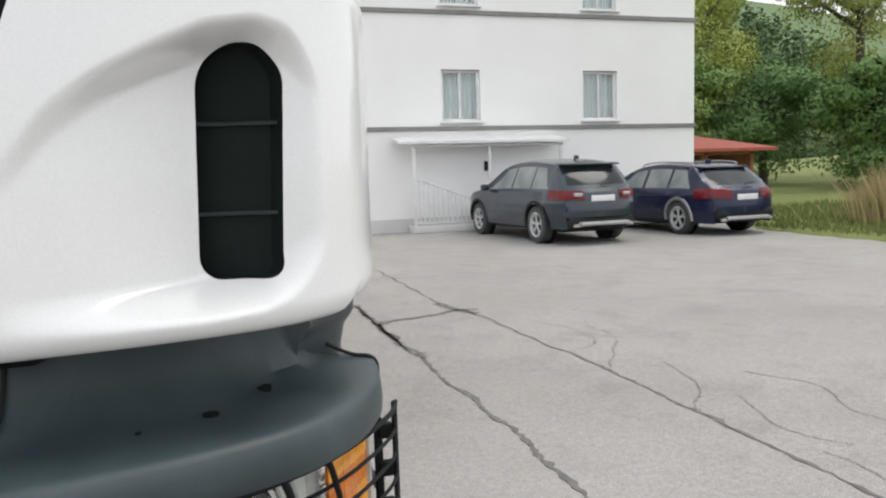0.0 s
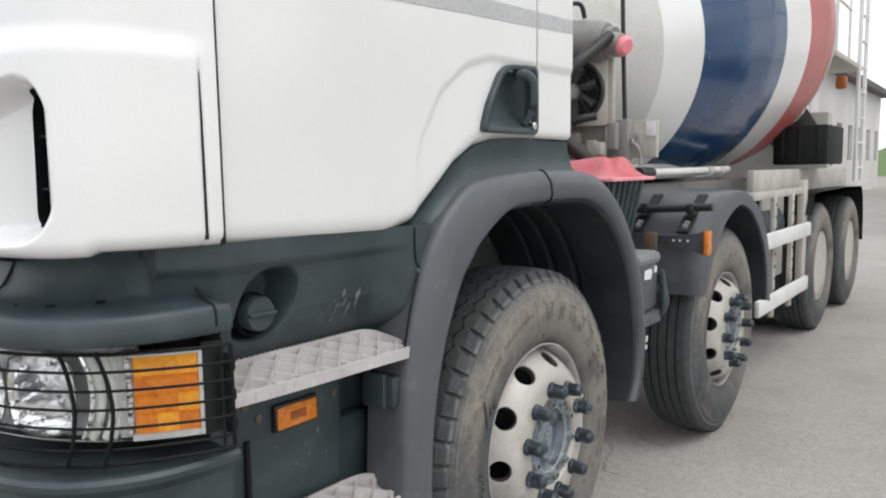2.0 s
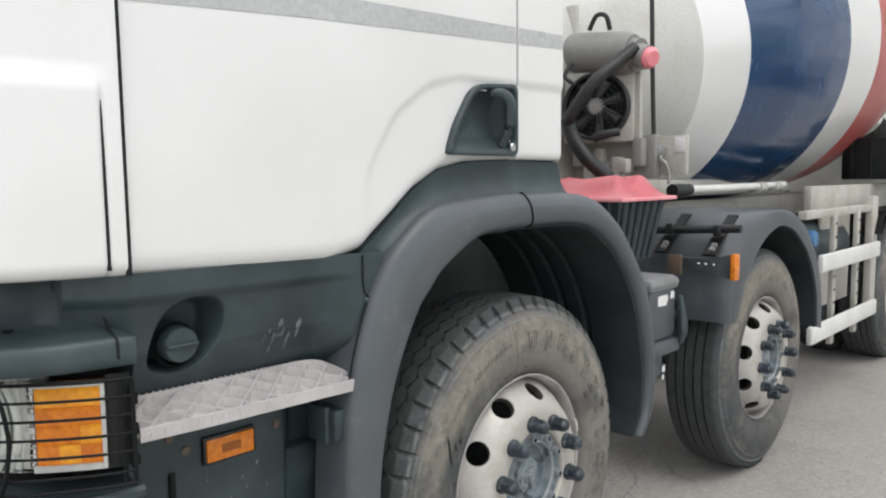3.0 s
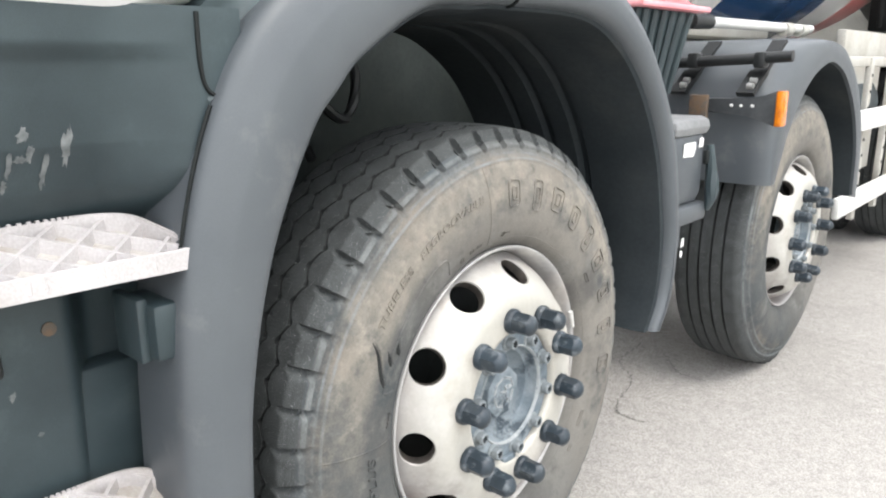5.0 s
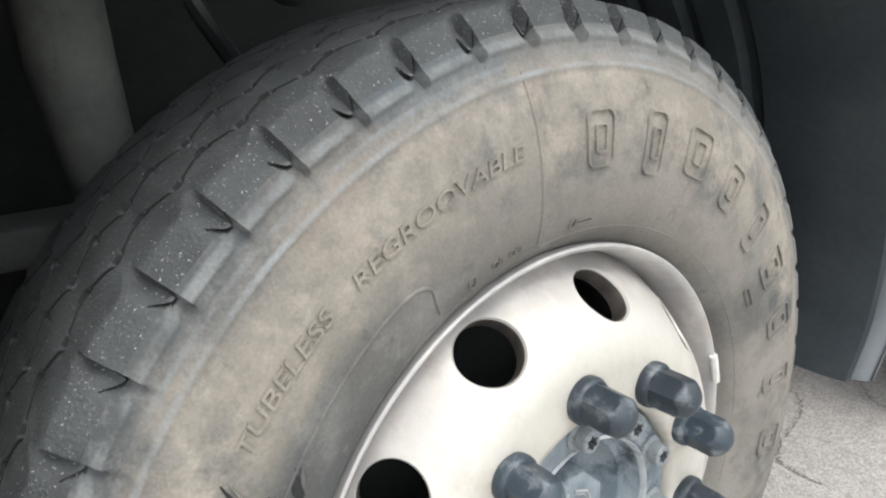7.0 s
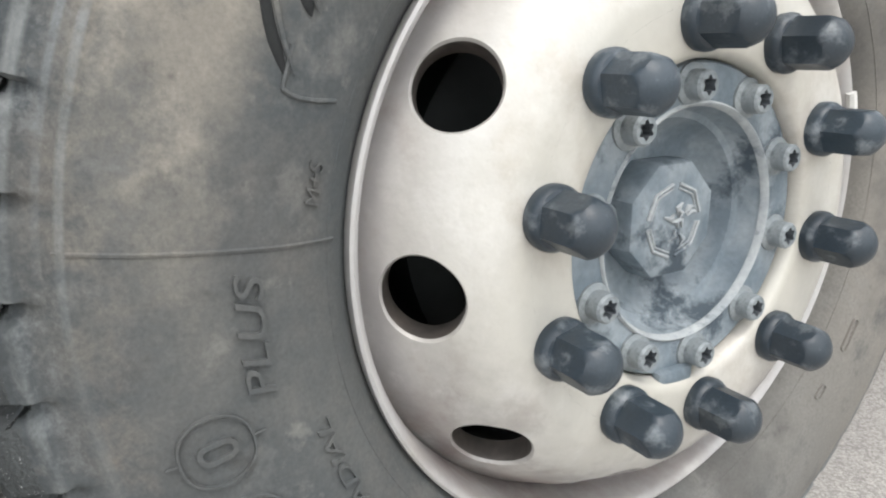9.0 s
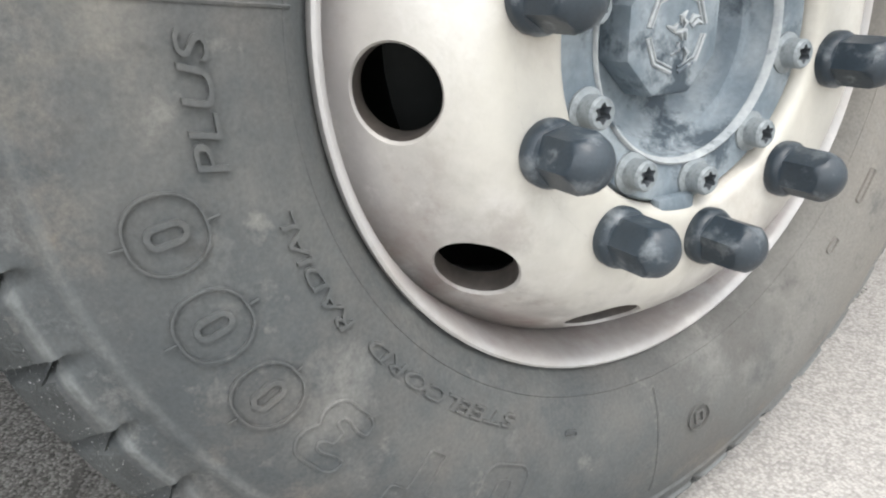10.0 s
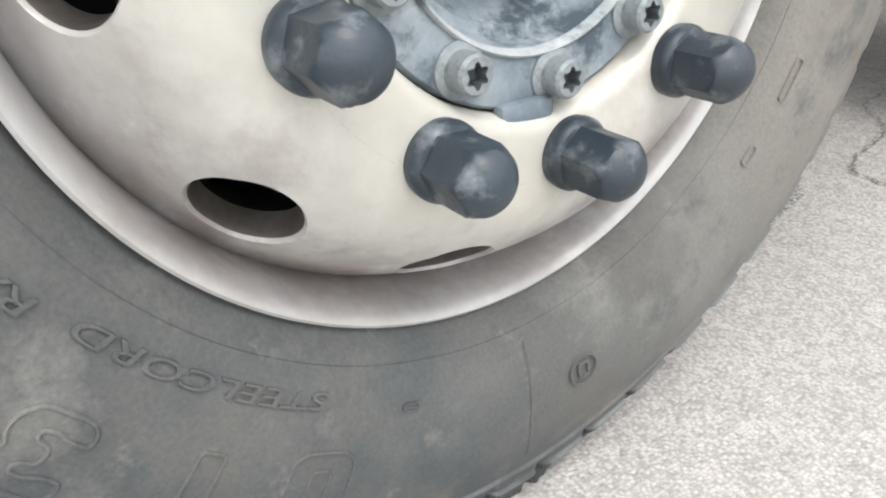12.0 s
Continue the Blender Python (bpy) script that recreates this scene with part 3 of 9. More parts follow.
crack([(-0.54, 1.7), (-0.53, 1.45), (-0.4, 1.3), (-0.32, 1.06), (-0.19, 1.03)], 0.012, jag=0.02, seed=7)
crack([(-0.42, 1.65), (-0.33, 1.56), (-0.28, 1.51), (-0.17, 1.5)], 0.011, jag=0.02, seed=8)
crack([(0.7, 4.0), (1.0, 3.6), (0.8, 3.2)], 0.012, seed=9)
crack([(-0.75, -0.6), (-0.45, -0.42), (-0.3, -0.5), (-0.12, -0.62)], 0.012, jag=0.015, seed=10)
crack([(-0.42, -0.33), (-0.305, -0.43), (-0.265, -0.465), (-0.24, -0.49), (-0.17, -0.6)], 0.02, jag=0.012, seed=11)
crack([(-0.6, -0.43), (-0.48, -0.5), (-0.4, -0.53), (-0.33, -0.62)], 0.022, jag=0.012, seed=12)


def dark_patch():
    """The old coarse asphalt patch under the front axle."""
    rnd = random.Random(5)
    bm = bmesh.new()
    pts = []
    for x, y in ((-2.2, -1.0), (-1.0, -0.9), (-0.45, -0.72), (-0.2, -0.5), (-0.14, -0.2), (-0.16, 0.3), (-0.3, 0.9), (-0.8, 1.3), (-2.2, 1.4)):
        pts.append((x + rnd.uniform(-0.03, 0.03), y + rnd.uniform(-0.03, 0.03), 0.003))
    bm.faces.new([bm.verts.new(p) for p in pts])
    structure("pavement", bm, M_PATCH, "darker coarse asphalt patch under the truck", "asphalt patch", smooth=0)


M_PATCH = asphalt_material("coarse_dark_asphalt", (0.5, 0.485, 0.455), (0.08, 0.077, 0.072), (0.2, 0.19, 0.174))
dark_patch()


def verge():
    bm = bmesh.new()
    edge = [(11.6, -12), (10.9, -2), (10.65, 4), (10.62, 7.4), (10.6, 8.8), (10.85, 10.8), (11.6, 12.2), (12.6, 13.4), (13.2, 15.2), (13.4, 24), (13.4, 60)]
    line = spline([(x, y, 0) for x, y in edge], 60)
    rows = []
    for i, p in enumerate(line):
        k = 0.05 * math.sin(i * 1.7) + 0.04 * math.sin(i * 3.1)
        rows.append([(p.x + k, p.y, 0.002), (p.x + 0.12 + k, p.y, 0.05), (p.x + 1.5, p.y, 0.09), (p.x + 6, p.y, 0.2), (p.x + 20, p.y, 0.6), (p.x + 60, p.y, 2.5)])
    grid(bm, rows)
    structure("verge", bm, M_GRASS, "mown grass verge beside the yard", "grass")


verge()


def gravel_strip():
    bm = bmesh.new()
    prism(bm, [(1.45, 17.2), (1.9, 15.3), (2.75, 14.6), (2.83, 15.2), (3.15, 38.0), (1.7, 38.0), (1.4, 28)], "z", -0.05, 0.03)
    structure("gravel_strip", bm, M_GRAVEL, "grey gravel strip along the house wall", "gravel", smooth=0)
    rnd = random.Random(8)
    bm = bmesh.new()
    for k in range(420):
        y = rnd.uniform(17, 26)
        c = Vector((rnd.gauss(1.5, 0.12), y, 0.0))
        h, a = rnd.uniform(0.06, 0.22), rnd.uniform(0, 6.28)
        d = Vector((math.cos(a), math.sin(a), 0))
        v = [bm.verts.new(c + d * 0.02), bm.verts.new(c - d * 0.02), bm.verts.new(c + Vector((rnd.uniform(-0.08, 0.08), rnd.uniform(-0.08, 0.08), h)))]
        bm.faces.new(v)
    ob = new("weeds", finish(bm, "weeds", M_LEAF, 0))
    tagged(ob, "low green weeds along the gravel edge", "weeds", "", "stuff")


gravel_strip()


# ---- the house ----
def wall_panel(bm, o, u, w, h, t, holes):
    """A wall with openings through it. o: lower corner, u: direction along, t: inward vector. holes: (u0, z0, u1, z1)."""
    o, u, t = Vector(o), Vector(u).normalized(), Vector(t)
    us = sorted({0.0, w, *[q for k in holes for q in (k[0], k[2])]})
    zs = sorted({0.0, h, *[q for k in holes for q in (k[1], k[3])]})
    vs = {}

    def v(a, z, d):
        key = (round(a, 4), round(z, 4), d)
        if key not in vs:
            vs[key] = bm.verts.new(o + u * a + Vector((0, 0, z)) + t * d)
        return vs[key]

    def solid(i, j):
        if not (0 <= i < len(us) - 1 and 0 <= j < len(zs) - 1):
            return False
        a, z = (us[i] + us[i + 1]) / 2, (zs[j] + zs[j + 1]) / 2
        return not any(k[0] < a < k[2] and k[1] < z < k[3] for k in holes)

    for i in range(len(us) - 1):
        for j in range(len(zs) - 1):
            if not solid(i, j):
                continue
            a0, a1, z0, z1 = us[i], us[i + 1], zs[j], zs[j + 1]
            for d in (0, 1):
                bm.faces.new([v(a0, z0, d), v(a1, z0, d), v(a1, z1, d), v(a0, z1, d)])
            for di, dj, e in ((-1, 0, ((a0, z0), (a0, z1))), (1, 0, ((a1, z0), (a1, z1))), (0, -1, ((a0, z0), (a1, z0))), (0, 1, ((a0, z1), (a1, z1)))):
                if not solid(i + di, j + dj):
                    (p, q), (r, s) = e
                    bm.faces.new([v(p, q, 0), v(r, s, 0), v(r, s, 1), v(p, q, 1)])


def house():
    O = Vector((2.82, 15.07, 0))
    root = thing("apartment_house", O, "white rendered three storey apartment house with grey bands", "house")
    W, D, H = 9.45, 23.0, 8.45
    T = 0.4
    front_w = [(2.3, 2.66, 3.3, 3.92), (6.11, 2.66, 7.1, 3.92), (2.3, 5.45, 3.3, 6.75), (6.11, 5.45, 7.1, 6.75)]
    side_up = [2.2 + 2.35 * k for k in range(9)]
    side_w = [(y, 2.95, y + 0.85, 4.05) for y in side_up] + [(y, 5.6, y + 0.85, 6.9) for y in side_up]
    side_b = [(1.35, 0.62, 1.85, 1.42), (3.0, 0.62, 3.5, 1.42), (3.75, 0.62, 4.3, 1.42), (6.2, 0.62, 7.2, 1.42), (9.6, 0.62, 10.3, 1.42), (13.2, 0.62, 14.0, 1.42), (16.5, 0.62, 17.3, 1.42)]
    bm = bmesh.new()
    wall_panel(bm, O, (1, 0, 0), W, H, (0, T, 0), front_w)
    part("wall_front", bm, M_RENDER, root, smooth=0)
    bm = bmesh.new()
    wall_panel(bm, O + Vector((0, T + 0.001, 0)), (0, 1, 0), D - T, H, (T, 0, 0), [(a - T, b, c - T, d) for a, b, c, d in side_w + side_b])
    part("wall_side", bm, M_RENDER, root, smooth=0)
    part("wall_far_side", B(O + Vector((W - T / 2, D / 2 + T / 2, H / 2)), (T, D - T, H)), M_RENDER, root, smooth=0)
    part("wall_back", B(O + Vector((W / 2, D + T / 2, H / 2)), (W, T, H)), M_RENDER, root, smooth=0)
    for z in (2.495, 5.28):
        part("band", B(O + Vector((W / 2 - 0.02, -0.03, z)), (W + 0.1, 0.07, 0.1), 0.008), M_BAND, root, "narrow grey moulded band", smooth=0)
        part("band", B(O + Vector((-0.03, D / 2 + 0.01, z)), (0.07, D - 0.02, 0.1), 0.008), M_BAND, root, "narrow grey moulded band", smooth=0)
    part("plinth", B(O + Vector((W / 2, -0.02, 0.16)), (W + 0.08, 0.05, 0.34), 0.01), M_PLINTH, root, "grey rendered plinth", smooth=0)
    part("plinth", B(O + Vector((-0.02, D / 2, 0.16)), (0.05, D, 0.34), 0.01), M_PLINTH, root, "grey rendered plinth", smooth=0)
    # roof with overhanging eaves
    bm = bmesh.new()
    e, zr = 0.55, 2.6
    x0, x1, y0, y1 = O.x - e, O.x + W + e, O.y - e, O.y + D + e
    xm = (x0 + x1) / 2
    a = [bm.verts.new(p) for p in ((x0, y0, H - 0.02), (x1, y0, H - 0.02), (x1, y1, H - 0.02), (x0, y1, H - 0.02))]
    b = [bm.verts.new(p) for p in ((x0, y0, H + 0.2), (x1, y0, H + 0.2), (x1, y1, H + 0.2), (x0, y1, H + 0.2))]
    r = [bm.verts.new(p) for p in ((xm, y0 + 5, H + zr), (xm, y1 - 5, H + zr))]
    bm.faces.new(a[::-1])
    for i in range(4):
        bm.faces.new((a[i], a[(i + 1) % 4], b[(i + 1) % 4], b[i]))
    bm.faces.new((b[0], b[1], r[0]))
    bm.faces.new((b[1], b[2], r[1], r[0]))
    bm.faces.new((b[2], b[3], r[1]))
    bm.faces.new((b[3], b[0], r[0], r[1]))
    part("roof", bm, M_ROOFGREY, root, "grey tiled hipped roof with wide eaves", smooth=0)
    # downpipe at the corner
    bm = bmesh.new()
    tube(bm, [(O.x - 0.07, O.y - 0.06, z) for z in (0.05, 3, 6, H - 0.3)] + [(O.x - 0.35, O.y - 0.3, H - 0.05)], 0.045, 10)
    part("downpipe", bm, M_STEEL, root, "grey metal rainwater pipe")

    def window(c, w, h, face, dark=False):
        """face 'y': looks to -y, 'x': looks to -x. c: middle of the opening on the wall's face."""
        def P(a, d, z):
            return (c[0] + a, c[1] + d, c[2] + z) if face == "y" else (c[0] + d, c[1] + a, c[2] + z)

        def S(a, d, z):
            return (a, d, z) if face == "y" else (d, a, z)
        f = 0.07
        win = part("window", B(P(0, 0.13, 0), S(0.06, 0.07, h - 0.004), 0.006), M_FRAMEWHITE, root)
        for s in (-1, 1):
            part("frame_side", B(P(s * (w / 2 - f / 2), 0.13, 0), S(f, 0.08, h - 0.002), 0.006), M_FRAMEWHITE, win)
            part("frame_rail", B(P(0, 0.13, s * (h / 2 - f / 2)), S(w - 2 * f - 0.002, 0.078, f), 0.006), M_FRAMEWHITE, win)
            pane = part("pane", B(P(s * w / 4, 0.14, 0), S(w / 2 - f - 0.04, 0.01, h - 2 * f - 0.004)), M_PANE, win, smooth=0)
            pane.visible_shadow = False
        part("sill", B(P(0, -0.03, -h / 2 - 0.025), S(w + 0.12, 0.16, 0.045), 0.008), M_FRAMEWHITE, win, "white window sill")
        # dark strip at the window head: the lintel's shade put into colour
        part("lintel_shadow_box", B(P(0, 0.06, h / 2 + 0.0), S(w + 0.02, 0.1, 0.02), 0.003), M_BAND, win, "grey strip under the lintel with its shade in the colour")
        # cellar panes get a dark sheet: the room's shade put into colour
        bm = bmesh.new()
        rows = []
        for i in range(25):
            t = i / 24 - 0.5
            d = 0.26 + 0.025 * math.sin(i * 2.1)
            rows.append([P(t * w, d, -h / 2), P(t * w, d, h / 2)])
        grid(bm, rows)
        part("curtain", bm, M_ROOMDARK if dark else M_CURTAIN, win, "grey curtain, in cellar windows a dark sheet for the unlit room")

    for a, b, c, d in front_w:
        window((O.x + (a + c) / 2, O.y, (b + d) / 2), c - a, d - b, "y")
    for a, b, c, d in side_w:
        window((O.x, O.y + (a + c) / 2, (b + d) / 2), c - a, d - b, "x")
    for a, b, c, d in side_b:
        window((O.x, O.y + (a + c) / 2, (b + d) / 2), c - a, d - b, "x", True)
    # small plaque and lamp by the entrance
    part("plaque", B((6.25, O.y - 0.015, 1.55), (0.16, 0.03, 0.24), 0.005), M_DARK, root, "small dark plaque on the wall")
    root.rotation_euler = (0, 0, radians(-0.75))
    return root


M_PLINTH = material("grey_plinth_render", (0.68, 0.67, 0.66), (0.58, 0.575, 0.565), rough=0.9, scale=1, bump=0.3)
M_ROOFGREY = material("grey_roof_tiles", (0.12, 0.11, 0.105), (0.16, 0.15, 0.14), rough=0.85, scale=2, bump=0.5, dist=0.02)
M_ROOMDARK = material("dark_cellar_room", (0.06, 0.065, 0.07), (0.03, 0.033, 0.035), rough=0.8, scale=3, bump=0.0)
house()


def porch():
    root = thing("porch_canopy", (6.1, 14.6, 0), "white porch canopy with posts and slatted railing at the house wall", "porch")
    x0, x1, y0, y1 = 4.15, 8.05, 14.4, 14.97
    part("floor_slab", B(((x0 + x1) / 2, (y0 + y1) / 2, 0.08), (x1 - x0, y1 - y0, 0.16), 0.01), M_PLINTH, root, "grey concrete slab")
    bm = bmesh.new()
    prism(bm, [(y0 - 0.2, 2.1), (y0 - 0.2, 2.16), (y1, 2.3), (y1, 2.24)], "x", x0 - 0.35, x1 + 0.1, 0.006)
    part("canopy_roof", bm, M_FRAMEWHITE, root, "white sloping canopy roof")
    part("beam", B(((x0 + x1) / 2, y0 + 0.03, 2.06), (x1 - x0, 0.09, 0.07), 0.006), M_FRAMEWHITE, root)
    for x in (x0 + 0.05, (x0 + x1) / 2, x1 - 0.05):
        part("post", B((x, y0 + 0.03, 1.09), (0.07, 0.07, 1.86), 0.006), M_FRAMEWHITE, root)
    def rail_top(x):
        return interp(x, (x0, x0 + 0.35, x0 + 1.9, x1), (1.3, 1.2, 0.62, 0.6))
    part("rail", B(((x0 + x1) / 2, y0 + 0.03, 0.24), (x1 - x0 - 0.12, 0.04, 0.05), 0.005), M_FRAMEWHITE, root)
    bm = bmesh.new()
    tube(bm, [(x, y0 + 0.03, rail_top(x)) for x in np.linspace(x0 + 0.06, x1 - 0.06, 24)], 0.028, 8)
    part("rail", bm, M_FRAMEWHITE, root, "white handrail that falls along the steps")
    n = 32
    for k in range(n):
        x = x0 + 0.16 + (x1 - x0 - 0.32) * k / (n - 1)
        h = rail_top(x) - 0.27
        part("slat", B((x, y0 + 0.03, 0.265 + h / 2), (0.045, 0.02, h), 0.004), M_FRAMEWHITE, root)



porch()


def annex():
    root = thing("garden_wall_block", (2.75, 38.4, 0), "low white rendered block at the end of the house", "annex")
    part("wall", B((2.75, 38.4, 1.25), (0.75, 0.5, 2.5), 0.01), M_RENDER, root)
    part("cap", B((2.75, 38.4, 2.53), (0.85, 0.6, 0.06), 0.01), M_BAND, root)


annex()


def shed():
    O = (15.2, 20.3, 0.1)
    root = thing("garden_shed", O, "wooden garden shed with a red hipped roof on the grass", "shed")
    x, y = O[0], O[1]
    part("wall", B((x, y + 1.9, 0.97), (3.9, 0.12, 1.75)), M_WOOD, root, smooth=0)
    part("wall", B((x + 1.9, y, 0.97), (0.12, 3.7, 1.75)), M_WOOD, root, smooth=0)
    for sx in (-1.85, 0.0, 1.85):
        part("post", B((x + sx, y - 1.9, 0.97), (0.14, 0.14, 1.75), 0.01), M_WOOD, root)
    part("beam", B((x, y - 1.9, 1.8), (3.9, 0.14, 0.14), 0.01), M_WOOD, root)
    bm = bmesh.new()
    e = 2.35
    base = [bm.verts.new((x + sx * e, y + sy * 2.6, 1.93)) for sx, sy in ((-1, -1), (1, -1), (1, 1), (-1, 1))]
    low = [bm.verts.new((x + sx * e, y + sy * 2.6, 1.83)) for sx, sy in ((-1, -1), (1, -1), (1, 1), (-1, 1))]
    top = [bm.verts.new((x - 0.6, y, 2.5)), bm.verts.new((x + 0.6, y, 2.5))]
    bm.faces.new(low[::-1])
    for i in range(4):
        bm.faces.new((low[i], low[(i + 1) % 4], base[(i + 1) % 4], base[i]))
    bm.faces.new((base[0], base[1], top[1], top[0]))
    bm.faces.new((base[1], base[2], top[1]))
    bm.faces.new((base[2], base[3], top[0], top[1]))
    bm.faces.new((base[3], base[0], top[0]))
    part("roof", bm, M_ROOFRED, root, "red tiled roof", smooth=0)


shed()


# ---- cars ----
def car(name, label, loc, turn, paint, L=4.6, W=1.86, H=1.66, suv=True):
    """A parked car that heads along +y before the turn; loc: middle on the ground. Its skin is drawn over the side outline,
    the flanks below it bulge and lean in towards the roof; panes and wheel openings are cut out of that skin."""
    root = thing(name, (0, 0, 0), label, "car")
    h2, e = W / 2, L / 2
    rw = 0.36 if suv else 0.335
    ya, yb = -L * 0.285, L * 0.3
    belt, sill = (1.0, 0.3) if suv else (0.9, 0.24)
    if suv:
        top = [(-e, 0.52), (-e - 0.0, 0.66), (-e + 0.02, 0.8), (-e + 0.07, 0.93), (-e + 0.13, 1.02), (-e + 0.3, 1.24), (-e + 0.46, H - 0.2), (-e + 0.56, H - 0.11), (-e + 0.75, H - 0.06), (-e + 1.25, H - 0.01), (-e + 1.8, H), (-e + 2.35, H - 0.04), (-e + 2.75, H - 0.16), (-e + 3.15, H - 0.4), (-e + 3.45, 1.06), (-e + 3.6, 1.0), (e - 0.5, 0.93), (e - 0.2, 0.82), (e - 0.04, 0.66), (e, 0.5)]
        panes = [(-e + 0.62, -e + 0.86, -e + 1.22), (-e + 1.29, -e + 1.29, -e + 2.05), (-e + 2.12, -e + 2.12, -e + 3.1)]
    else:
        top = [(-e, 0.46), (-e, 0.6), (-e + 0.015, 0.74), (-e + 0.05, 0.88), (-e + 0.14, 0.95), (-e + 0.42, 1.14), (-e + 0.68, H - 0.15), (-e + 0.8, H - 0.08), (-e + 1.05, H - 0.04), (-e + 1.7, H), (-e + 2.2, H - 0.01), (-e + 2.6, H - 0.06), (-e + 3.0, H - 0.2), (-e + 3.4, H - 0.42), (-e + 3.65, 0.96), (-e + 3.8, 0.92), (e - 0.5, 0.84), (e - 0.2, 0.74), (e - 0.04, 0.6), (e, 0.45)]
        panes = [(-e + 0.7, -e + 0.95, -e + 1.35), (-e + 1.42, -e + 1.42, -e + 2.2), (-e + 2.27, -e + 2.27, -e + 3.3)]
    line = [(p.x, p.y) for p in spline([(y, z, 0) for y, z in top], 168)]

    def half(z):
        return h2 * interp(z, (0.2, 0.36, 0.55, 0.75, belt - 0.04, belt, belt + 0.04, H - 0.2, H), (0.92, 0.96, 0.995, 1.0, 0.975, 0.96, 0.935, 0.78, 0.7))

    def plan(y):
        return 1 - 0.2 * abs(y / e) ** 7

    def skin(k, y, z):
        """k across the car from -1 to 1."""
        bow = 0.13 * abs(k) ** 3 * (smooth01(-e + 0.9, -e, y) - smooth01(e - 0.9, e, y))
        return (k * half(z) * plan(y), y + bow, z - 0.035 * abs(k) ** 5 * smooth01(belt, H, z) + 0.02 * (1 - k * k) * smooth01(belt, H, z))

    def flank(i, level):
        """A point of the car's side under the i-th point of the outline; levels 0 to 14 up to the waist, to 26 at the roof's edge."""
        y, z = line[i]
        z1 = min(belt, z)
        q = sill + (z1 - sill) * level / 14 if level <= 14 else z1 + (z - z1) * (level - 14) / 12
        p = skin(1, y, z)
        drop = (z - p[2]) * (max(0, level - 14) / 12) ** 2
        crease = 0.012 * smooth01(0.72, 0.78, q) * (1 - smooth01(0.78, 0.9, q))
        return (half(q) * plan(y) + crease, p[1], q - drop)
    open_r = rw + 0.055
    body, glass = bmesh.new(), {}

    def pane_of(y, lv):
        if not 15 <= lv <= 23:
            return None
        f = (lv - 15) / 8
        for j, (b0, t0, b1) in enumerate(panes):
            end = b1 if j < 2 else b1 - 0.62 * f
            if b0 + (t0 - b0) * f < y < end:
                return "side_window", j
        return None
    for s in (-1, 1):
        vs, cells = {}, {}
        for i in range(169):
            for lv in range(27):
                x, y, z = flank(i, lv)
                for yc in (ya, yb):
                    d = math.hypot(y - yc, z - rw)
                    if abs(d - open_r) < 0.022 and d > 1e-3:
                        y, z = yc + (y - yc) * open_r / d, rw + (z - rw) * open_r / d
                vs[i, lv] = (s * x, y, z)
        for i in range(168):
            for lv in range(26):
                q = [vs[i, lv], vs[i + 1, lv], vs[i + 1, lv + 1], vs[i, lv + 1]]
                cy, cz = sum(p[1] for p in q) / 4, sum(p[2] for p in q) / 4
                if any(math.hypot(cy - yc, cz - rw) < open_r for yc in (ya, yb)):
                    continue
                key = pane_of(cy, lv)
                bm = body if key is None else glass.setdefault((key[0], key[1], s), bmesh.new())
                bm.faces.new([bm.verts.new(p) for p in q])
    n = 24
    for i in range(168):
        y, z = line[i]
        for k in range(n):
            q = [skin(-1 + 2 * a / n, *line[b]) for a, b in ((k, i), (k + 1, i), (k + 1, i + 1), (k, i + 1))]
            rear = y < -e + 0.8 and belt + 0.08 < z < H - 0.13 and 2 <= k <= n - 3
            front = y > 0 and belt + 0.1 < z < H - 0.1 and 2 <= k <= n - 3
            bm = glass.setdefault(("rear_window",), bmesh.new()) if rear else glass.setdefault(("windscreen",), bmesh.new()) if front else body
            bm.faces.new([bm.verts.new(p) for p in q])
    for bm in [body, *glass.values()]:
        bmesh.ops.remove_doubles(bm, verts=bm.verts, dist=2e-4)
    part("body", body, paint, root, smooth=48)
    for key in sorted(glass, key=str):
        part(key[0], glass[key], M_CARGLASS if key[0] in ("rear_window", "windscreen") else M_SIDEGLASS, root, smooth=60)
    # the inside, dark, with seats behind the panes
    part("cabin_floor", B((0, -0.35, belt - 0.06), (W - 0.3, L - 2.1, 0.06), 0.02), M_DARK, root, "dark cabin interior")
    for s in (-1, 1):
        for y in (-0.75, 0.35):
            part("seat_back", B((s * 0.36, y, belt + 0.1), (0.46, 0.14, 0.42), 0.05, Matrix.Rotation(0.15, 3, "X")), M_DARK, root, "dark seat back")
        part("mirror", B((s * (h2 + 0.07), e - 1.5 if suv else e - 1.62, belt + 0.07), (0.2, 0.11, 0.13), 0.045), paint, root)
        if not suv:
            bm = bmesh.new()
            x = s * (half(H) - 0.06)
            tube(bm, spline([(x, -e + 0.95, H - 0.09), (x, -e + 1.05, H - 0.005), (x, -e + 1.9, H + 0.03), (x, -e + 2.5, H - 0.005), (x, -e + 2.6, H - 0.08)], 20), 0.016, 8)
            part("roof_rail", bm, M_SILVER, root, "silver roof rail")
        lamp = bmesh.new()
        rows = []
        z0, z1 = (belt - 0.17, belt + 0.0) if suv else (belt - 0.17, belt + 0.02)
        for a in np.linspace(0, 1, 13):
            col = []
            for z in np.linspace(z0, z1, 5):
                if a < 0.62:
                    yk = interp(z, [p[1] for p in line[:60]], [p[0] for p in line[:60]])
                    p = skin((0.5 if suv else 0.46) + (1 - (0.5 if suv else 0.46)) * a / 0.62, yk, z)
                    col.append((s * (p[0] + 0.004), p[1] - 0.012, z + 0.03 * a))
                else:
                    yk = -e + 0.16 + 0.34 * (a - 0.62) / 0.38
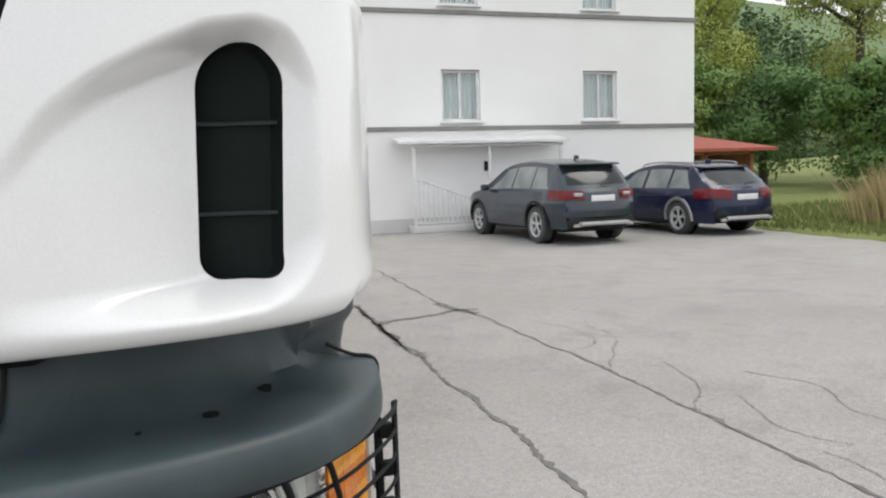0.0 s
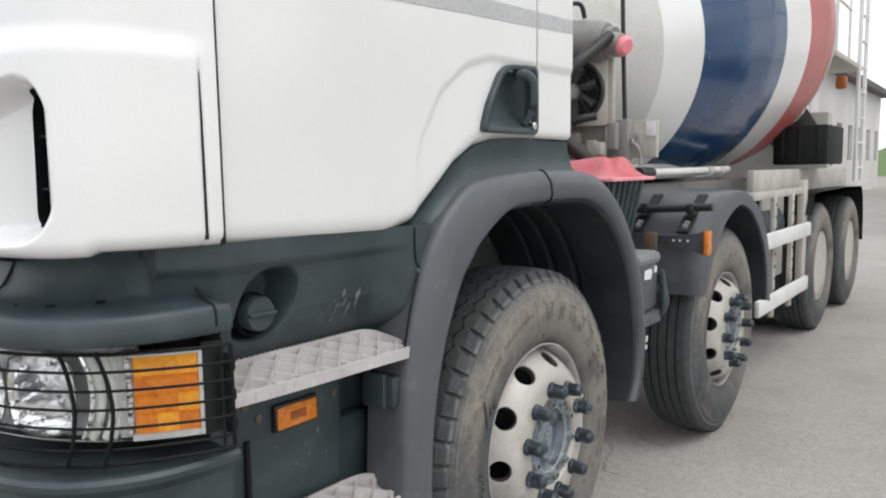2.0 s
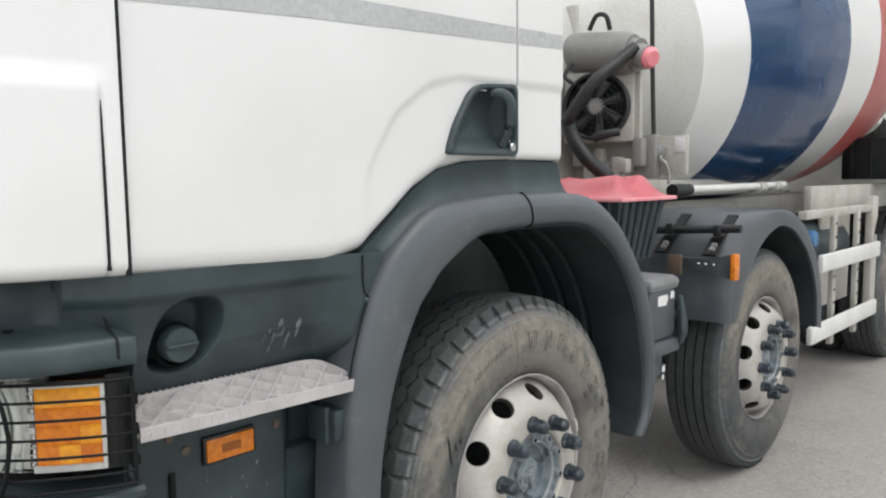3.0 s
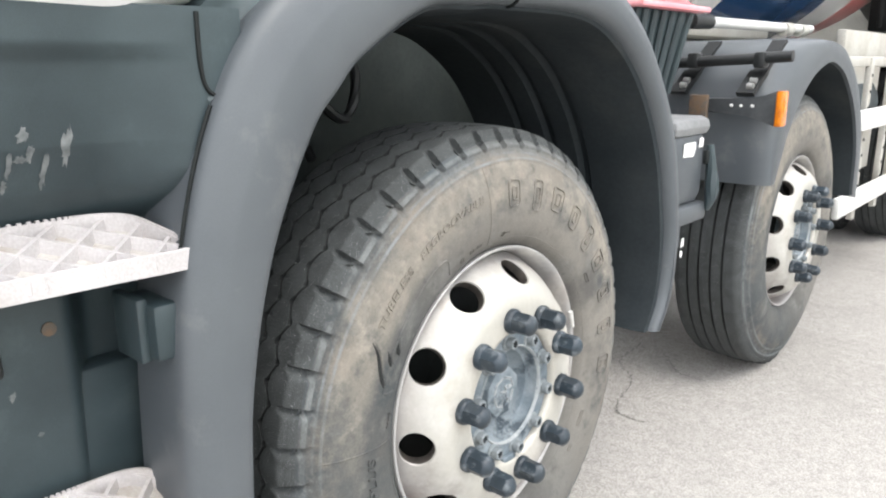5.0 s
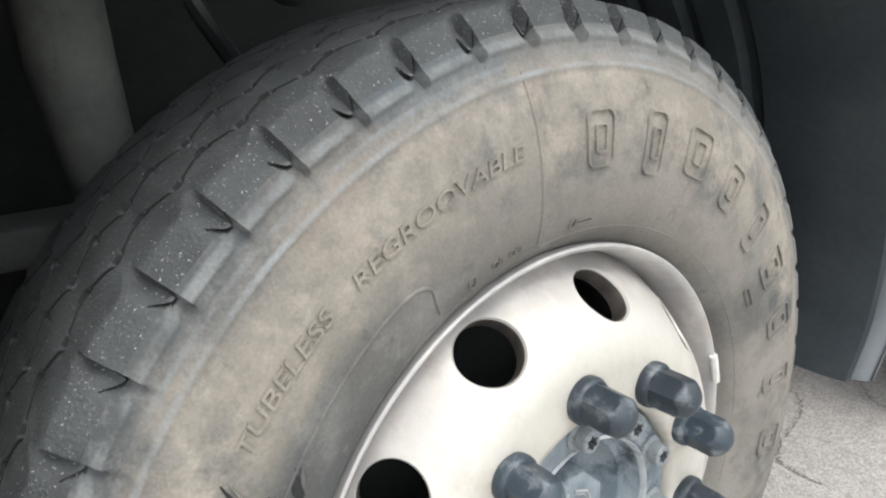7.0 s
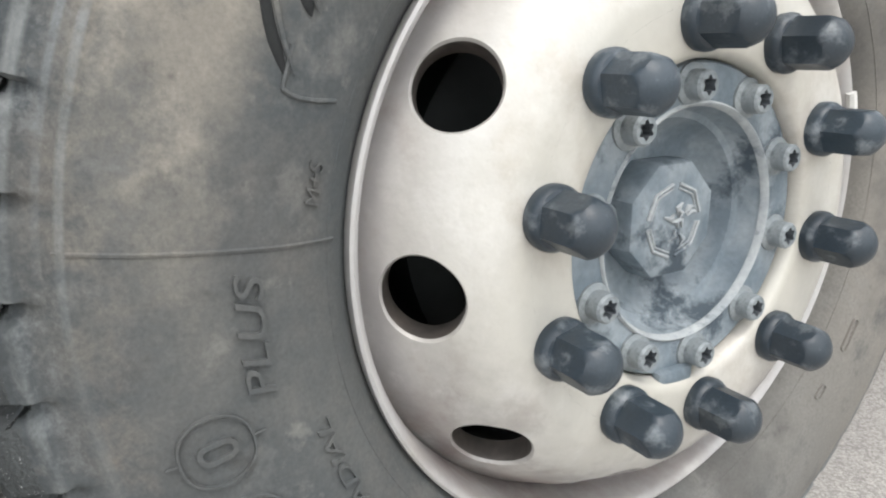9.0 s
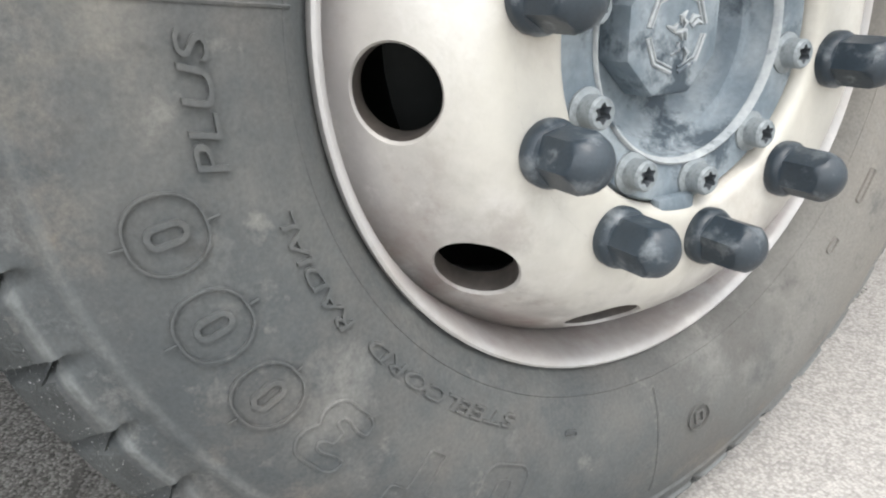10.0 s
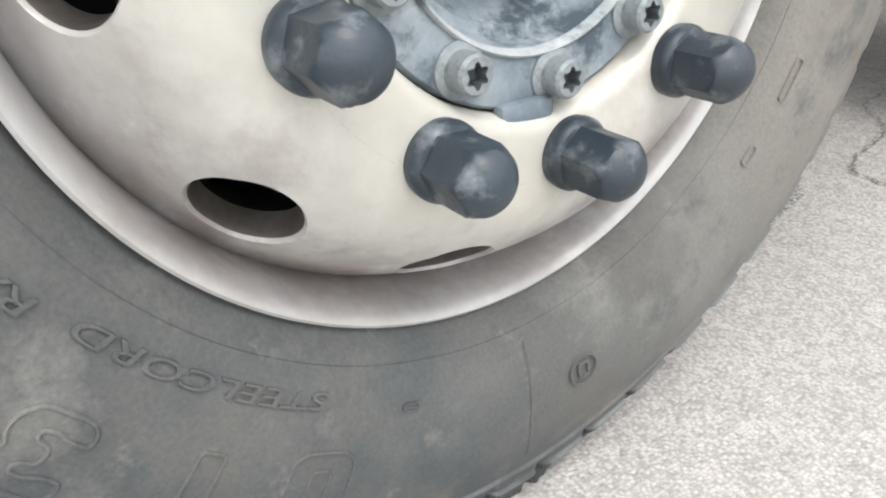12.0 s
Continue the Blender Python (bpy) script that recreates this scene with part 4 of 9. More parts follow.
                    col.append((s * (half(z) * plan(yk) + 0.012), yk + 0.05, z + 0.03 * a - 0.05 * (a - 0.62) * (z1 - z) / (z1 - z0)))
            rows.append(col)
        grid(lamp, rows)
        bmesh.ops.solidify(lamp, geom=list(lamp.faces), thickness=0.02)
        part("tail_lamp", lamp, M_TAIL, root, "red tail lamp")
        if suv:
            part("clear_lamp", B((s * h2 * 0.56, -e + 0.055, belt - 0.07), (0.17, 0.05, 0.07), 0.02, Matrix.Rotation(s * 0.18, 3, "Z")), M_SILVER, root, "clear reversing lamp")
        part("exhaust", B((s * (h2 - 0.36), -e + 0.03, 0.37 if suv else 0.32), (0.16, 0.08, 0.06), 0.02), M_SILVER, root, "bright exhaust trim")
        for yc in (ya, yb):
            bm = bmesh.new()
            rows = []
            for a in np.linspace(-0.12, math.pi + 0.12, 25):
                c, t = math.cos(a), math.sin(a)
                x = half(max(0.3, rw + open_r * t)) * plan(yc)
                rows.append([(s * (x + d), yc + r * c, max(sill - 0.02, rw + r * t)) for r, d in ((open_r - 0.03, -0.25), (open_r - 0.012, 0.008), (open_r + 0.045, 0.012), (open_r + 0.055, -0.006))])
            grid(bm, rows)
            part("arch_trim", bm, M_DARK if suv else M_SILVER, root, "dark wheel arch trim" if suv else "grey wheel arch trim")
            part("arch_box", lathe(bmesh.new(), [(-0.01, 0.02), (-0.01, open_r - 0.02), (0.01, open_r - 0.02), (0.01, 0.02)], 28, (s * (h2 - 0.27), yc, rw)), M_DARK, root)
    plate_y = interp(belt - 0.14, [p[1] for p in line[:60]], [p[0] for p in line[:60]])
    part("number_plate", B((0, plate_y - 0.012, belt - 0.14), (0.5, 0.02, 0.11), 0.006), M_FRAMEWHITE, root, "blank white number plate")
    part("lower_bumper", B((0, -e + 0.24, 0.42), (W - 0.42, 0.44, 0.22), 0.08), M_DARK, root, "black lower bumper")
    part("skid_plate", B((0, -e - 0.0, 0.4 if suv else 0.35), (W - 0.78, 0.12, 0.08), 0.035), M_SILVER, root, "silver skid plate")
    part("side_skirt", B((0, (ya + yb) / 2, sill + 0.02), (W - 0.1, yb - ya - 2 * open_r + 0.02, 0.14), 0.05), M_DARK, root, "black sill")
    part("underbody", B((0, 0, 0.34), (W - 0.5, L - 0.7, 0.22), 0.03), M_DARK, root)
    part("roof_spoiler", B((0, -e + (0.5 if suv else 0.74), H - 0.1), (W * 0.66, 0.22, 0.035), 0.016, Matrix.Rotation(0.1, 3, "X")), paint, root)
    part("wiper", tube(bmesh.new(), [(0, -e + 0.13, belt + 0.1), (0.3, -e + 0.17, belt + 0.14)], 0.01, 6), M_DARK, root)
    part("antenna", B((0, -e + (0.95 if suv else 1.15), H + 0.03), (0.03, 0.16, 0.08), 0.014), paint, root)
    for s in (-1, 1):
        for y in (ya, yb):
            at = (s * (h2 - 0.125), y, rw)
            wh = part("wheel", lathe(bmesh.new(), [(-0.03, 0.12), (-0.03, 0.2), (0.03, 0.2), (0.03, 0.12)], 24), M_DARK, root, at=at)
            part("tyre", lathe(bmesh.new(), [(-0.1, 0.22), (-0.108, 0.3), (-0.095, rw - 0.015), (-0.07, rw), (0.07, rw), (0.095, rw - 0.015), (0.108, 0.3), (0.1, 0.235)], 48, caps=False), M_TYRE, wh, at=at)
            bm = bmesh.new()
            lathe(bm, [(0.05, 0.232), (0.1, 0.242), (0.106, 0.236), (0.098, 0.216), (0.075, 0.206), (0.05, 0.2)], 40, caps=False)
            lathe(bm, [(0.07, 0.0), (0.086, 0.0), (0.086, 0.045), (0.07, 0.055)], 16, caps=False)
            for k in range(5):
                for da in (-0.16, 0.16):
                    a = 2 * math.pi * k / 5
                    tube(bm, [(0.076, 0.04 * math.sin(a), 0.04 * math.cos(a)), (0.09, 0.215 * math.sin(a + da), 0.215 * math.cos(a + da))], [0.017, 0.013], 6)
            bmesh.ops.scale(bm, vec=(s, 1, 1), verts=bm.verts)
            part("rim", bm, M_WHEELSILVER, wh, "silver spoked rim", at=at)
    root.matrix_basis = pose(*loc, 0, 0, 0) @ pose(0, 0, 0, 0, 0, turn)
    PLACE[root] = Vector(loc)
    return root


M_WHEELSILVER = material("silver_alloy_paint", (0.6, 0.6, 0.6), (0.5, 0.5, 0.5), rough=0.4, metal=0.15, scale=10, bump=0.02)
car("parked_suv", "dark slate grey sport utility car parked before the house", (6.38, 12.04, 0), 4, M_SUV, 4.6, 1.84, 1.6)
car("parked_estate_car", "navy blue estate car with roof rails parked on the yard", (9.6, 12.1, 0), 3, M_NAVY, 4.7, 1.82, 1.46, False)
car("far_white_suv", "white sport utility car parked at the end of the house", (3.6, 45.5, 0), 75, M_CARWHITE, 4.6, 1.86, 1.7)
car("far_dark_car", "dark green car parked by the far trees", (1.8, 66.0, 0), 60, M_SUV, 4.4, 1.8, 1.5, False)


# ---- trees and hills ----
def leaf_cloud(bm, centre, radii, count, size, rnd, shell=0.55):
    """Many small leaf clumps, bent triangles pairs, thrown into an uneven ellipsoid."""
    for k in range(count):
        while True:
            p = Vector((rnd.uniform(-1, 1), rnd.uniform(-1, 1), rnd.uniform(-1, 1)))
            if shell < p.length < 1:
                break
        bump = 0.8 + 0.35 * noise.noise(p * 2.3 + Vector(centre) * 0.37)
        c = Vector(centre) + Vector((p.x * radii[0], p.y * radii[1], p.z * radii[2])) * bump
        n = (p + Vector((rnd.uniform(-0.7, 0.7), rnd.uniform(-0.7, 0.7), rnd.uniform(-0.3, 0.9)))).normalized()
        u = n.orthogonal().normalized()
        u = Matrix.Rotation(rnd.uniform(0, 6.28), 3, n) @ u
        w = n.cross(u)
        s = size * rnd.uniform(0.6, 1.3)
        a, b, d, e = c - u * s, c + w * s * 0.55 + n * s * 0.15, c + u * s * 1.1, c - w * s * 0.55 + n * s * 0.15
        bm.faces.new([bm.verts.new(q) for q in (a, b, d, e)])


def tree(loc, h, spread, label, mat, seed, leaves=20000, leaf=0.095):
    rnd = random.Random(seed)
    root = thing("tree", loc, label, "tree", "trees round the yard")
    L = Vector(loc)
    bm = bmesh.new()
    top = L + Vector((rnd.uniform(-0.5, 0.5), rnd.uniform(-0.5, 0.5), h * 0.8))
    tube(bm, spline([L, L + Vector((0.1, 0.05, h * 0.3)), top], 8), [0.035 * h * (1 - 0.1 * k) + 0.02 for k in range(9)], 8)
    tips = []
    for k in range(9):
        z = h * rnd.uniform(0.28, 0.75)
        a = rnd.uniform(0, 6.28)
        s = L + Vector((0, 0, z))
        e = s + Vector((math.cos(a) * spread * 0.6, math.sin(a) * spread * 0.6, h * rnd.uniform(0.08, 0.2)))
        tube(bm, spline([s, (s + e) / 2 + Vector((0, 0, -0.1)), e], 5), [0.012 * h * (1 - 0.14 * i) for i in range(6)], 6)
        tips.append(e)
    part("trunk", bm, M_TRUNK, root)
    bm = bmesh.new()
    blobs = [(t, (spread * 0.45, spread * 0.45, h * 0.14)) for t in tips] + [(top, (spread * 0.5, spread * 0.5, h * 0.18)), (L + Vector((0, 0, h * 0.55)), (spread * 0.75, spread * 0.75, h * 0.3)), (L + Vector((0, 0, h * 0.24)), (spread * 0.85, spread * 0.85, h * 0.24))]
    for c, r in blobs:
        leaf_cloud(bm, c, r, leaves // len(blobs), leaf, rnd, 0.35)
    part("crown", bm, mat, root, smooth=0)


# sunlit copy of the leaves: the sun's brightness put into the colour
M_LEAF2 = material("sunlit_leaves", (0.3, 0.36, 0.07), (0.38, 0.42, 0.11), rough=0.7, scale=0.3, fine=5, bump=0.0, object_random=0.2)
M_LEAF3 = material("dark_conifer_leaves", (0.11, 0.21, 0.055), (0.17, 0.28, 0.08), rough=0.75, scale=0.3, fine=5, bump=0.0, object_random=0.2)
# shaded and lit copies of one wood foliage, light put into the colours
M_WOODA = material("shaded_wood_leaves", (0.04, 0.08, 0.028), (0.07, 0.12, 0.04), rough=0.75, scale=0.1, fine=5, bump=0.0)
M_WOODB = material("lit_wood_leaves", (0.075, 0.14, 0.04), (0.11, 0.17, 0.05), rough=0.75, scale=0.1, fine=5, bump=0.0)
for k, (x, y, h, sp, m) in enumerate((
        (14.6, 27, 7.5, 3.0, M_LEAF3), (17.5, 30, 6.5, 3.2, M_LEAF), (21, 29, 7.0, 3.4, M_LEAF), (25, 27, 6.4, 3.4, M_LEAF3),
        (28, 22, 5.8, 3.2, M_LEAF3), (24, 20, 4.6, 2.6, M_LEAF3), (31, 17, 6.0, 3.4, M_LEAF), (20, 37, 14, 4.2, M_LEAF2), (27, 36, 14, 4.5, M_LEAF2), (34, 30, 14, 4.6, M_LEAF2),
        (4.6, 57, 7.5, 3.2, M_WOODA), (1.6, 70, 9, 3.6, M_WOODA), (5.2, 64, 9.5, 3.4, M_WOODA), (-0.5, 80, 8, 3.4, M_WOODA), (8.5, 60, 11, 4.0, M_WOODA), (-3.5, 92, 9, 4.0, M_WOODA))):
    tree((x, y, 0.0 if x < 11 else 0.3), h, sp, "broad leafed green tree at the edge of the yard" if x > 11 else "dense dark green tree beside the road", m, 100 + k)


def hill():
    """Wooded hillsides, far behind the house: a slope of soil and one sheet of clumped leaves on it."""
    def height(x, y):
        d = max(0.0, y - 80 - 0.15 * abs(x))
        side = smooth01(-60, 130, x)
        return (d * 0.42 * (0.25 + 0.9 * side)) * smooth01(-0.09, 0.0, (x - 1) / (y + 2)) * smooth01(0, 40, d) + 2.0 * noise.noise(Vector((x * 0.02, y * 0.02, 0)))
    bm = bmesh.new()
    xs = [-260 + 26 * i for i in range(27)]
    ys = [78, 90, 105, 125, 150, 180, 215, 260]
    grid(bm, [[(x, y, max(-0.5, height(x, y)) - 1.5) for y in ys] for x in xs])
    structure("hillside", bm, M_WOODB, "distant wooded hillside", "hill")
    rnd = random.Random(77)
    bm = bmesh.new()
    for k in range(1900):
        x, y = rnd.uniform(-70, 170), 84 + 150 * rnd.random() ** 1.4
        z = height(x, y)
        r = rnd.uniform(2.2, 4.6)
        if (x - 1) / (y + 2) < -0.085:
            continue
        leaf_cloud(bm, (x, y, z + r * 0.8), (r, r, r * 1.25), 46, r * 0.2, rnd, 0.6)
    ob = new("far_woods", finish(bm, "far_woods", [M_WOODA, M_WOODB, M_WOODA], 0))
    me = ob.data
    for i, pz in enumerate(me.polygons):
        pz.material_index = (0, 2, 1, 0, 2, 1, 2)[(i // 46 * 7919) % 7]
    tagged(ob, "dense mixed woods covering the far hillside", "woods", "", "stuff")


hill()


def far_house():
    """A low pale house at the end of the road."""
    root = thing("far_house", (-5.8, 101, 0), "low pale yellow house at the end of the road", "house")
    part("wall", B((-5.8, 101, 1.35), (5.0, 4.0, 2.7)), M_YELLOW, root, smooth=0)
    bm = bmesh.new()
    prism(bm, [(98.6, 2.65), (103.4, 2.65), (101, 4.2)], "x", -8.6, -3.0)
    part("roof", bm, M_BAND, root, "grey pitched roof", smooth=0)
    for x in (-7.2, -4.5):
        part("window", B((x, 98.98, 1.5), (0.9, 0.06, 1.0)), M_CARGLASS, root, smooth=0)


M_YELLOW = material("pale_yellow_render", (0.62, 0.56, 0.42), (0.55, 0.5, 0.38), rough=0.9, scale=0.8, bump=0.1)
far_house()


def store_building():
    """A long pale store on the other side of the road."""
    x0, x1, y0, y1, h = -11.0, -5.2, 31.0, 48.5, 5.3
    root = thing("store_building", (-8.1, 40, 0), "long pale grey store with dark eaves beyond the truck", "building")
    holes = [(1.2 + 2.9 * k, 1.6, 2.5 + 2.9 * k, 3.3) for k in range(6)]
    bm = bmesh.new()
    wall_panel(bm, (x1, y0, 0), (0, 1, 0), y1 - y0, h, (-0.3, 0, 0), holes)
    part("wall", bm, M_STOREWALL, root, smooth=0)
    part("wall", B(((x0 + x1) / 2 - 0.16, y0 + 0.15, h / 2), (x1 - x0 - 0.34, 0.3, h)), M_STOREWALL, root, smooth=0)
    part("wall", B(((x0 + x1) / 2 - 0.16, y1 - 0.15, h / 2), (x1 - x0 - 0.34, 0.3, h)), M_STOREWALL, root, smooth=0)
    part("wall", B((x0 + 0.15, (y0 + y1) / 2, h / 2), (0.3, y1 - y0 - 0.62, h)), M_STOREWALL, root, smooth=0)
    bm = bmesh.new()
    prism(bm, [(x0 - 0.4, h + 0.002), (x1 + 0.5, h + 0.002), (x1 + 0.5, h + 0.3), ((x0 + x1) / 2, h + 1.3), (x0 - 0.4, h + 0.3)], "y", y0 - 0.4, y1 + 0.4, 0.02)
    part("roof", bm, M_ROOFGREY, root, "dark grey roof with deep eaves", smooth=0)
    for a, b, c, d in holes:
        y = y0 + (a + c) / 2
        win = part("window", B((x1 - 0.12, y, (b + d) / 2), (0.06, 0.06, d - b - 0.004), 0.006), M_FRAMEWHITE, root)
        for q in (-1, 1):
            part("frame_side", B((x1 - 0.12, y + q * ((c - a) / 2 - 0.04), (b + d) / 2), (0.07, 0.08, d - b - 0.002), 0.006), M_FRAMEWHITE, win)
        part("pane", B((x1 - 0.16, y, (b + d) / 2), (0.02, c - a - 0.01, d - b - 0.01)), M_CARGLASS, win, smooth=0)


M_STOREWALL = material("pale_grey_store_render", (0.72, 0.71, 0.69), (0.64, 0.63, 0.61), rough=0.9, scale=0.5, bump=0.2)
store_building()


def tall_grass():
    rnd = random.Random(4)
    root_c = Vector((13.5, 9.0, 0.08))
    bm = bmesh.new()
    for k in range(2600):
        a, r = rnd.uniform(0, 6.28), abs(rnd.gauss(0, 0.55))
        c = root_c + Vector((math.cos(a) * r * 1.3, math.sin(a) * r, 0))
        h = max(0.35, 1.25 - 0.25 * r + rnd.uniform(-0.3, 0.3))
        lean = Vector((math.cos(a) * r * 0.35 + rnd.uniform(-0.15, 0.15), math.sin(a) * r * 0.35 + rnd.uniform(-0.15, 0.15), 0))
        d = Vector((rnd.uniform(-1, 1), rnd.uniform(-1, 1), 0)).normalized() * 0.012
        m = c + lean * 0.35 + Vector((0, 0, h * 0.55))
        t = c + lean + Vector((0, 0, h))
        v = [bm.verts.new(q) for q in (c - d, c + d, m + d, m - d)]
        w = bm.verts.new(t)
        bm.faces.new(v)
        bm.faces.new((v[3], v[2], w))
    ob = new("tall_dry_grass", finish(bm, "tall_dry_grass", M_STRAW, 0))
    tagged(ob, "clump of tall straw coloured dry grass on the verge", "grass clump", "", "stuff")
    bm = bmesh.new()
    for k in range(9000):
        x, y = rnd.uniform(10.7, 17), rnd.uniform(5, 15)
        if y > 11 and x < 11.8:
            continue
        c = Vector((x, y, 0.06 + 0.02 * (x - 10.7)))
        d = Vector((rnd.uniform(-1, 1), rnd.uniform(-1, 1), 0)).normalized() * 0.02
        bm.faces.new([bm.verts.new(q) for q in (c - d, c + d, c + Vector((rnd.uniform(-0.06, 0.06), rnd.uniform(-0.06, 0.06), rnd.uniform(0.06, 0.2))))])
    ob = new("grass_blades", finish(bm, "grass_blades", M_GRASS, 0))
    tagged(ob, "short green grass blades on the verge", "grass", "", "stuff")


tall_grass()
# ---- the mixer truck: cab ----
TRUCK = thing("mixer_truck", (-1.27, 2.5, 0), "white cement mixer truck with a striped drum parked on the yard", "truck")

DOOR_BOTTOM = ((-1.135, -0.87, -0.69, -0.6, -0.52, -0.43, -0.333, -0.23, -0.045), (1.246, 1.24, 1.239, 1.26, 1.322, 1.395, 1.446, 1.466, 1.472))
CAB_TOP = 2.75


def side_sheet(y0, y1, bottom, top, x_of, step=0.012, roll=0.045, deep=0.12, cut=None):
    """A pressed sheet of the cab's side, x outwards, whose lower edge rolls inwards."""
    bm = bmesh.new()
    n = max(2, int((y1 - y0) / step))
    rise = [roll * q for q in (0.0, 0.067, 0.178, 0.356, 0.622, 1.0)]
    rows = []
    for i in range(n + 1):
        y = y0 + (y1 - y0) * i / n
        zb = bottom(y)
        col = [(x_of(y, zb) - deep, y, zb + 0.02)]
        for r in rise:
            f = 1 - math.sqrt(max(0.0, 1 - (1 - r / roll) ** 2)) if r < roll else 0
            col.append((x_of(y, zb + r) - roll * f, y, zb + r))
        m = max(4, int((top - zb - roll) / 0.012))
        for k in range(1, m + 1):
            z = zb + roll + (top - zb - roll) * k / m
            col.append((x_of(y, z), y, z))
        rows.append(col)
    k = max(len(r) for r in rows)
    for r in rows:
        while len(r) < k:
            r.append(r[-1])
    # even columns: resample above the roll to one count
    out = []
    m = 70
    for r, i in zip(rows, range(n + 1)):
        y = y0 + (y1 - y0) * i / n
        zb = bottom(y)
        head = r[:7]
        zs = [zb + roll + (top - zb - roll) * (q / m) for q in range(1, m + 1)]
        out.append(head + [(x_of(y, z), y, z) for z in zs])
    grid(bm, [[(out[0][j][0] - 0.05, out[0][j][1], out[0][j][2]) for j in range(len(out[0]))]] + out + [[(out[-1][j][0] - 0.05, out[-1][j][1], out[-1][j][2]) for j in range(len(out[-1]))]])
    bmesh.ops.remove_doubles(bm, verts=bm.verts, dist=1e-6)
    if cut:
        gone = [f for f in bm.faces if all(within(v.co.y, v.co.z, cut) for v in f.verts)]
        bmesh.ops.delete(bm, geom=gone, context="FACES")
    return bm


def within(y, z, poly):
    """Whether a point lies inside a polygon."""
    hit = False
    for (a, b), (p, q) in zip(poly, poly[1:] + poly[:1]):
        if (b > z) != (q > z) and y < (p - a) * (z - b) / (q - b) + a:
            hit = not hit
    return hit


HANDLE = [(-0.336, 1.484), (-0.305, 1.56), (-0.245, 1.65), (-0.205, 1.672), (-0.05, 1.682), (-0.05, 1.484)]
HANDLE_CUT = [(-0.17 + (y + 0.17) * 0.9, 1.57 + (z - 1.57) * 0.9) for y, z in HANDLE]


def crease_z(y):
    return interp(y, (-0.62, -0.585, -0.5, -0.39, -0.28, -0.03, 0.2), (1.3, 1.45, 1.58, 1.655, 1.684, 1.686, 1.69))


def door_x(y, z):
    x = interp(y, (-1.14, -0.9, -0.5, 0.2), (-0.034, -0.026, -0.02, -0.02)) - 0.05 * smooth01(1.9, 2.7, z)
    # shallow pressed field round the handle
    inside = smooth01(-0.62, -0.56, y) * (1 - smooth01(crease_z(y) - 0.012, crease_z(y) + 0.006, z)) if y > -0.62 else 0
    return x - 0.007 * inside


def cab():
    door = part("door", side_sheet(-1.135, -0.047, lambda y: interp(y, *DOOR_BOTTOM), 2.1, door_x, cut=HANDLE_CUT), M_WHITE, TRUCK, "white driver's door")
    quarter = part("rear_quarter_panel", side_sheet(-0.038, 0.176, lambda y: 1.474, 2.1, door_x, roll=0.02), M_WHITE, TRUCK)
    # black strips added in the door gaps to draw them dark
    part("door_seal", tube(bmesh.new(), [(-0.03, -1.139, z) for z in np.linspace(1.256, 2.1, 12)], 0.0055, 8), M_DARK, TRUCK, "black strip in the door gap")
    part("door_seal", B((-0.07, -0.0425, 1.79), (0.02, 0.03, 0.63), 0.003), M_DARK, TRUCK, "black strip in the door gap")
    bm = bmesh.new()
    poly = [(-1.05, 1.28), (-0.72, 1.29), (-0.42, 1.5), (-0.3, 1.57), (0.15, 1.58), (0.16, 2.1), (0.16, CAB_TOP), (-0.2, CAB_TOP + 0.12), (-1.0, CAB_TOP), (-1.12, 2.1)]
    prism(bm, poly, "x", -2.44, -0.095, 0.03)
    part("cab_shell", bm, M_WHITE, TRUCK, smooth=50)
    part("upper_side", B((-0.062, -0.47, 2.42), (0.07, 1.3, 0.66), 0.03), M_WHITE, TRUCK, "white upper cab side")
    # silver decal over door and quarter panel
    for a, b, parent in ((-1.13, -0.05, door), (-0.036, 0.174, quarter)):
        bm = bmesh.new()
        rows = []
        for i in range(41):
            y = a + (b - a) * i / 40
            zl = interp(y, (-1.13, -0.75, 0.2), (1.738, 1.762, 1.806))
            zu = zl + interp(y, (-1.13, 0.2), (0.06, 0.04))
            rows.append([(door_x(y, z) + 0.0012, y, z) for z in (zl, (zl + zu) / 2, zu)])
        grid(bm, rows)
        part("decal_stripe", bm, M_STRIPE, parent, "silver grey decal stripe")
    door_handle(door)


def ring_dish(bm, poly, x_edge, rings):
    """A dish over a polygon in (y, z): rings of (scale, x)."""
    cy = sum(p[0] for p in poly) / len(poly)
    cz = sum(p[1] for p in poly) / len(poly)
    rows = [[(x_edge, p[0], p[1]) for p in poly]]
    for s, x, dy, dz in rings:
        rows.append([(x, cy + dy + (p[0] - cy) * s, cz + dz + (p[1] - cz) * s) for p in poly])
    vs = grid(bm, rows, close_v=True)
    bm.faces.new(vs[-1])


def dense(poly, n=48, smooth_it=True):
    """Walk round a closed polygon in n points, with its corners rounded off a little."""
    P = [Vector((*p, 0)) for p in poly]
    L = [(P[(i + 1) % len(P)] - P[i]).length for i in range(len(P))]
    tot = sum(L)
    out = []
    for k in range(n):
        d = tot * k / n
        i = 0
        while d > L[i]:
            d -= L[i]
            i += 1
        out.append(P[i].lerp(P[(i + 1) % len(P)], d / L[i]))
    if smooth_it:
        for _ in range(2):
            out = [(out[i - 1] + 2 * out[i] + out[(i + 1) % n]) / 4 for i in range(n)]
    return [(p.x, p.y) for p in out]


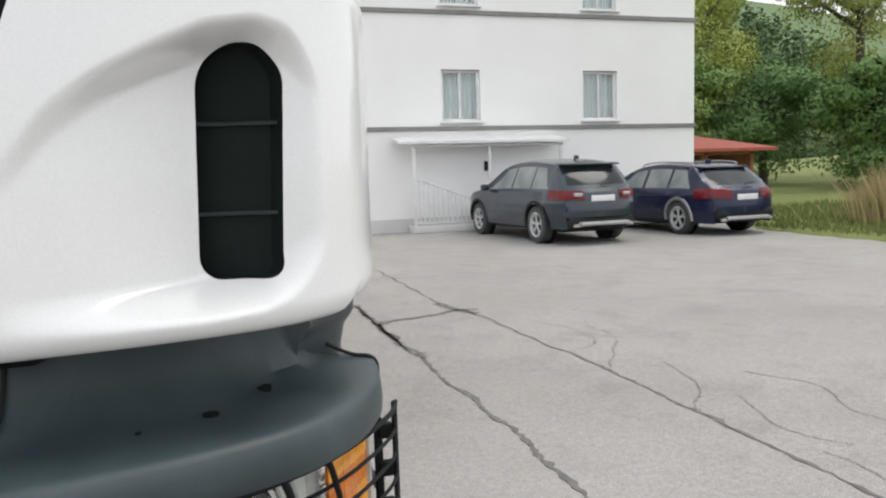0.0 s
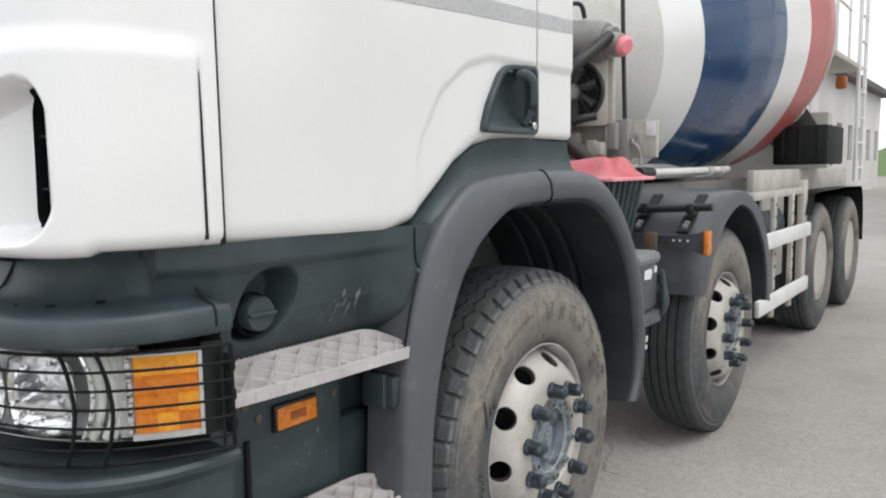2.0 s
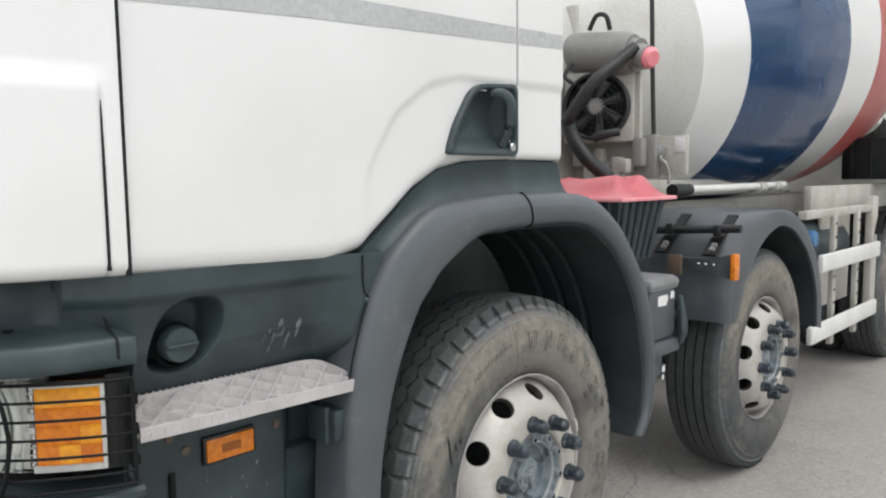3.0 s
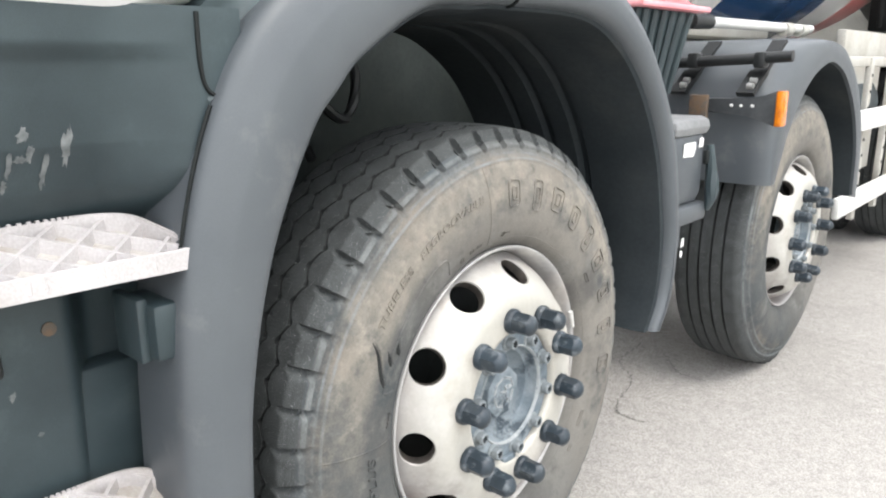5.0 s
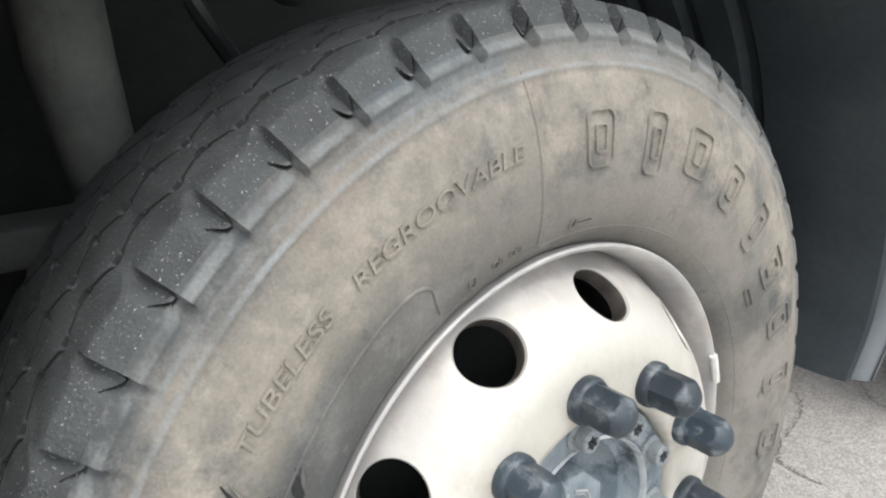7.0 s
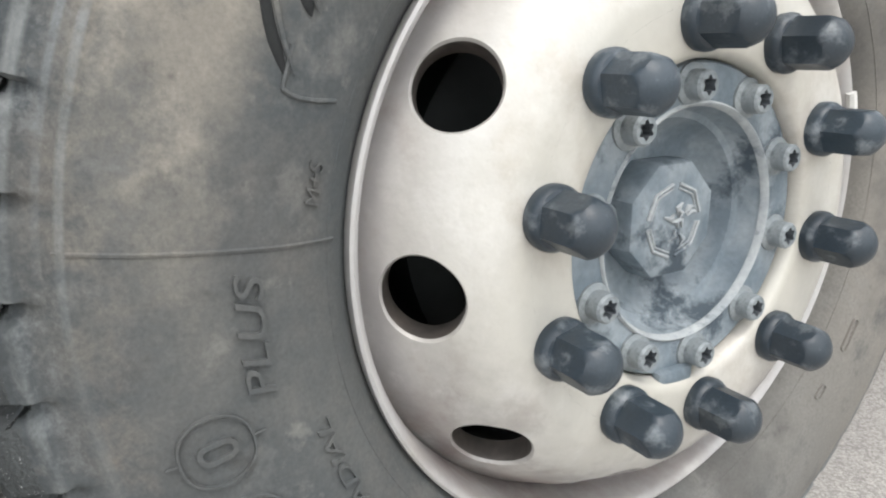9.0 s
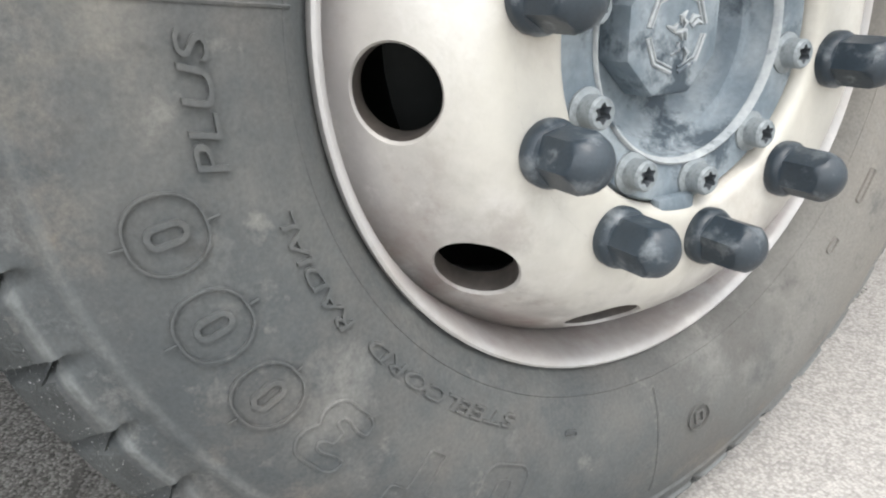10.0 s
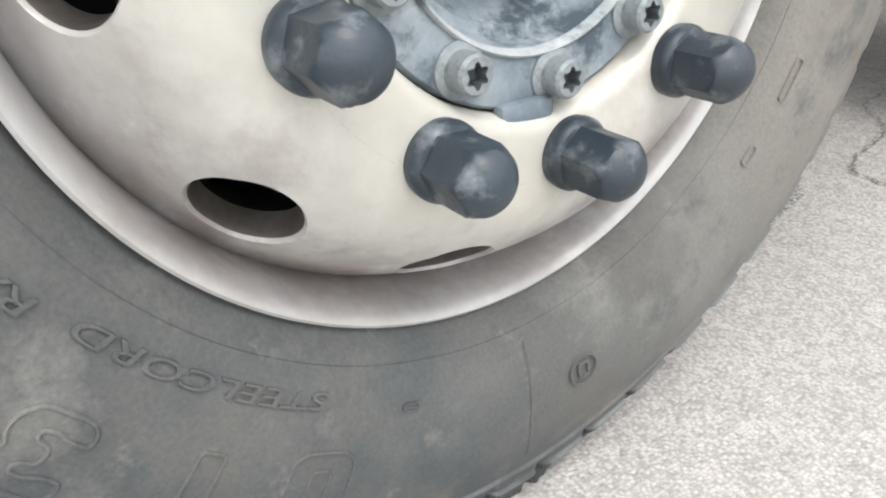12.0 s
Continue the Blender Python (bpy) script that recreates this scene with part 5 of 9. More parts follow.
def door_handle(door):
    poly = dense(HANDLE, 64)
    bm = bmesh.new()
    ring_dish(bm, poly, -0.03, [(1.0, -0.012, 0, 0), (0.975, -0.009, 0, 0), (0.9, -0.009, 0, 0), (0.84, -0.014, 0.004, 0.004), (0.72, -0.045, 0.012, 0.014), (0.5, -0.06, 0.02, 0.02), (0.2, -0.064, 0.02, 0.02)])
    cup = part("door_handle", bm, M_PLASTIC, door, "dark grey plastic door handle recess")
    bm = bmesh.new()
    pts = spline([(-0.03, -0.155, 1.655), (-0.006, -0.12, 1.648), (0.0, -0.1, 1.62), (-0.006, -0.098, 1.56), (-0.03, -0.112, 1.512)], 14)
    tube(bm, pts, [0.012 + 0.006 * math.sin(math.pi * k / 14) for k in range(15)], 10)
    bmesh.ops.scale(bm, vec=(0.8, 1, 1), verts=bm.verts)
    part("grip", bm, M_PLASTIC, door, "dark grey pull grip")
    bm = bmesh.new()
    lathe(bm, [(-0.03, 0.011), (-0.004, 0.011), (-0.002, 0.009), (-0.002, 0.0)], 16, (0, -0.082, 1.508))
    part("lock_cylinder", bm, M_CHROME, door, "small chrome lock cylinder")


# plan curves of the rounded front corner, as x and y
PANEL_CURVE = [(-0.022, -1.143), (-0.029, -1.2), (-0.047, -1.3), (-0.085, -1.372), (-0.16, -1.418), (-0.28, -1.442), (-0.445, -1.452)]
LIP_CURVE = [(-0.0185, -1.138), (-0.0188, -1.155), (-0.0225, -1.2), (-0.042, -1.285), (-0.09, -1.365), (-0.165, -1.425), (-0.3, -1.47), (-0.46, -1.492), (-0.9, -1.515), (-1.27, -1.52)]
LAMP_CURVE = [(-0.024, -1.15), (-0.041, -1.196), (-0.108, -1.289), (-0.175, -1.345), (-0.27, -1.392), (-0.37, -1.42), (-0.48, -1.436)]


def curve_points(pts, n):
    c = spline([(x, y, 0) for x, y in pts], 2400)
    L = [0.0]
    for a, b in zip(c, c[1:]):
        L.append(L[-1] + (b - a).length)
    at = np.linspace(0, L[-1], n + 1)
    out = list(zip(np.interp(at, L, [p.x for p in c]).tolist(), np.interp(at, L, [p.y for p in c]).tolist()))
    nr = []
    for i in range(n + 1):
        a, b = out[max(i - 1, 0)], out[min(i + 1, n)]
        t = Vector((b[0] - a[0], b[1] - a[1])).normalized()
        nr.append((-t.y, t.x) if -t.y * 1 + t.x * -0.5 > 0 else (t.y, -t.x))
    return out, nr, L[-1]


SLOT = (0.3005, 0.386, 1.297, 1.528)
VENT_BARS = (1.362, 1.452)
M_VENT = material("black_vent_inside", (0.004, 0.009, 0.008), (0.007, 0.012, 0.011), rough=0.7, scale=30, bump=0.2, spec=0.2)
M_VENTBAR = material("dark_vent_bar", (0.02, 0.028, 0.027), rough=0.6, scale=30, bump=0.1)
M_GRILLE = material("black_grille_plastic", (0.004, 0.006, 0.006), (0.007, 0.009, 0.009), rough=0.65, scale=8, bump=0.1, spec=0.15)


def vent_lean(z):
    """The vent stands a little askew: its foot lies nearer to the cab's middle."""
    return 0.009 * (SLOT[3] - z) / (SLOT[3] - SLOT[2])


def slot_shape(n=96):
    """The vent's outline in (s, z): rounder at the top than at the foot."""
    s0, s1, z0, z1 = SLOT
    pts = []
    for sx, sz, r in ((1, 1, 0.044), (-1, 1, 0.04), (-1, -1, 0.022), (1, -1, 0.024)):
        cx, cz = (s1 - r if sx > 0 else s0 + r), (z1 - r if sz > 0 else z0 + r)
        a0 = {(1, 1): 0, (-1, 1): 90, (-1, -1): 180, (1, -1): 270}[(sx, sz)]
        for k in range(13):
            a = radians(a0 + 90 * k / 12)
            z = cz + r * math.sin(a)
            pts.append((cx + r * math.cos(a) + vent_lean(z), z))
    return dense(pts, n, False)


def panel_bottom(s):
    return interp(s, (0, 0.05, 0.215, 0.235, 0.3, 0.6), (1.254, 1.255, 1.257, 1.249, 1.247, 1.243))


def panel_end(z):
    """How far round the corner the panel reaches."""
    return interp(z, (1.24, 1.31, 1.42, 1.515, 1.59, 1.647, 2.1), (0.609, 0.597, 0.576, 0.551, 0.523, 0.497, 0.36))


def soft_table(xs, ys, width):
    """A look-up through the given points with its corners rounded off."""
    g = np.linspace(xs[0] - 0.05, xs[-1] + 0.05, 600)
    v = np.interp(g, xs, ys)
    k = max(3, int(width / (g[1] - g[0])))
    ker = np.hanning(k + 2)
    ker /= ker.sum()
    v = np.convolve(np.pad(v, k, mode="edge"), ker, mode="same")[k:-k]
    return g, v


SCOOP_TOP = soft_table((0.28, 0.292, 0.31, 0.34, 0.385, 0.43, 0.48, 0.52, 0.545, 0.6), (1.5, 1.525, 1.543, 1.548, 1.54, 1.52, 1.494, 1.463, 1.43, 1.37), 0.03)
SCOOP_FOOT = soft_table((0.28, 0.29, 0.31, 0.345, 0.4, 0.54), (1.315, 1.305, 1.286, 1.272, 1.268, 1.266), 0.03)
SCOOP_DEEP = soft_table((0.278, 0.302, 0.345, 0.394, 0.45, 0.51, 0.57), (0.0, 0.026, 0.06, 0.067, 0.042, 0.016, 0.0), 0.022)


def scoop_depth(s, z):
    top, foot = float(np.interp(s, *SCOOP_TOP)), float(np.interp(s, *SCOOP_FOOT))
    d = float(np.interp(s, *SCOOP_DEEP))
    d *= smooth01(0.0, 0.03, top - z) * smooth01(-0.004, 0.034, z - foot)
    # the panel bulges forward of the cab above it
    d += 0.016 * smooth01(1.575, 1.63, z) * smooth01(0.0, 0.06, s)
    return d


def corner_panel():
    n = 400
    pts, nr, L = curve_points(PANEL_CURVE, n)

    def place(s, z, d):
        i = min(n - 1e-6, max(0.0, s / L * n))
        a = int(i)
        t = i - a
        x, y = pts[a][0] * (1 - t) + pts[a + 1][0] * t, pts[a][1] * (1 - t) + pts[a + 1][1] * t
        nx, ny = nr[a][0] * (1 - t) + nr[a + 1][0] * t, nr[a][1] * (1 - t) + nr[a + 1][1] * t
        return (x - nx * d, y - ny * d, z)
    shape = slot_shape(160)
    P = np.array(shape)

    def snap(s, z, cell):
        """Draw a grid point that lies near the vent's outline onto it."""
        if not (SLOT[0] - 0.01 < s < SLOT[1] + 0.02 and SLOT[2] - 0.01 < z < SLOT[3] + 0.01):
            return s, z, False, False
        D = np.hypot(P[:, 0] - s, P[:, 1] - z)
        k = int(D.argmin())
        if D[k] < cell:
            return P[k, 0], P[k, 1], True, True
        return s, z, within(s, z, shape), False
    nu, nv = 250, 190
    bm = bmesh.new()
    inside, rows = {}, []
    for i in range(nu + 1):
        col = []
        for k in range(nv + 1):
            v = (k / nv)
            v = v * 0.62 if v < 0.8 else 0.496 + (v - 0.8) / 0.2 * 0.504
            z = 1.25 + 0.85 * v
            s = i / nu * panel_end(z)
            zb = panel_bottom(s)
            z = zb + (2.1 - zb) * v
            s, z, gone, _ = snap(s, z, 0.0027)
            d = scoop_depth(s, z)
            r = z - zb
            d += 0.006 * math.exp(-((s - 0.03) / 0.004) ** 2) * (1 - smooth01(1.55, 1.6, z))
            d += 0.03 * (1 - math.sqrt(max(0.0, 1 - (1 - r / 0.03) ** 2))) if r < 0.03 else 0
            vert = bm.verts.new(place(s, z, d))
            inside[vert] = gone
            col.append(vert)
        rows.append(col)
    for i in range(nu):
        for k in range(nv):
            q = (rows[i][k], rows[i + 1][k], rows[i + 1][k + 1], rows[i][k + 1])
            if not all(inside[v] for v in q):
                bm.faces.new(q)
    # folded back edges all round
    for line, shift in ((rows[0], (-0.05, 0.0, 0.0)), (rows[-1], (0.0, 0.06, 0.0)), ([r[0] for r in rows], (-0.03, 0.09, 0.02))):
        back = [bm.verts.new(v.co + Vector(shift)) for v in line]
        for a, b, p, q in zip(line, line[1:], back[1:], back):
            bm.faces.new((a, b, p, q))
    loose = [v for v in bm.verts if not v.link_faces]
    bmesh.ops.delete(bm, geom=loose, context="VERTS")
    panel = part("corner_panel", bm, M_WHITE, TRUCK, "white rounded cab corner panel with a scooped air vent")
    # the vent: black walls going in, a black floor, a deep opening's shade put into their colour, and two bars across
    bm = bmesh.new()
    vs = grid(bm, [[place(s, z, scoop_depth(s, z) + d) for s, z in shape] for d in (-0.0004, 0.004, 0.024)], close_v=True)
    bm.faces.new(vs[-1])
    part("vent_opening", bm, M_VENT, panel, "black opening of the vent")
    for z in VENT_BARS:
        s0, s1 = SLOT[0] + vent_lean(z), SLOT[1] + vent_lean(z)
        bm = bmesh.new()
        tube(bm, [place(s0 + (s1 - s0) * t, z, scoop_depth(s0 + (s1 - s0) * t, z) + 0.012) for t in (-0.01, 0.3, 0.6, 1.01)], 0.0022, 6)
        part("vent_bar", bm, M_VENTBAR, panel, "thin dark grey bar across the vent")
    # black strip added in the groove to draw the panel's gap dark
    bm = bmesh.new()
    zs = np.linspace(1.268, 1.59, 12)
    tube(bm, [place(0.03, z, scoop_depth(0.03, z) + 0.006) for z in zs], [0.0042 * (1 - 0.8 * (k / 11) ** 3) for k in range(12)], 6)
    part("panel_seal", bm, M_DARK, panel, "thin black strip in the gap along the panel's edge")


def bumper():
    # dark shelf under the corner panel with its thick rounded lip
    n = 90
    pts, nr, L = curve_points(LIP_CURVE, n)
    sec = [(0.16, 1.262), (0.152, 1.23), (0.14, 1.195), (0.125, 1.168), (0.1, 1.157), (0.06, 1.154), (0.03, 1.152), (0.014, 1.15), (0.006, 1.147), (0.0015, 1.141), (-0.001, 1.132), (-0.002, 1.118), (-0.001, 1.106), (0.004, 1.099), (0.014, 1.097), (0.03, 1.099), (0.06, 1.104), (0.16, 1.11)]
    bm = bmesh.new()
    rows = []
    for i in range(n + 1):
        # the shelf narrows where it meets the side panel
        s = L * i / n
        k = interp(s, (0, 0.05, 0.2), (0.5, 0.65, 1.0))
        cap = interp(s, (0, 0.02, 0.05, 0.09, 0.14), (1.148, 1.158, 1.172, 1.2, 1.262))
        rows.append([(pts[i][0] - nr[i][0] * d * k, pts[i][1] - nr[i][1] * d * k, min(z, cap)) for d, z in sec])
    vs = grid(bm, rows)
    bm.faces.new(vs[0])
    shelf = part("bumper_shelf", bm, M_PLASTIC, TRUCK, "dark grey plastic bumper top with a rounded lip")
    for x, y, r in ((-0.176, -1.298, 0.0085), (-0.233, -1.36, 0.0085), (-0.3, -1.39, 0.003)):
        far = min(math.hypot(x - p[0], y - p[1]) for p in pts)
        z = interp(far, (0.035, 0.06, 0.1, 0.125, 0.14, 0.152), (1.151, 1.153, 1.157, 1.168, 1.195, 1.23))
        part("drain_hole", tube(bmesh.new(), [(x, y, z - 0.02), (x, y, z + 0.002)], r, 18), M_GRILLE, shelf, "small dark drain hole")
    # lower bumper below the lamps
    sec = [(0.14, 0.872), (0.05, 0.868), (0.02, 0.872), (0.008, 0.876), (-0.004, 0.875), (-0.011, 0.868), (-0.009, 0.857), (0.004, 0.846), (0.016, 0.835), (0.02, 0.8), (0.022, 0.6), (0.035, 0.48), (0.1, 0.45)]
    bm = bmesh.new()
    grid(bm, [[(pts[i][0] - nr[i][0] * d, pts[i][1] - nr[i][1] * d, z) for d, z in sec] for i in range(n + 1)])
    part("lower_bumper", bm, M_PLASTIC, TRUCK, "dark grey lower bumper corner")
    # dark front grille wall beside the corner panel
    bm = bmesh.new()
    box(bm, (-1.27, -1.3, 1.75), (1.8, 0.16, 1.05), 0.02)
    part("front_grille", bm, M_GRILLE, TRUCK, "black front grille between the cab corners")
    for z in (1.42, 1.62, 1.82):
        part("grille_slat", B((-1.3, -1.385, z), (1.7, 0.03, 0.03), 0.01), M_GRILLE, TRUCK)
    # seams across the shelf
    for line in ([(-0.1, -1.163, 1.215), (-0.092, -1.165, 1.18), (-0.056, -1.168, 1.158), (-0.032, -1.17, 1.153), (-0.02, -1.17, 1.142), (-0.0185, -1.17, 1.112)], [(-0.42, -1.335, 1.23), (-0.425, -1.37, 1.17), (-0.45, -1.43, 1.156), (-0.455, -1.485, 1.145), (-0.457, -1.493, 1.115)]):
        part("shelf_seam", tube(bmesh.new(), spline(line, 16), 0.0028, 6), M_DARK, shelf, "thin dark seam")
    part("front_block", B((-1.27, -1.08, 0.86), (2.1, 0.3, 0.8), 0.03), M_DARK, TRUCK, "dark structure behind the bumper")


def headlamp():
    n = 80
    pts, nr, L = curve_points(LAMP_CURVE, n)
    z0, z1 = 0.915, 1.075

    def at(s, d, z):
        i = min(n, max(0.0, s / L * n))
        a = int(i)
        b = min(a + 1, n)
        t = i - a
        x, y = pts[a][0] * (1 - t) + pts[b][0] * t, pts[a][1] * (1 - t) + pts[b][1] * t
        return (x + nr[a][0] * d, y + nr[a][1] * d, z)

    def strip(sa, sb, d, za, zb, m=24, deep=0.05):
        bm = bmesh.new()
        rows = []
        for k in range(m + 1):
            s = sa + (sb - sa) * k / m
            rows.append([at(s, d - deep, za), at(s, d, za), at(s, d, (za + zb) / 2), at(s, d, zb), at(s, d - deep, zb)])
        vs = grid(bm, rows)
        bm.faces.new(vs[0])
        bm.faces.new(vs[-1][::-1])
        return bm
    zc, hz = (z0 + z1) / 2, (z1 - z0) / 2
    end = 0.545

    def half(s):
        """Half height of the clear part, rounded off at its inner end."""
        u = max(0.0, (s - (end - 0.05)) / 0.05)
        return hz * (1 - min(u, 1.0) ** 2.6) ** (1 / 2.6)

    def plate(sa, sb, d, edge=0.0, m=40):
        bm = bmesh.new()
        rows = []
        for k in range(m + 1):
            s = sa + (sb - sa) * (1 - (1 - k / m) ** 1.5)
            h = max(half(s) + edge, 0.001)
            rows.append([at(s, d - 0.02, zc - h), at(s, d - 0.003, zc - h), at(s, d, zc - h + 0.004), at(s, d, zc), at(s, d, zc + h - 0.004), at(s, d - 0.003, zc + h), at(s, d - 0.02, zc + h)])
        vs = grid(bm, rows)
        bm.faces.new(vs[0])
        bm.faces.new(vs[-1][::-1])
        return bm

    def arch(s0, bulge, d, h, r, m=19):
        """An upright line that bows towards the truck's side."""
        bm = bmesh.new()
        tube(bm, [at(s0 - bulge * (1 - u * u), d, zc + h * u) for u in np.linspace(-1, 1, m)], r, 8)
        return bm
    lamp = part("headlamp", strip(0.0, L, -0.085, z0 - 0.012, z1 + 0.012), M_LAMPHOUSE, TRUCK, "clear headlamp with amber turn signal behind a wire guard")
    part("reflector_back", plate(0.165, end, -0.05), M_REFLECT, lamp, "bright silver lamp interior")
    # amber signal of stepped cells, pale frame on three sides
    part("turn_signal", strip(0.05, 0.16, -0.004, z0 + 0.011, z1 - 0.009), M_ORANGE, lamp, "amber turn signal of stepped cells")
    rnd = random.Random(31)
    for a in range(3):
        for b in range(4):
            s, z = 0.051 + 0.036 * a, z0 + 0.0125 + 0.0345 * b
            lift = -0.0032 + 0.0012 * rnd.random()
            part("signal_cell", strip(s, s + 0.0356, lift, z, z + 0.0342, 6), M_ORANGE if rnd.random() < 0.55 else M_ORANGECELL, lamp)
    for sa, sb, za, zb in ((0.043, 0.05, z0, z1), (0.05, 0.165, z1 - 0.009, z1), (0.05, 0.165, z0, z0 + 0.011)):
        part("signal_frame", strip(sa, sb, 0.001, za, zb, deep=0.01), M_FRAMESILVER, lamp, "pale silver frame of the turn signal")
    part("lamp_end", strip(-0.012, 0.043, -0.014, z0 - 0.006, z1 + 0.006), M_LAMPHOUSE, lamp, "black end of the lamp housing")
    # a column of small bright beads beside the amber
    part("bead_strip", strip(0.16, 0.19, -0.016, z0 + 0.004, z1 - 0.004), M_FRAMESILVER, lamp, "silver strip beside the turn signal")
    for a in range(12):
        z = z0 + 0.013 + 0.0122 * a
        part("bead", strip(0.1635, 0.1735, -0.006 - 0.002 * (a % 2), z - 0.0048, z + 0.0048, 3), M_CHROME, lamp)
    # nested curved light guides
    for s0, d, r, m in ((0.206, -0.024, 0.008, M_GUIDE), (0.218, -0.016, 0.0075, M_GUIDE), (0.231, -0.02, 0.0045, M_GUIDEDARK), (0.241, -0.014, 0.008, M_GUIDE), (0.256, -0.012, 0.006, M_CHROME)):
        part("light_guide", arch(s0, 0.022, d, hz - 0.004, r), m, lamp, "pale curved light guide")
    # a wide bowl with slanting stepped mirrors and a smaller round one
    for sc, hw, hh, steps in ((0.342, 0.078, 0.074, True), (0.474, 0.05, 0.07, False)):
        def bowl(q, t):
            c, w = math.cos(q), math.sin(q)
            f = 1.0 / max(abs(c), abs(w)) ** (0.5 if steps else 0.15)
            dp = -0.045 + 0.036 * t ** 2
            if steps:
                v = w * t * 3.2 + c * t * 0.9
                dp += 0.011 * (v - math.floor(v) - 0.5) * (1 - t ** 6)
            else:
                dp += 0.004 * math.cos(6 * q) * t * (1 - t ** 4)
            return at(sc + hw * c * t * f, dp, zc + hh * w * t * f)
        bm = bmesh.new()
        grid(bm, [[bowl(math.tau * k / 72, t) for t in np.linspace(0.12, 1.0, 14)] for k in range(73)])
        part("reflector", bm, M_BOWL, lamp, "bright stepped reflector bowl" if steps else "small round reflector bowl", smooth=24)
        p, q = Vector(at(sc, -0.05, zc)), Vector(at(sc - 0.004, -0.02, zc))
        part("bulb", tube(bmesh.new(), [p, p.lerp(q, 0.5), q], [0.011, 0.011, 0.006], 12), M_CHROME, lamp, "shiny bulb")
        part("bowl_rim", tube(bmesh.new(), [bowl(q, 1.0) for q in np.linspace(0, math.tau, 49)], 0.002, 6), M_GUIDEDARK, lamp, "thin grey rim of the reflector")
    cover = part("cover_glass", plate(0.165, end, 0.0), M_LENS, lamp, "clear lamp cover")
    cover.visible_shadow = False
    # wire guard: five bars over the lamp, two more below and bowed uprights
    guard = part("lamp_guard", guard_frame(at, L), M_WIRE, TRUCK, "black wire guard over the headlamp")
    for z, dip, r in ((1.081, 0.0, 0.0034), (1.05, 0.0, 0.0026), (1.017, 0.0, 0.0026), (0.984, 0.0, 0.0026), (0.951, 0.0, 0.0026), (0.915, 0.004, 0.0026), (0.892, 0.012, 0.0036)):
        bm = bmesh.new()
        tube(bm, [at(s, 0.032, z - dip * smooth01(0.0, 0.4, s)) for s in np.linspace(-0.01, L, 34)], r, 7)
        part("guard_bar", bm, M_WIRE, guard)
    for s in (0.205, 0.263):
        bm = bmesh.new()
        tube(bm, [at(s - 0.02 * (1 - u * u), 0.036, 0.983 + 0.1 * u) for u in np.linspace(-1, 1, 15)], 0.0038, 7)
        part("guard_upright", bm, M_WIRE, guard)
    return lamp


def guard_frame(at, L):
    bm = bmesh.new()
    for s, r in ((-0.01, 0.0042), (0.02, 0.003)):
        tube(bm, [at(s, 0.03, z) for z in (0.893, 0.96, 1.02, 1.081)], r, 8)
    box(bm, at(-0.024, 0.006, 0.985), (0.012, 0.012, 0.15), 0.004)
    for z in (0.93, 0.985, 1.04):
        box(bm, at(-0.017, 0.016, z), (0.022, 0.016, 0.022), 0.004)
    return bm


M_BOWL = material("satin_reflector", (0.9, 0.91, 0.91), (0.8, 0.81, 0.81), rough=0.13, metal=0.86, scale=20, bump=0.05)
M_WIRE = material("matt_black_wire_paint", (0.006, 0.007, 0.008), (0.009, 0.01, 0.011), rough=0.6, scale=30, bump=0.1, spec=0.2)
M_GUIDE = material("frosted_light_guide", (0.86, 0.88, 0.83), (0.78, 0.81, 0.74), rough=0.25, scale=30, bump=0.05, coat=0.5)
M_GUIDEDARK = material("grey_lamp_trim", (0.13, 0.14, 0.13), (0.2, 0.21, 0.19), rough=0.35, metal=0.3, scale=30, bump=0.05)
M_ORANGECELL = material("pale_orange_cell", (0.92, 0.4, 0.02), (0.8, 0.3, 0.015), rough=0.15, scale=80, fine=300, bump=0.25, dist=0.001, coat=0.5)
M_REFLECT = material("silvered_lamp_interior", (0.82, 0.84, 0.83), (0.72, 0.74, 0.73), rough=0.3, metal=0.35, scale=25, bump=0.1)
M_FRAMESILVER = material("pale_silver_lamp_frame", (0.62, 0.62, 0.59), (0.5, 0.5, 0.48), rough=0.3, metal=0.2, scale=12, bump=0.05)
M_LAMPHOUSE = material("black_lamp_housing", (0.01, 0.012, 0.013), rough=0.4, scale=10, bump=0.05)

cab()
corner_panel()
bumper()
headlamp()


# ---- grey side panel, steps, fender ----
def panel_x(z):
    return interp(z, (0.4, 0.6, 0.93, 1.0, 1.045, 1.1, 1.2, 1.26), (-0.15, -0.145, -0.132, -0.129, -0.1, -0.074, -0.052, -0.05))


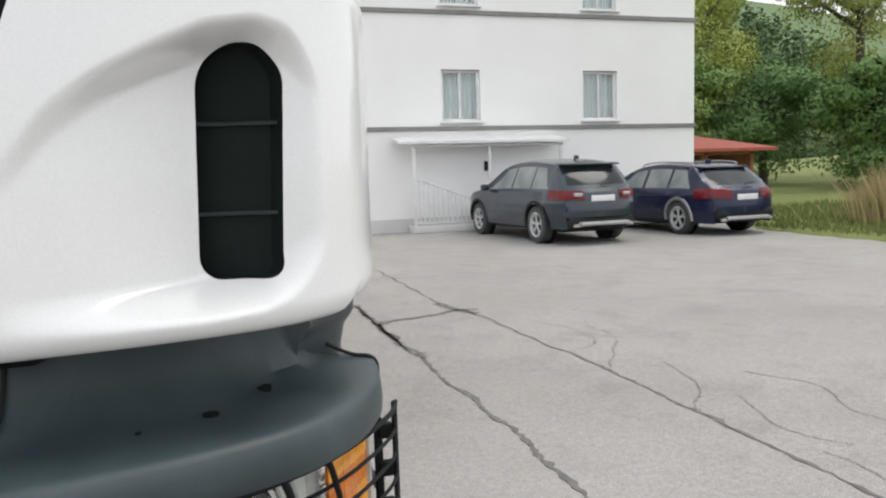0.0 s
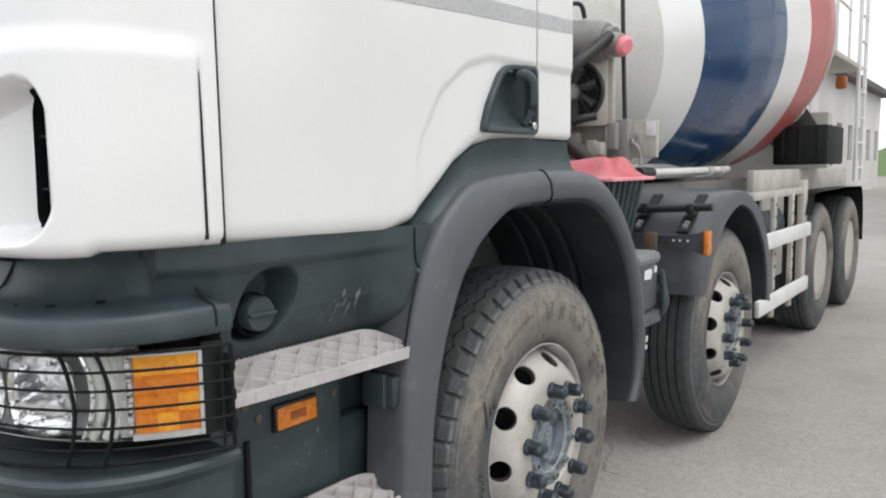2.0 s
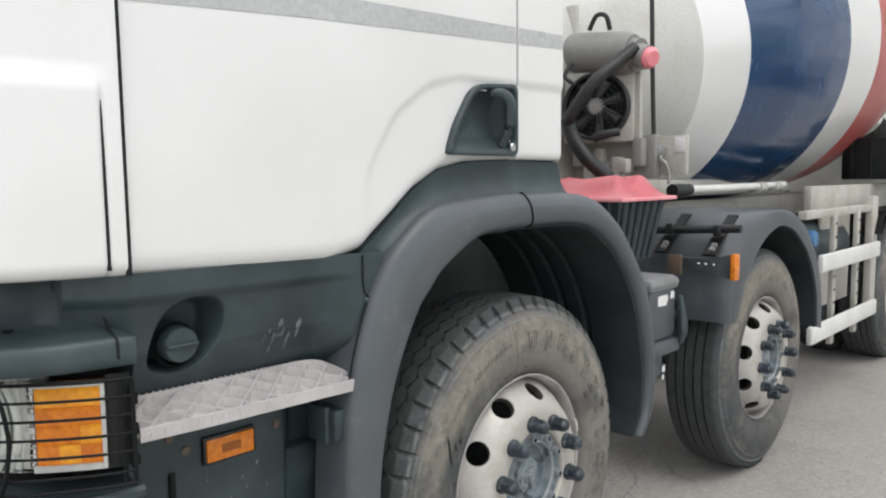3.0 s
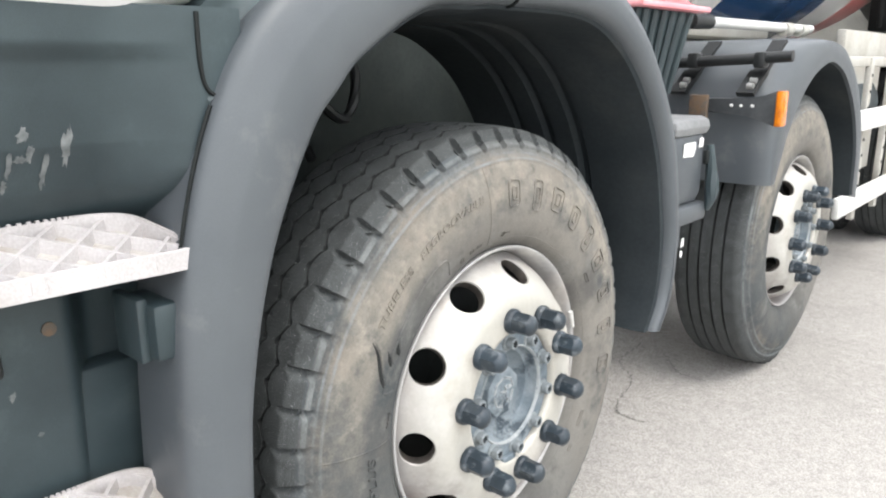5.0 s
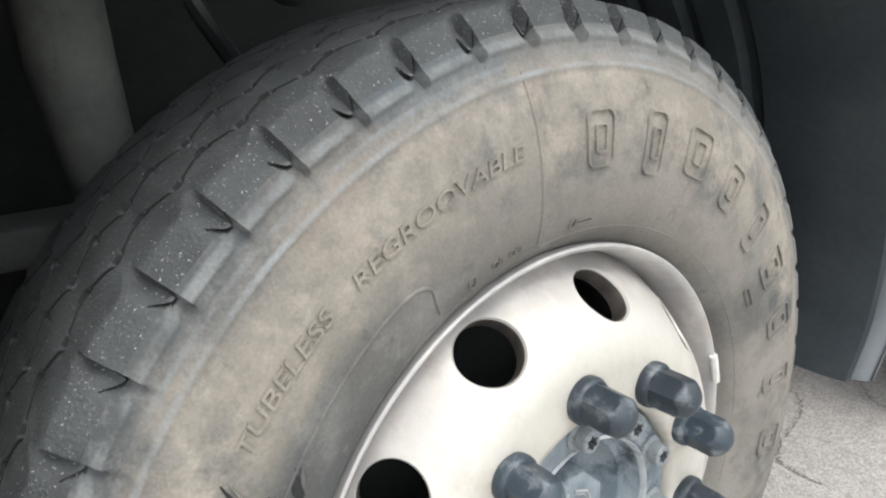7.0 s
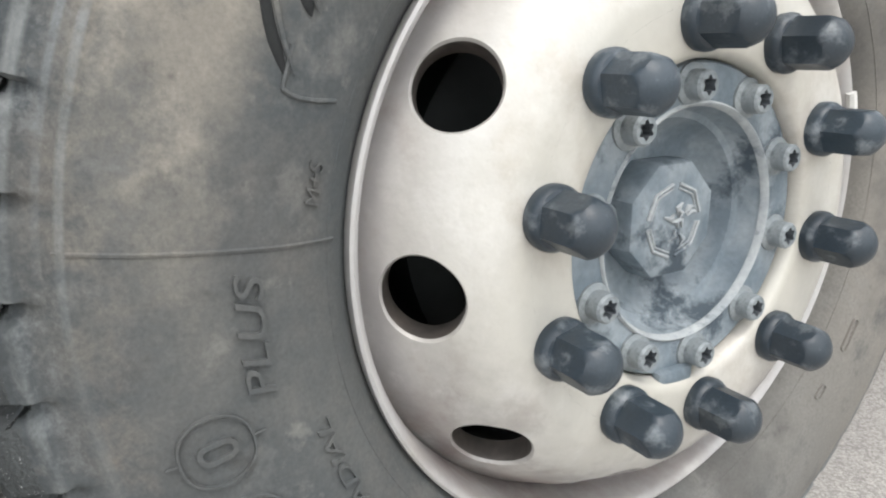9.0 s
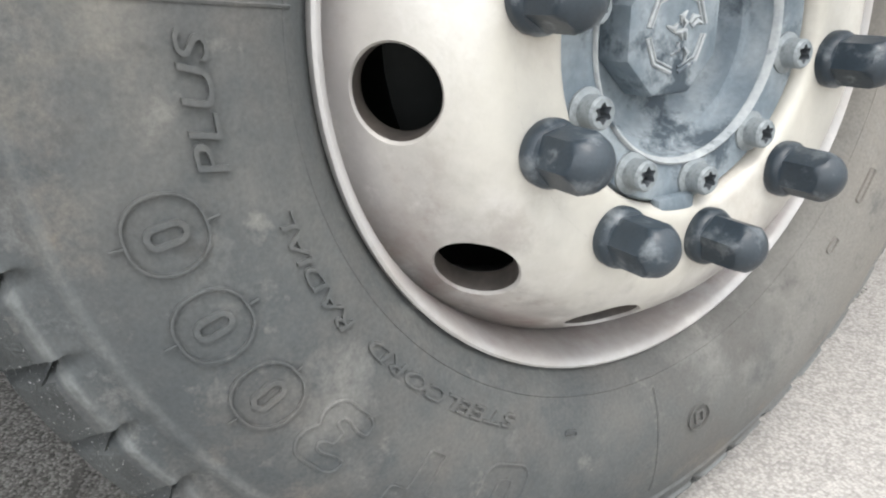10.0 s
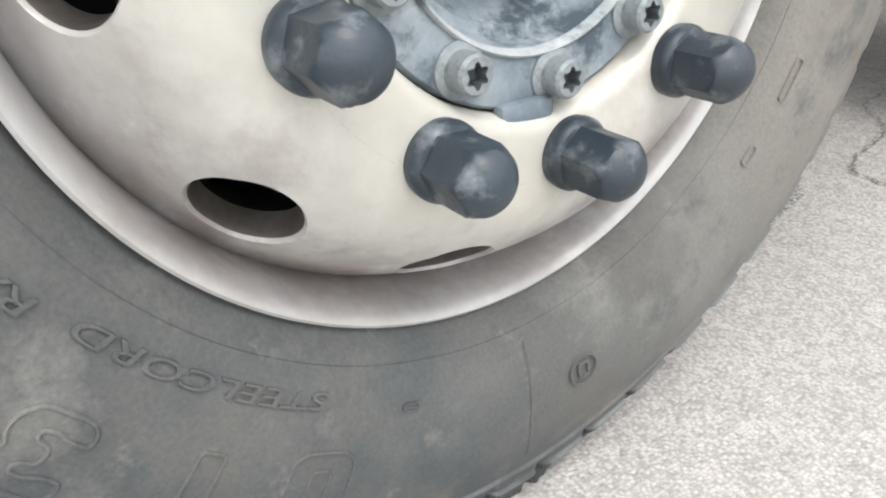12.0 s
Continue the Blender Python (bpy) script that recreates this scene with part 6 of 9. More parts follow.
def side_panel():
    bm = bmesh.new()
    rows = []
    ys = list(np.linspace(-1.225, -1.128, 12)) + list(np.arange(-1.12, -0.92, 0.0028)) + list(np.linspace(-0.92, -0.552, 46))
    zs = list(np.linspace(0.42, 1.0, 60)) + list(np.arange(1.003, 1.256, 0.0028)) + [1.256]
    for y in ys:
        col = []
        for z in zs:
            x = panel_x(z)
            # sunk filler recess: a rounded, upright egg leaning back
            u = (y + 1.018 - 0.02 * (z - 1.12) / 0.08) / 0.073
            v = (z - 1.122) / 0.078
            e = (abs(u) ** 2.6 + abs(v) ** 2.6) ** (1 / 2.6)
            x -= 0.085 * (1 - smooth01(0.74, 1.0, e))
            # the front edge turns in behind the bumper top
            x -= (0.075 if z > 1.1 else 0.16) * smooth01(1.118, 1.235 if z > 1.1 else 1.14, -y)
            # raised border under the door
            x += 0.012 * smooth01(1.19, 1.215, z)
            f = smooth01(-0.72, -0.61, y) * smooth01(0.97, 1.07, z)
            x = x * (1 - f) - 0.022 * f
            x -= 0.035 * smooth01(-0.64, -0.6, y) * (1 - smooth01(0.95, 1.0, z))
            x -= 0.045 * smooth01(-0.765, -0.72, y) * (1 - smooth01(0.93, 0.965, z))
            col.append((x, y, z))
        rows.append(col)
    grid(bm, [[(c[0] - 0.05, c[1], c[2]) for c in rows[0]]] + rows + [[(c[0] - 0.05, c[1], c[2]) for c in rows[-1]]])
    panel = part("side_panel", bm, M_PLASTIC, TRUCK, "dark grey side panel below the door with scuff marks")
    bm = bmesh.new()
    lathe(bm, [(-0.13, 0.036), (-0.082, 0.036), (-0.076, 0.033), (-0.074, 0.0)], 36, (0, -1.026, 1.104))
    box(bm, (-0.072, -1.026, 1.104), (0.012, 0.066, 0.008), 0.003)
    cap = part("filler_cap", bm, M_PLASTIC, panel, "round dark grey filler cap with a grip rib")
    part("cap_gap", lathe(bmesh.new(), [(-0.1115, 0.036), (-0.1, 0.0425), (-0.11, 0.046)], 36, (0, -1.024, 1.1), caps=False), M_DARK, panel, "dark gap round the filler cap")
    # pale scuffs, thin smears of chalky plastic
    rnd = random.Random(12)
    spots = [(-0.803, 1.115, 0.008, 0.008), (-0.797, 1.094, 0.006, 0.009), (-0.806, 1.088, 0.009, 0.004), (-0.818, 1.081, 0.0035, 0.014), (-0.823, 1.058, 0.004, 0.008), (-0.781, 1.072, 0.005, 0.018), (-0.84, 1.085, 0.0018, 0.01), (-0.757, 1.1, 0.007, 0.02), (-0.83, 1.1, 0.004, 0.006), (-0.872, 0.772, 0.004, 0.004), (-0.862, 0.748, 0.003, 0.005), (-0.835, 0.796, 0.005, 0.006), (-0.9, 0.735, 0.003, 0.003), (-0.81, 0.735, 0.004, 0.003), (-0.955, 0.79, 0.003, 0.003)]
    for y, z, w, h in spots:
        bm = bmesh.new()
        m = 22
        pl = [(y + w * rnd.uniform(0.35, 1.1) * math.cos(6.283 * i / m) + 0.3 * h * math.sin(6.283 * i / m) * 0.4, z + 1.35 * h * rnd.uniform(0.5, 1.1) * math.sin(6.283 * i / m)) for i in range(m)]
        bm.faces.new([bm.verts.new((panel_x(q) + 0.0014, p, q)) for p, q in pl])
        part("scuff", bm, M_SCUFF, panel, "pale scuff mark", smooth=0)
    # seams and fixings
    for y, z in ((-0.785, 0.871), (-1.036, 0.903), (-1.001, 0.868)):
        bm = bmesh.new()
        lathe(bm, [(panel_x(z) - 0.01, 0.009), (panel_x(z) + 0.003, 0.009), (panel_x(z) + 0.004, 0.0)], 14, (0, y, z))
        part("fixing_bolt", bm, M_RUSTBOLT, panel, "small dull rusty bolt head")
    # upright black slot at the lower front edge of the panel
    bm = bmesh.new()
    tube(bm, [(-0.1335, -1.033, z) for z in (0.828, 0.78, 0.7, 0.6, 0.5)], 0.007, 8)
    part("panel_slot", bm, M_DARK, panel, "black upright slot")
    # orange side marker
    bm = bmesh.new()
    box(bm, (-0.131, -0.905, 0.856), (0.016, 0.124, 0.061), 0.005)
    mk = part("side_marker", bm, M_BLACKMETAL, TRUCK, "orange side marker lamp in a black frame")
    bm = bmesh.new()
    box(bm, (-0.125, -0.905, 0.856), (0.012, 0.112, 0.05), 0.004)
    part("lens", bm, M_ORANGE, mk, "orange lens")
    part("reflector_patch", B((-0.1185, -0.905, 0.856), (0.003, 0.045, 0.018), 0.001), M_ORANGEDARK, mk, "darker orange reflector patch")
    # hinge bracket behind the step
    bm = bmesh.new()
    box(bm, (-0.066, -0.662, 0.866), (0.09, 0.082, 0.075), 0.008)
    box(bm, (-0.075, -0.707, 0.868), (0.07, 0.016, 0.085), 0.005)
    part("hinge_bracket", bm, M_PLASTIC, TRUCK, "dark grey hinge bracket")
    # recessed lower entry
    part("step_well", B((-0.2, -0.9, 0.62), (0.1, 0.5, 0.36), 0.02), M_PLASTIC, TRUCK)


M_RUSTBOLT = material("dull_rusty_steel", (0.1, 0.085, 0.07), (0.16, 0.1, 0.06), rough=0.7, scale=60, bump=0.2)
M_SCUFF = material("chalky_scuff", (0.2, 0.215, 0.215), (0.1, 0.11, 0.115), rough=0.8, scale=60, bump=0.2)
M_ORANGEDARK = material("dark_orange_lens", (0.36, 0.1, 0.01), rough=0.3, scale=40, bump=0.1)


def entry_step(z, y0, y1, x_out):
    """A cast aluminium step: rim all round with fine teeth at the back, pale floor, diamond grating between."""
    tilt = lambda x: z + (x_out - x) * 0.33
    plan = spline([(x_out - 0.014, y0, 0), (x_out - 0.008, y0 + 0.15, 0), (x_out - 0.003, y1 - 0.12, 0), (x_out, y1 - 0.02, 0), (x_out - 0.006, y1 - 0.003, 0), (x_out - 0.03, y1 - 0.006, 0), (x_out - 0.06, y1 - 0.017, 0), (x_out - 0.09, y1 - 0.032, 0), (x_out - 0.106, y1 - 0.06, 0), (x_out - 0.112, y1 - 0.12, 0), (x_out - 0.114, y0 + 0.2, 0), (x_out - 0.115, y0, 0)], 110)
    mid = Vector((x_out - 0.07, (y0 + y1) / 2, 0))
    bm = bmesh.new()
    rows = []
    for i, p in enumerate(plan):
        d = (plan[min(i + 1, 110)] - plan[max(i - 1, 0)]).normalized()
        nrm = Vector((-d.y, d.x, 0))
        zt = tilt(p.x)
        w = 0.006
        q = p + nrm * w
        rows.append([(p.x, p.y, zt - 0.026), (p.x, p.y, zt - 0.001), (p.x + nrm.x * 0.001, p.y + nrm.y * 0.001, zt), (q.x, q.y, zt), (q.x, q.y, zt - 0.026)])
    vs = grid(bm, rows, close_v=True)
    bm.faces.new(vs[0])
    bm.faces.new(vs[-1][::-1])
    step = part("entry_step", bm, M_STEP, TRUCK, "dusty cast aluminium cab step with diamond grating")
    # floor under the grating
    bm = bmesh.new()
    lo = [bm.verts.new((p.x, p.y, tilt(p.x) - 0.018)) for p in plan]
    hi = [bm.verts.new((p.x, p.y, tilt(p.x) - 0.024)) for p in plan]
    bm.faces.new(lo)
    bm.faces.new(hi[::-1])
    part("floor_plate", bm, M_STEPDUST, step, "dusty floor below the grating", smooth=0)
    poly = [(p.x, p.y) for p in plan]
    for sgn in (1, -1):
        for k in range(-8, 16):
            pts = []
            for t in np.linspace(0.0, 0.15, 61):
                x = x_out - t
                y = y0 + 0.062 * k + sgn * t * 1.1
                if within(x, y, poly):
                    pts.append((x, y, tilt(x) - 0.003))
            if len(pts) < 5:
                continue
            bm = bmesh.new()
            p, q = Vector(pts[0]), Vector(pts[-1])
            d = (q - p).normalized()
            nn = Vector((-d.y, d.x, 0)).normalized() * 0.0028
            up = Vector((0, 0, 0.016))
            v = [bm.verts.new(r) for r in (p - nn * 1.5 - up, p + nn * 1.5 - up, q + nn * 1.5 - up, q - nn * 1.5 - up, p - nn, p + nn, q + nn, q - nn)]
            for f in ((0, 1, 2, 3), (4, 7, 6, 5), (0, 4, 5, 1), (1, 5, 6, 2), (2, 6, 7, 3), (3, 7, 4, 0)):
                bm.faces.new([v[i] for i in f])
            part("grating_bar", bm, M_STEP, step, smooth=0)
    # fine teeth along the back and tip
    bm = bmesh.new()
    m = 100
    for i in range(m):
        u = 44 + 65.9 * i / m
        k = int(u)
        p = plan[k].lerp(plan[k + 1], u - k)
        d = (plan[k + 1] - plan[k]).normalized()
        nrm = Vector((-d.y, d.x, 0)) * 0.003
        box(bm, (p.x + nrm.x, p.y + nrm.y, tilt(p.x) + 0.001), (0.0042, 0.0042, 0.0035), 0.0, Matrix.Rotation(math.atan2(d.y, d.x), 3, "Z"))
    part("toothed_rim", bm, M_STEP, step, smooth=0)


M_STEPDUST = material("pale_dust_and_scratches", (0.5, 0.475, 0.45), (0.33, 0.31, 0.29), rough=0.75, scale=22, fine=260, bump=0.2, dirt=(0.3, 0.26, 0.22), dirt_at=(0.5, 0.75), dirt_scale=16)
side_panel()
entry_step(0.972, -1.139, -0.648, -0.004)
entry_step(0.616, -1.1, -0.66, -0.012)

FEN_OUT = [(-0.702, 0.3), (-0.69, 0.7), (-0.678, 0.86), (-0.655, 0.99), (-0.612, 1.12), (-0.545, 1.235), (-0.44, 1.325), (-0.34, 1.362), (-0.14, 1.378), (-0.06, 1.38), (0.255, 1.368), (0.42, 1.3), (0.545, 1.182), (0.655, 1.012), (0.706, 0.79), (0.69, 0.6), (0.625, 0.505)]
FEN_IN = [(-0.608, 0.3), (-0.6, 0.64), (-0.584, 0.79), (-0.54, 0.955), (-0.47, 1.098), (-0.423, 1.152), (-0.37, 1.202), (-0.24, 1.271), (-0.12, 1.284), (-0.038, 1.288), (0.23, 1.281), (0.385, 1.222), (0.505, 1.118), (0.604, 0.958), (0.656, 0.745), (0.648, 0.595), (0.602, 0.503)]


def arch_inside():
    """Suspension parts that show in the dark over the front wheel."""
    part("shock_absorber", tube(bmesh.new(), [(-0.42, -0.3, 0.75), (-0.44, -0.33, 1.02), (-0.45, -0.34, 1.3)], [0.03, 0.045, 0.045], 14), M_ARCHMETAL, TRUCK, "dusty shock absorber")
    bm = bmesh.new()
    prism(bm, [(-0.5, 1.3), (-0.42, 1.3), (-0.44, 1.02), (-0.47, 0.98), (-0.5, 1.0)], "x", -0.44, -0.42, 0.004)
    br = part("frame_bracket", bm, M_ARCHMETAL, TRUCK, "dusty steel frame bracket")
    part("bracket_bolt", lathe(bmesh.new(), [(-0.03, 0.013), (0.0, 0.013), (0.004, 0.0)], 12, (-0.412, -0.466, 1.02)), M_ARCHMETAL, br)
    bm = bmesh.new()
    box(bm, (-0.4, -0.56, 0.86), (0.03, 0.2, 0.05), 0.008, Matrix.Rotation(radians(8), 3, "X"))
    link = part("track_link", bm, M_ARCHMETAL, TRUCK, "dusty steel link")
    part("link_bolt", lathe(bmesh.new(), [(-0.02, 0.014), (0.012, 0.014), (0.015, 0.0)], 12, (-0.39, -0.62, 0.862)), M_ARCHMETAL, link)
    part("leaf_spring", B((-0.52, 0.0, 0.82), (0.09, 1.5, 0.05), 0.01), M_ARCHMETAL, TRUCK)
    for k, pts in enumerate(([(-0.4, -0.18, 1.25), (-0.36, -0.17, 1.13), (-0.36, -0.1, 1.08), (-0.37, -0.06, 1.16), (-0.4, -0.07, 1.27)], [(-0.43, -0.24, 1.28), (-0.38, -0.22, 1.1), (-0.4, -0.16, 1.0)])):
        part("brake_hose", tube(bmesh.new(), spline(pts, 16), 0.011, 8), M_BLACKMETAL, TRUCK, "black brake hose")


M_INNER = material("dark_arch_backing", (0.02, 0.025, 0.024), (0.034, 0.041, 0.038), rough=0.8, scale=6, bump=0.2, spec=0.2)
M_ARCHMETAL = material("dusty_dark_metal", (0.075, 0.08, 0.078), (0.12, 0.124, 0.115), rough=0.75, scale=12, bump=0.3, dirt=(0.13, 0.125, 0.11), dirt_at=(0.55, 0.85))


def fender():
    n = 150
    O = spline([(0, y, z) for y, z in FEN_OUT], n)
    I = spline([(0, y, z) for y, z in FEN_IN], n)
    joint = min(range(n + 1), key=lambda i: abs(O[i].y + 0.052) + (10 if O[i].z < 1.3 else 0))

    def rows(a, b):
        out = []
        for i in range(a, b + 1):
            o, q = O[i], I[i]
            d = (o - q)
            w = d.length
            d = d / w
            sec = [(-0.03, -0.002), (-0.008, -0.003), (0.004, 0.0), (0.014, 0.006), (0.019, 0.016), (0.021, w * 0.3), (0.021, w * 0.57), (0.0195, w * 0.61), (0.015, w * 0.74), (0.006, w * 0.89), (-0.002, w * 0.97), (-0.012, w), (-0.03, w + 0.001), (-0.12, w + 0.002)]
            out.append([(x, (q + d * k).y, (q + d * k).z) for x, k in sec])
        return out
    bm = bmesh.new()
    vs = grid(bm, rows(0, joint))
    bm.faces.new(vs[0])
    bm.faces.new(vs[-1][::-1])
    f1 = part("front_fender", bm, M_FENDER, TRUCK, "weathered grey plastic front wheel arch, front half")
    bm = bmesh.new()
    vs = grid(bm, [[(x - 0.0015, y + 0.0085, z) for x, y, z in r] for r in rows(joint, n)])
    bm.faces.new(vs[0])
    bm.faces.new(vs[-1][::-1])
    part("fender_extension", bm, M_FENDER, TRUCK, "weathered grey plastic front wheel arch, rear half")
    sec = rows(joint, joint)[0]
    part("joint_gap", tube(bmesh.new(), [(p[0] - 0.0015, p[1] + 0.0045, p[2]) for p in sec[1:12]], 0.0048, 8), M_GRILLE, TRUCK, "dark gap between the arch halves")
    # liner inside the arch, with ribs
    bm = bmesh.new()
    rr = []
    for i in range(n + 1):
        q, d = I[i], (O[i] - I[i]).normalized()
        e = smooth01(0.05, 0.25, q.y)
        rr.append([(x, (q + d * k).y, (q + d * k).z) for x, k in ((-0.006, 0.004), (-0.009, -0.009), (-0.04, -0.014), (-0.2, -0.014), (-0.21, -0.014 + 0.014 * e), (-0.225, -0.014 + 0.014 * e), (-0.235, -0.014), (-0.29, -0.014), (-0.3, -0.014 + 0.014 * e), (-0.315, -0.014 + 0.014 * e), (-0.325, -0.014), (-0.38, -0.014), (-0.39, -0.014 + 0.014 * e), (-0.405, -0.014 + 0.014 * e), (-0.415, -0.014), (-0.56, -0.014))])
    grid(bm, rr)
    part("arch_liner", bm, M_LINER, TRUCK, "black dusty wheel arch liner")
    # dark wall added across the arch so that its depth stays dark
    part("inner_arch_wall", B((-0.72, -0.02, 0.79), (0.04, 1.5, 1.16), 0.01), M_INNER, TRUCK)
    arch_inside()
    # dark wing plate between arch and door
    bm = bmesh.new()
    low = spline([(0, y, z) for y, z in ((-0.606, 1.15), (-0.55, 1.2), (-0.51, 1.268), (-0.44, 1.32), (-0.34, 1.358), (-0.1, 1.376), (0.215, 1.366))], 60)
    top = spline([(0, y, z) for y, z in ((-0.61, 1.21), (-0.598, 1.255), (-0.55, 1.29), (-0.49, 1.345), (-0.42, 1.402), (-0.3, 1.456), (-0.1, 1.474), (0.185, 1.47))], 60)
    rows2 = []
    for a, b in zip(low, top):
        rows2.append([(x, a.y + (b.y - a.y) * t, a.z + (b.z - a.z) * t) for t, x in ((-0.1, -0.018), (0.05, -0.026), (0.2, -0.038), (0.45, -0.046), (0.75, -0.046), (0.97, -0.045), (1.06, -0.07))])
    grid(bm, rows2)
    part("wing_plate", bm, M_PLASTIC, TRUCK, "dark grey plate between wheel arch and door")
    bm = bmesh.new()
    tube(bm, spline([(-0.021, -0.612, 1.25), (-0.021, -0.612, 1.192), (-0.021, -0.605, 1.16), (-0.018, -0.585, 1.146)], 14), 0.003, 6)
    tube(bm, [(-0.016, p.y - 0.003, p.z + 0.001) for p in O if 0.95 < p.z < 1.15 and p.y < 0], 0.0026, 6)
    part("panel_seam", bm, M_DARK, TRUCK, "thin dark seam")


fender()


# ---- between the axles ----
def air_filter():
    """A lumpy faded lid on a ribbed housing that narrows downwards."""
    x0, x1, y0, y1 = -0.66, -0.125, 0.7, 1.12
    bm = bmesh.new()
    rows = []
    for i in range(33):
        u = i / 32
        row = []
        for k in range(33):
            v = k / 32
            eu, ev = min(u, 1 - u), min(v, 1 - v)
            rise = smooth01(0.01, 0.15, eu) * smooth01(0.01, 0.2, ev)
            lump = 0.76 + 0.24 * math.cos(v * 2 * math.pi * 2.5 + 0.6 + 2 * u) * (0.6 + 0.4 * math.cos(u * 7))
            row.append((x0 + (x1 - x0) * u, y0 + (y1 - y0) * v, 1.347 + 0.085 * rise * lump))
        rows.append(row)
    grid(bm, rows)
    bmesh.ops.solidify(bm, geom=list(bm.faces), thickness=0.01)
    lid = part("air_filter", bm, M_LID, TRUCK, "faded pinkish red lumpy lid on a dark ribbed housing", smooth=60)
    bm = bmesh.new()
    box(bm, ((x0 + x1) / 2, (y0 + y1) / 2, 1.339), (x1 - x0 + 0.012, y1 - y0 + 0.012, 0.016), 0.006)
    part("lid_rim", bm, M_LID, lid)

    def frustum(bm, xa, xb, ya, yb, t=0.045):
        v = []
        for z, s in ((1.33, 0.0), (1.1, t)):
            v.append([bm.verts.new(p) for p in ((xa + s, ya + s, z), (xb - s, ya + s, z), (xb - s, yb - s, z), (xa + s, yb - s, z))])
        for k in range(4):
            bm.faces.new((v[0][k], v[0][(k + 1) % 4], v[1][(k + 1) % 4], v[1][k]))
        bm.faces.new(v[1])
        bm.faces.new(v[0][::-1])
    bm = bmesh.new()
    frustum(bm, x0 + 0.03, x1 - 0.03, y0 + 0.03, y1 - 0.03)
    part("filter_housing", bm, M_PLASTIC, lid, "dark grey ribbed housing", smooth=0)
    for k in range(6):
        y = y0 + 0.07 + 0.056 * k
        bm = bmesh.new()
        tube(bm, [(x1 - 0.028, y, 1.33), (x1 - 0.07, 0.91 + (y - 0.91) * 0.8, 1.1)], 0.012, 8)
        part("housing_rib", bm, M_PLASTIC, lid)
    for k in range(8):
        x = x0 + 0.07 + 0.056 * k
        bm = bmesh.new()
        tube(bm, [(x, y0 + 0.028, 1.33), (-0.39 + (x + 0.39) * 0.8, y0 + 0.07, 1.1)], 0.012, 8)
        part("housing_rib", bm, M_PLASTIC, lid)


def tool_box():
    """Stacked moulded boxes behind the wheel arch with torn labels and a strap latch."""
    bm = bmesh.new()
    box(bm, (-0.2, 0.88, 0.9), (0.32, 0.22, 0.22), 0.04)
    body = part("battery_box", bm, M_FENDER, TRUCK, "grey moulded box behind the wheel arch")
    part("box_lid", B((-0.2, 0.885, 1.014), (0.33, 0.235, 0.055), 0.026), M_BOXLID, body, "paler dusty box lid")
    part("ledge", B((-0.185, 0.885, 0.768), (0.31, 0.22, 0.055), 0.014), M_FENDER, body)
    bm = bmesh.new()
    box(bm, (-0.2, 0.895, 0.69), (0.24, 0.16, 0.15), 0.045)
    part("lower_tank", bm, M_FENDER, body, "rounded grey lower tank")
    bm = bmesh.new()
    tube(bm, spline([(-0.032, 0.985, 0.96), (-0.025, 0.99, 0.88), (-0.018, 0.985, 0.82), (-0.028, 0.98, 0.77)], 10), [0.01, 0.012, 0.014, 0.016, 0.018, 0.02, 0.02, 0.018, 0.016, 0.012, 0.008], 8)
    part("latch", bm, M_PLASTIC, body, "rubber strap latch")
    part("latch_eye", B((-0.036, 0.97, 0.925), (0.014, 0.02, 0.04), 0.004), M_DARK, body)
    rnd = random.Random(4)
    for y, z, w, h in ((0.85, 0.955, 0.085, 0.05), (0.93, 0.97, 0.03, 0.03), (0.945, 0.67, 0.02, 0.03), (0.94, 0.635, 0.016, 0.022)):
        bm = bmesh.new()
        m = 12
        x = -0.0375 if z > 0.8 else -0.077
        lo = [bm.verts.new((x, y + w / 2 * f * rnd.uniform(0.7, 1.1), z + h / 2 * g * rnd.uniform(0.7, 1.1))) for f, g in ((-1, -1), (0, -1), (1, -1), (1, 0), (1, 1), (0, 1), (-1, 1), (-1, 0))]
        f = bm.faces.new(lo)
        r = bmesh.ops.extrude_face_region(bm, geom=[f])
        bmesh.ops.translate(bm, vec=(0.0012, 0, 0), verts=[v for v in r["geom"] if isinstance(v, bmesh.types.BMVert)])
        part("paper_label", bm, M_FRAMEWHITE, body, "torn white label", smooth=0)


M_BOXLID = material("pale_dusty_plastic", (0.24, 0.245, 0.25), (0.18, 0.185, 0.19), rough=0.6, scale=12, bump=0.1)
M2Y = 1.896


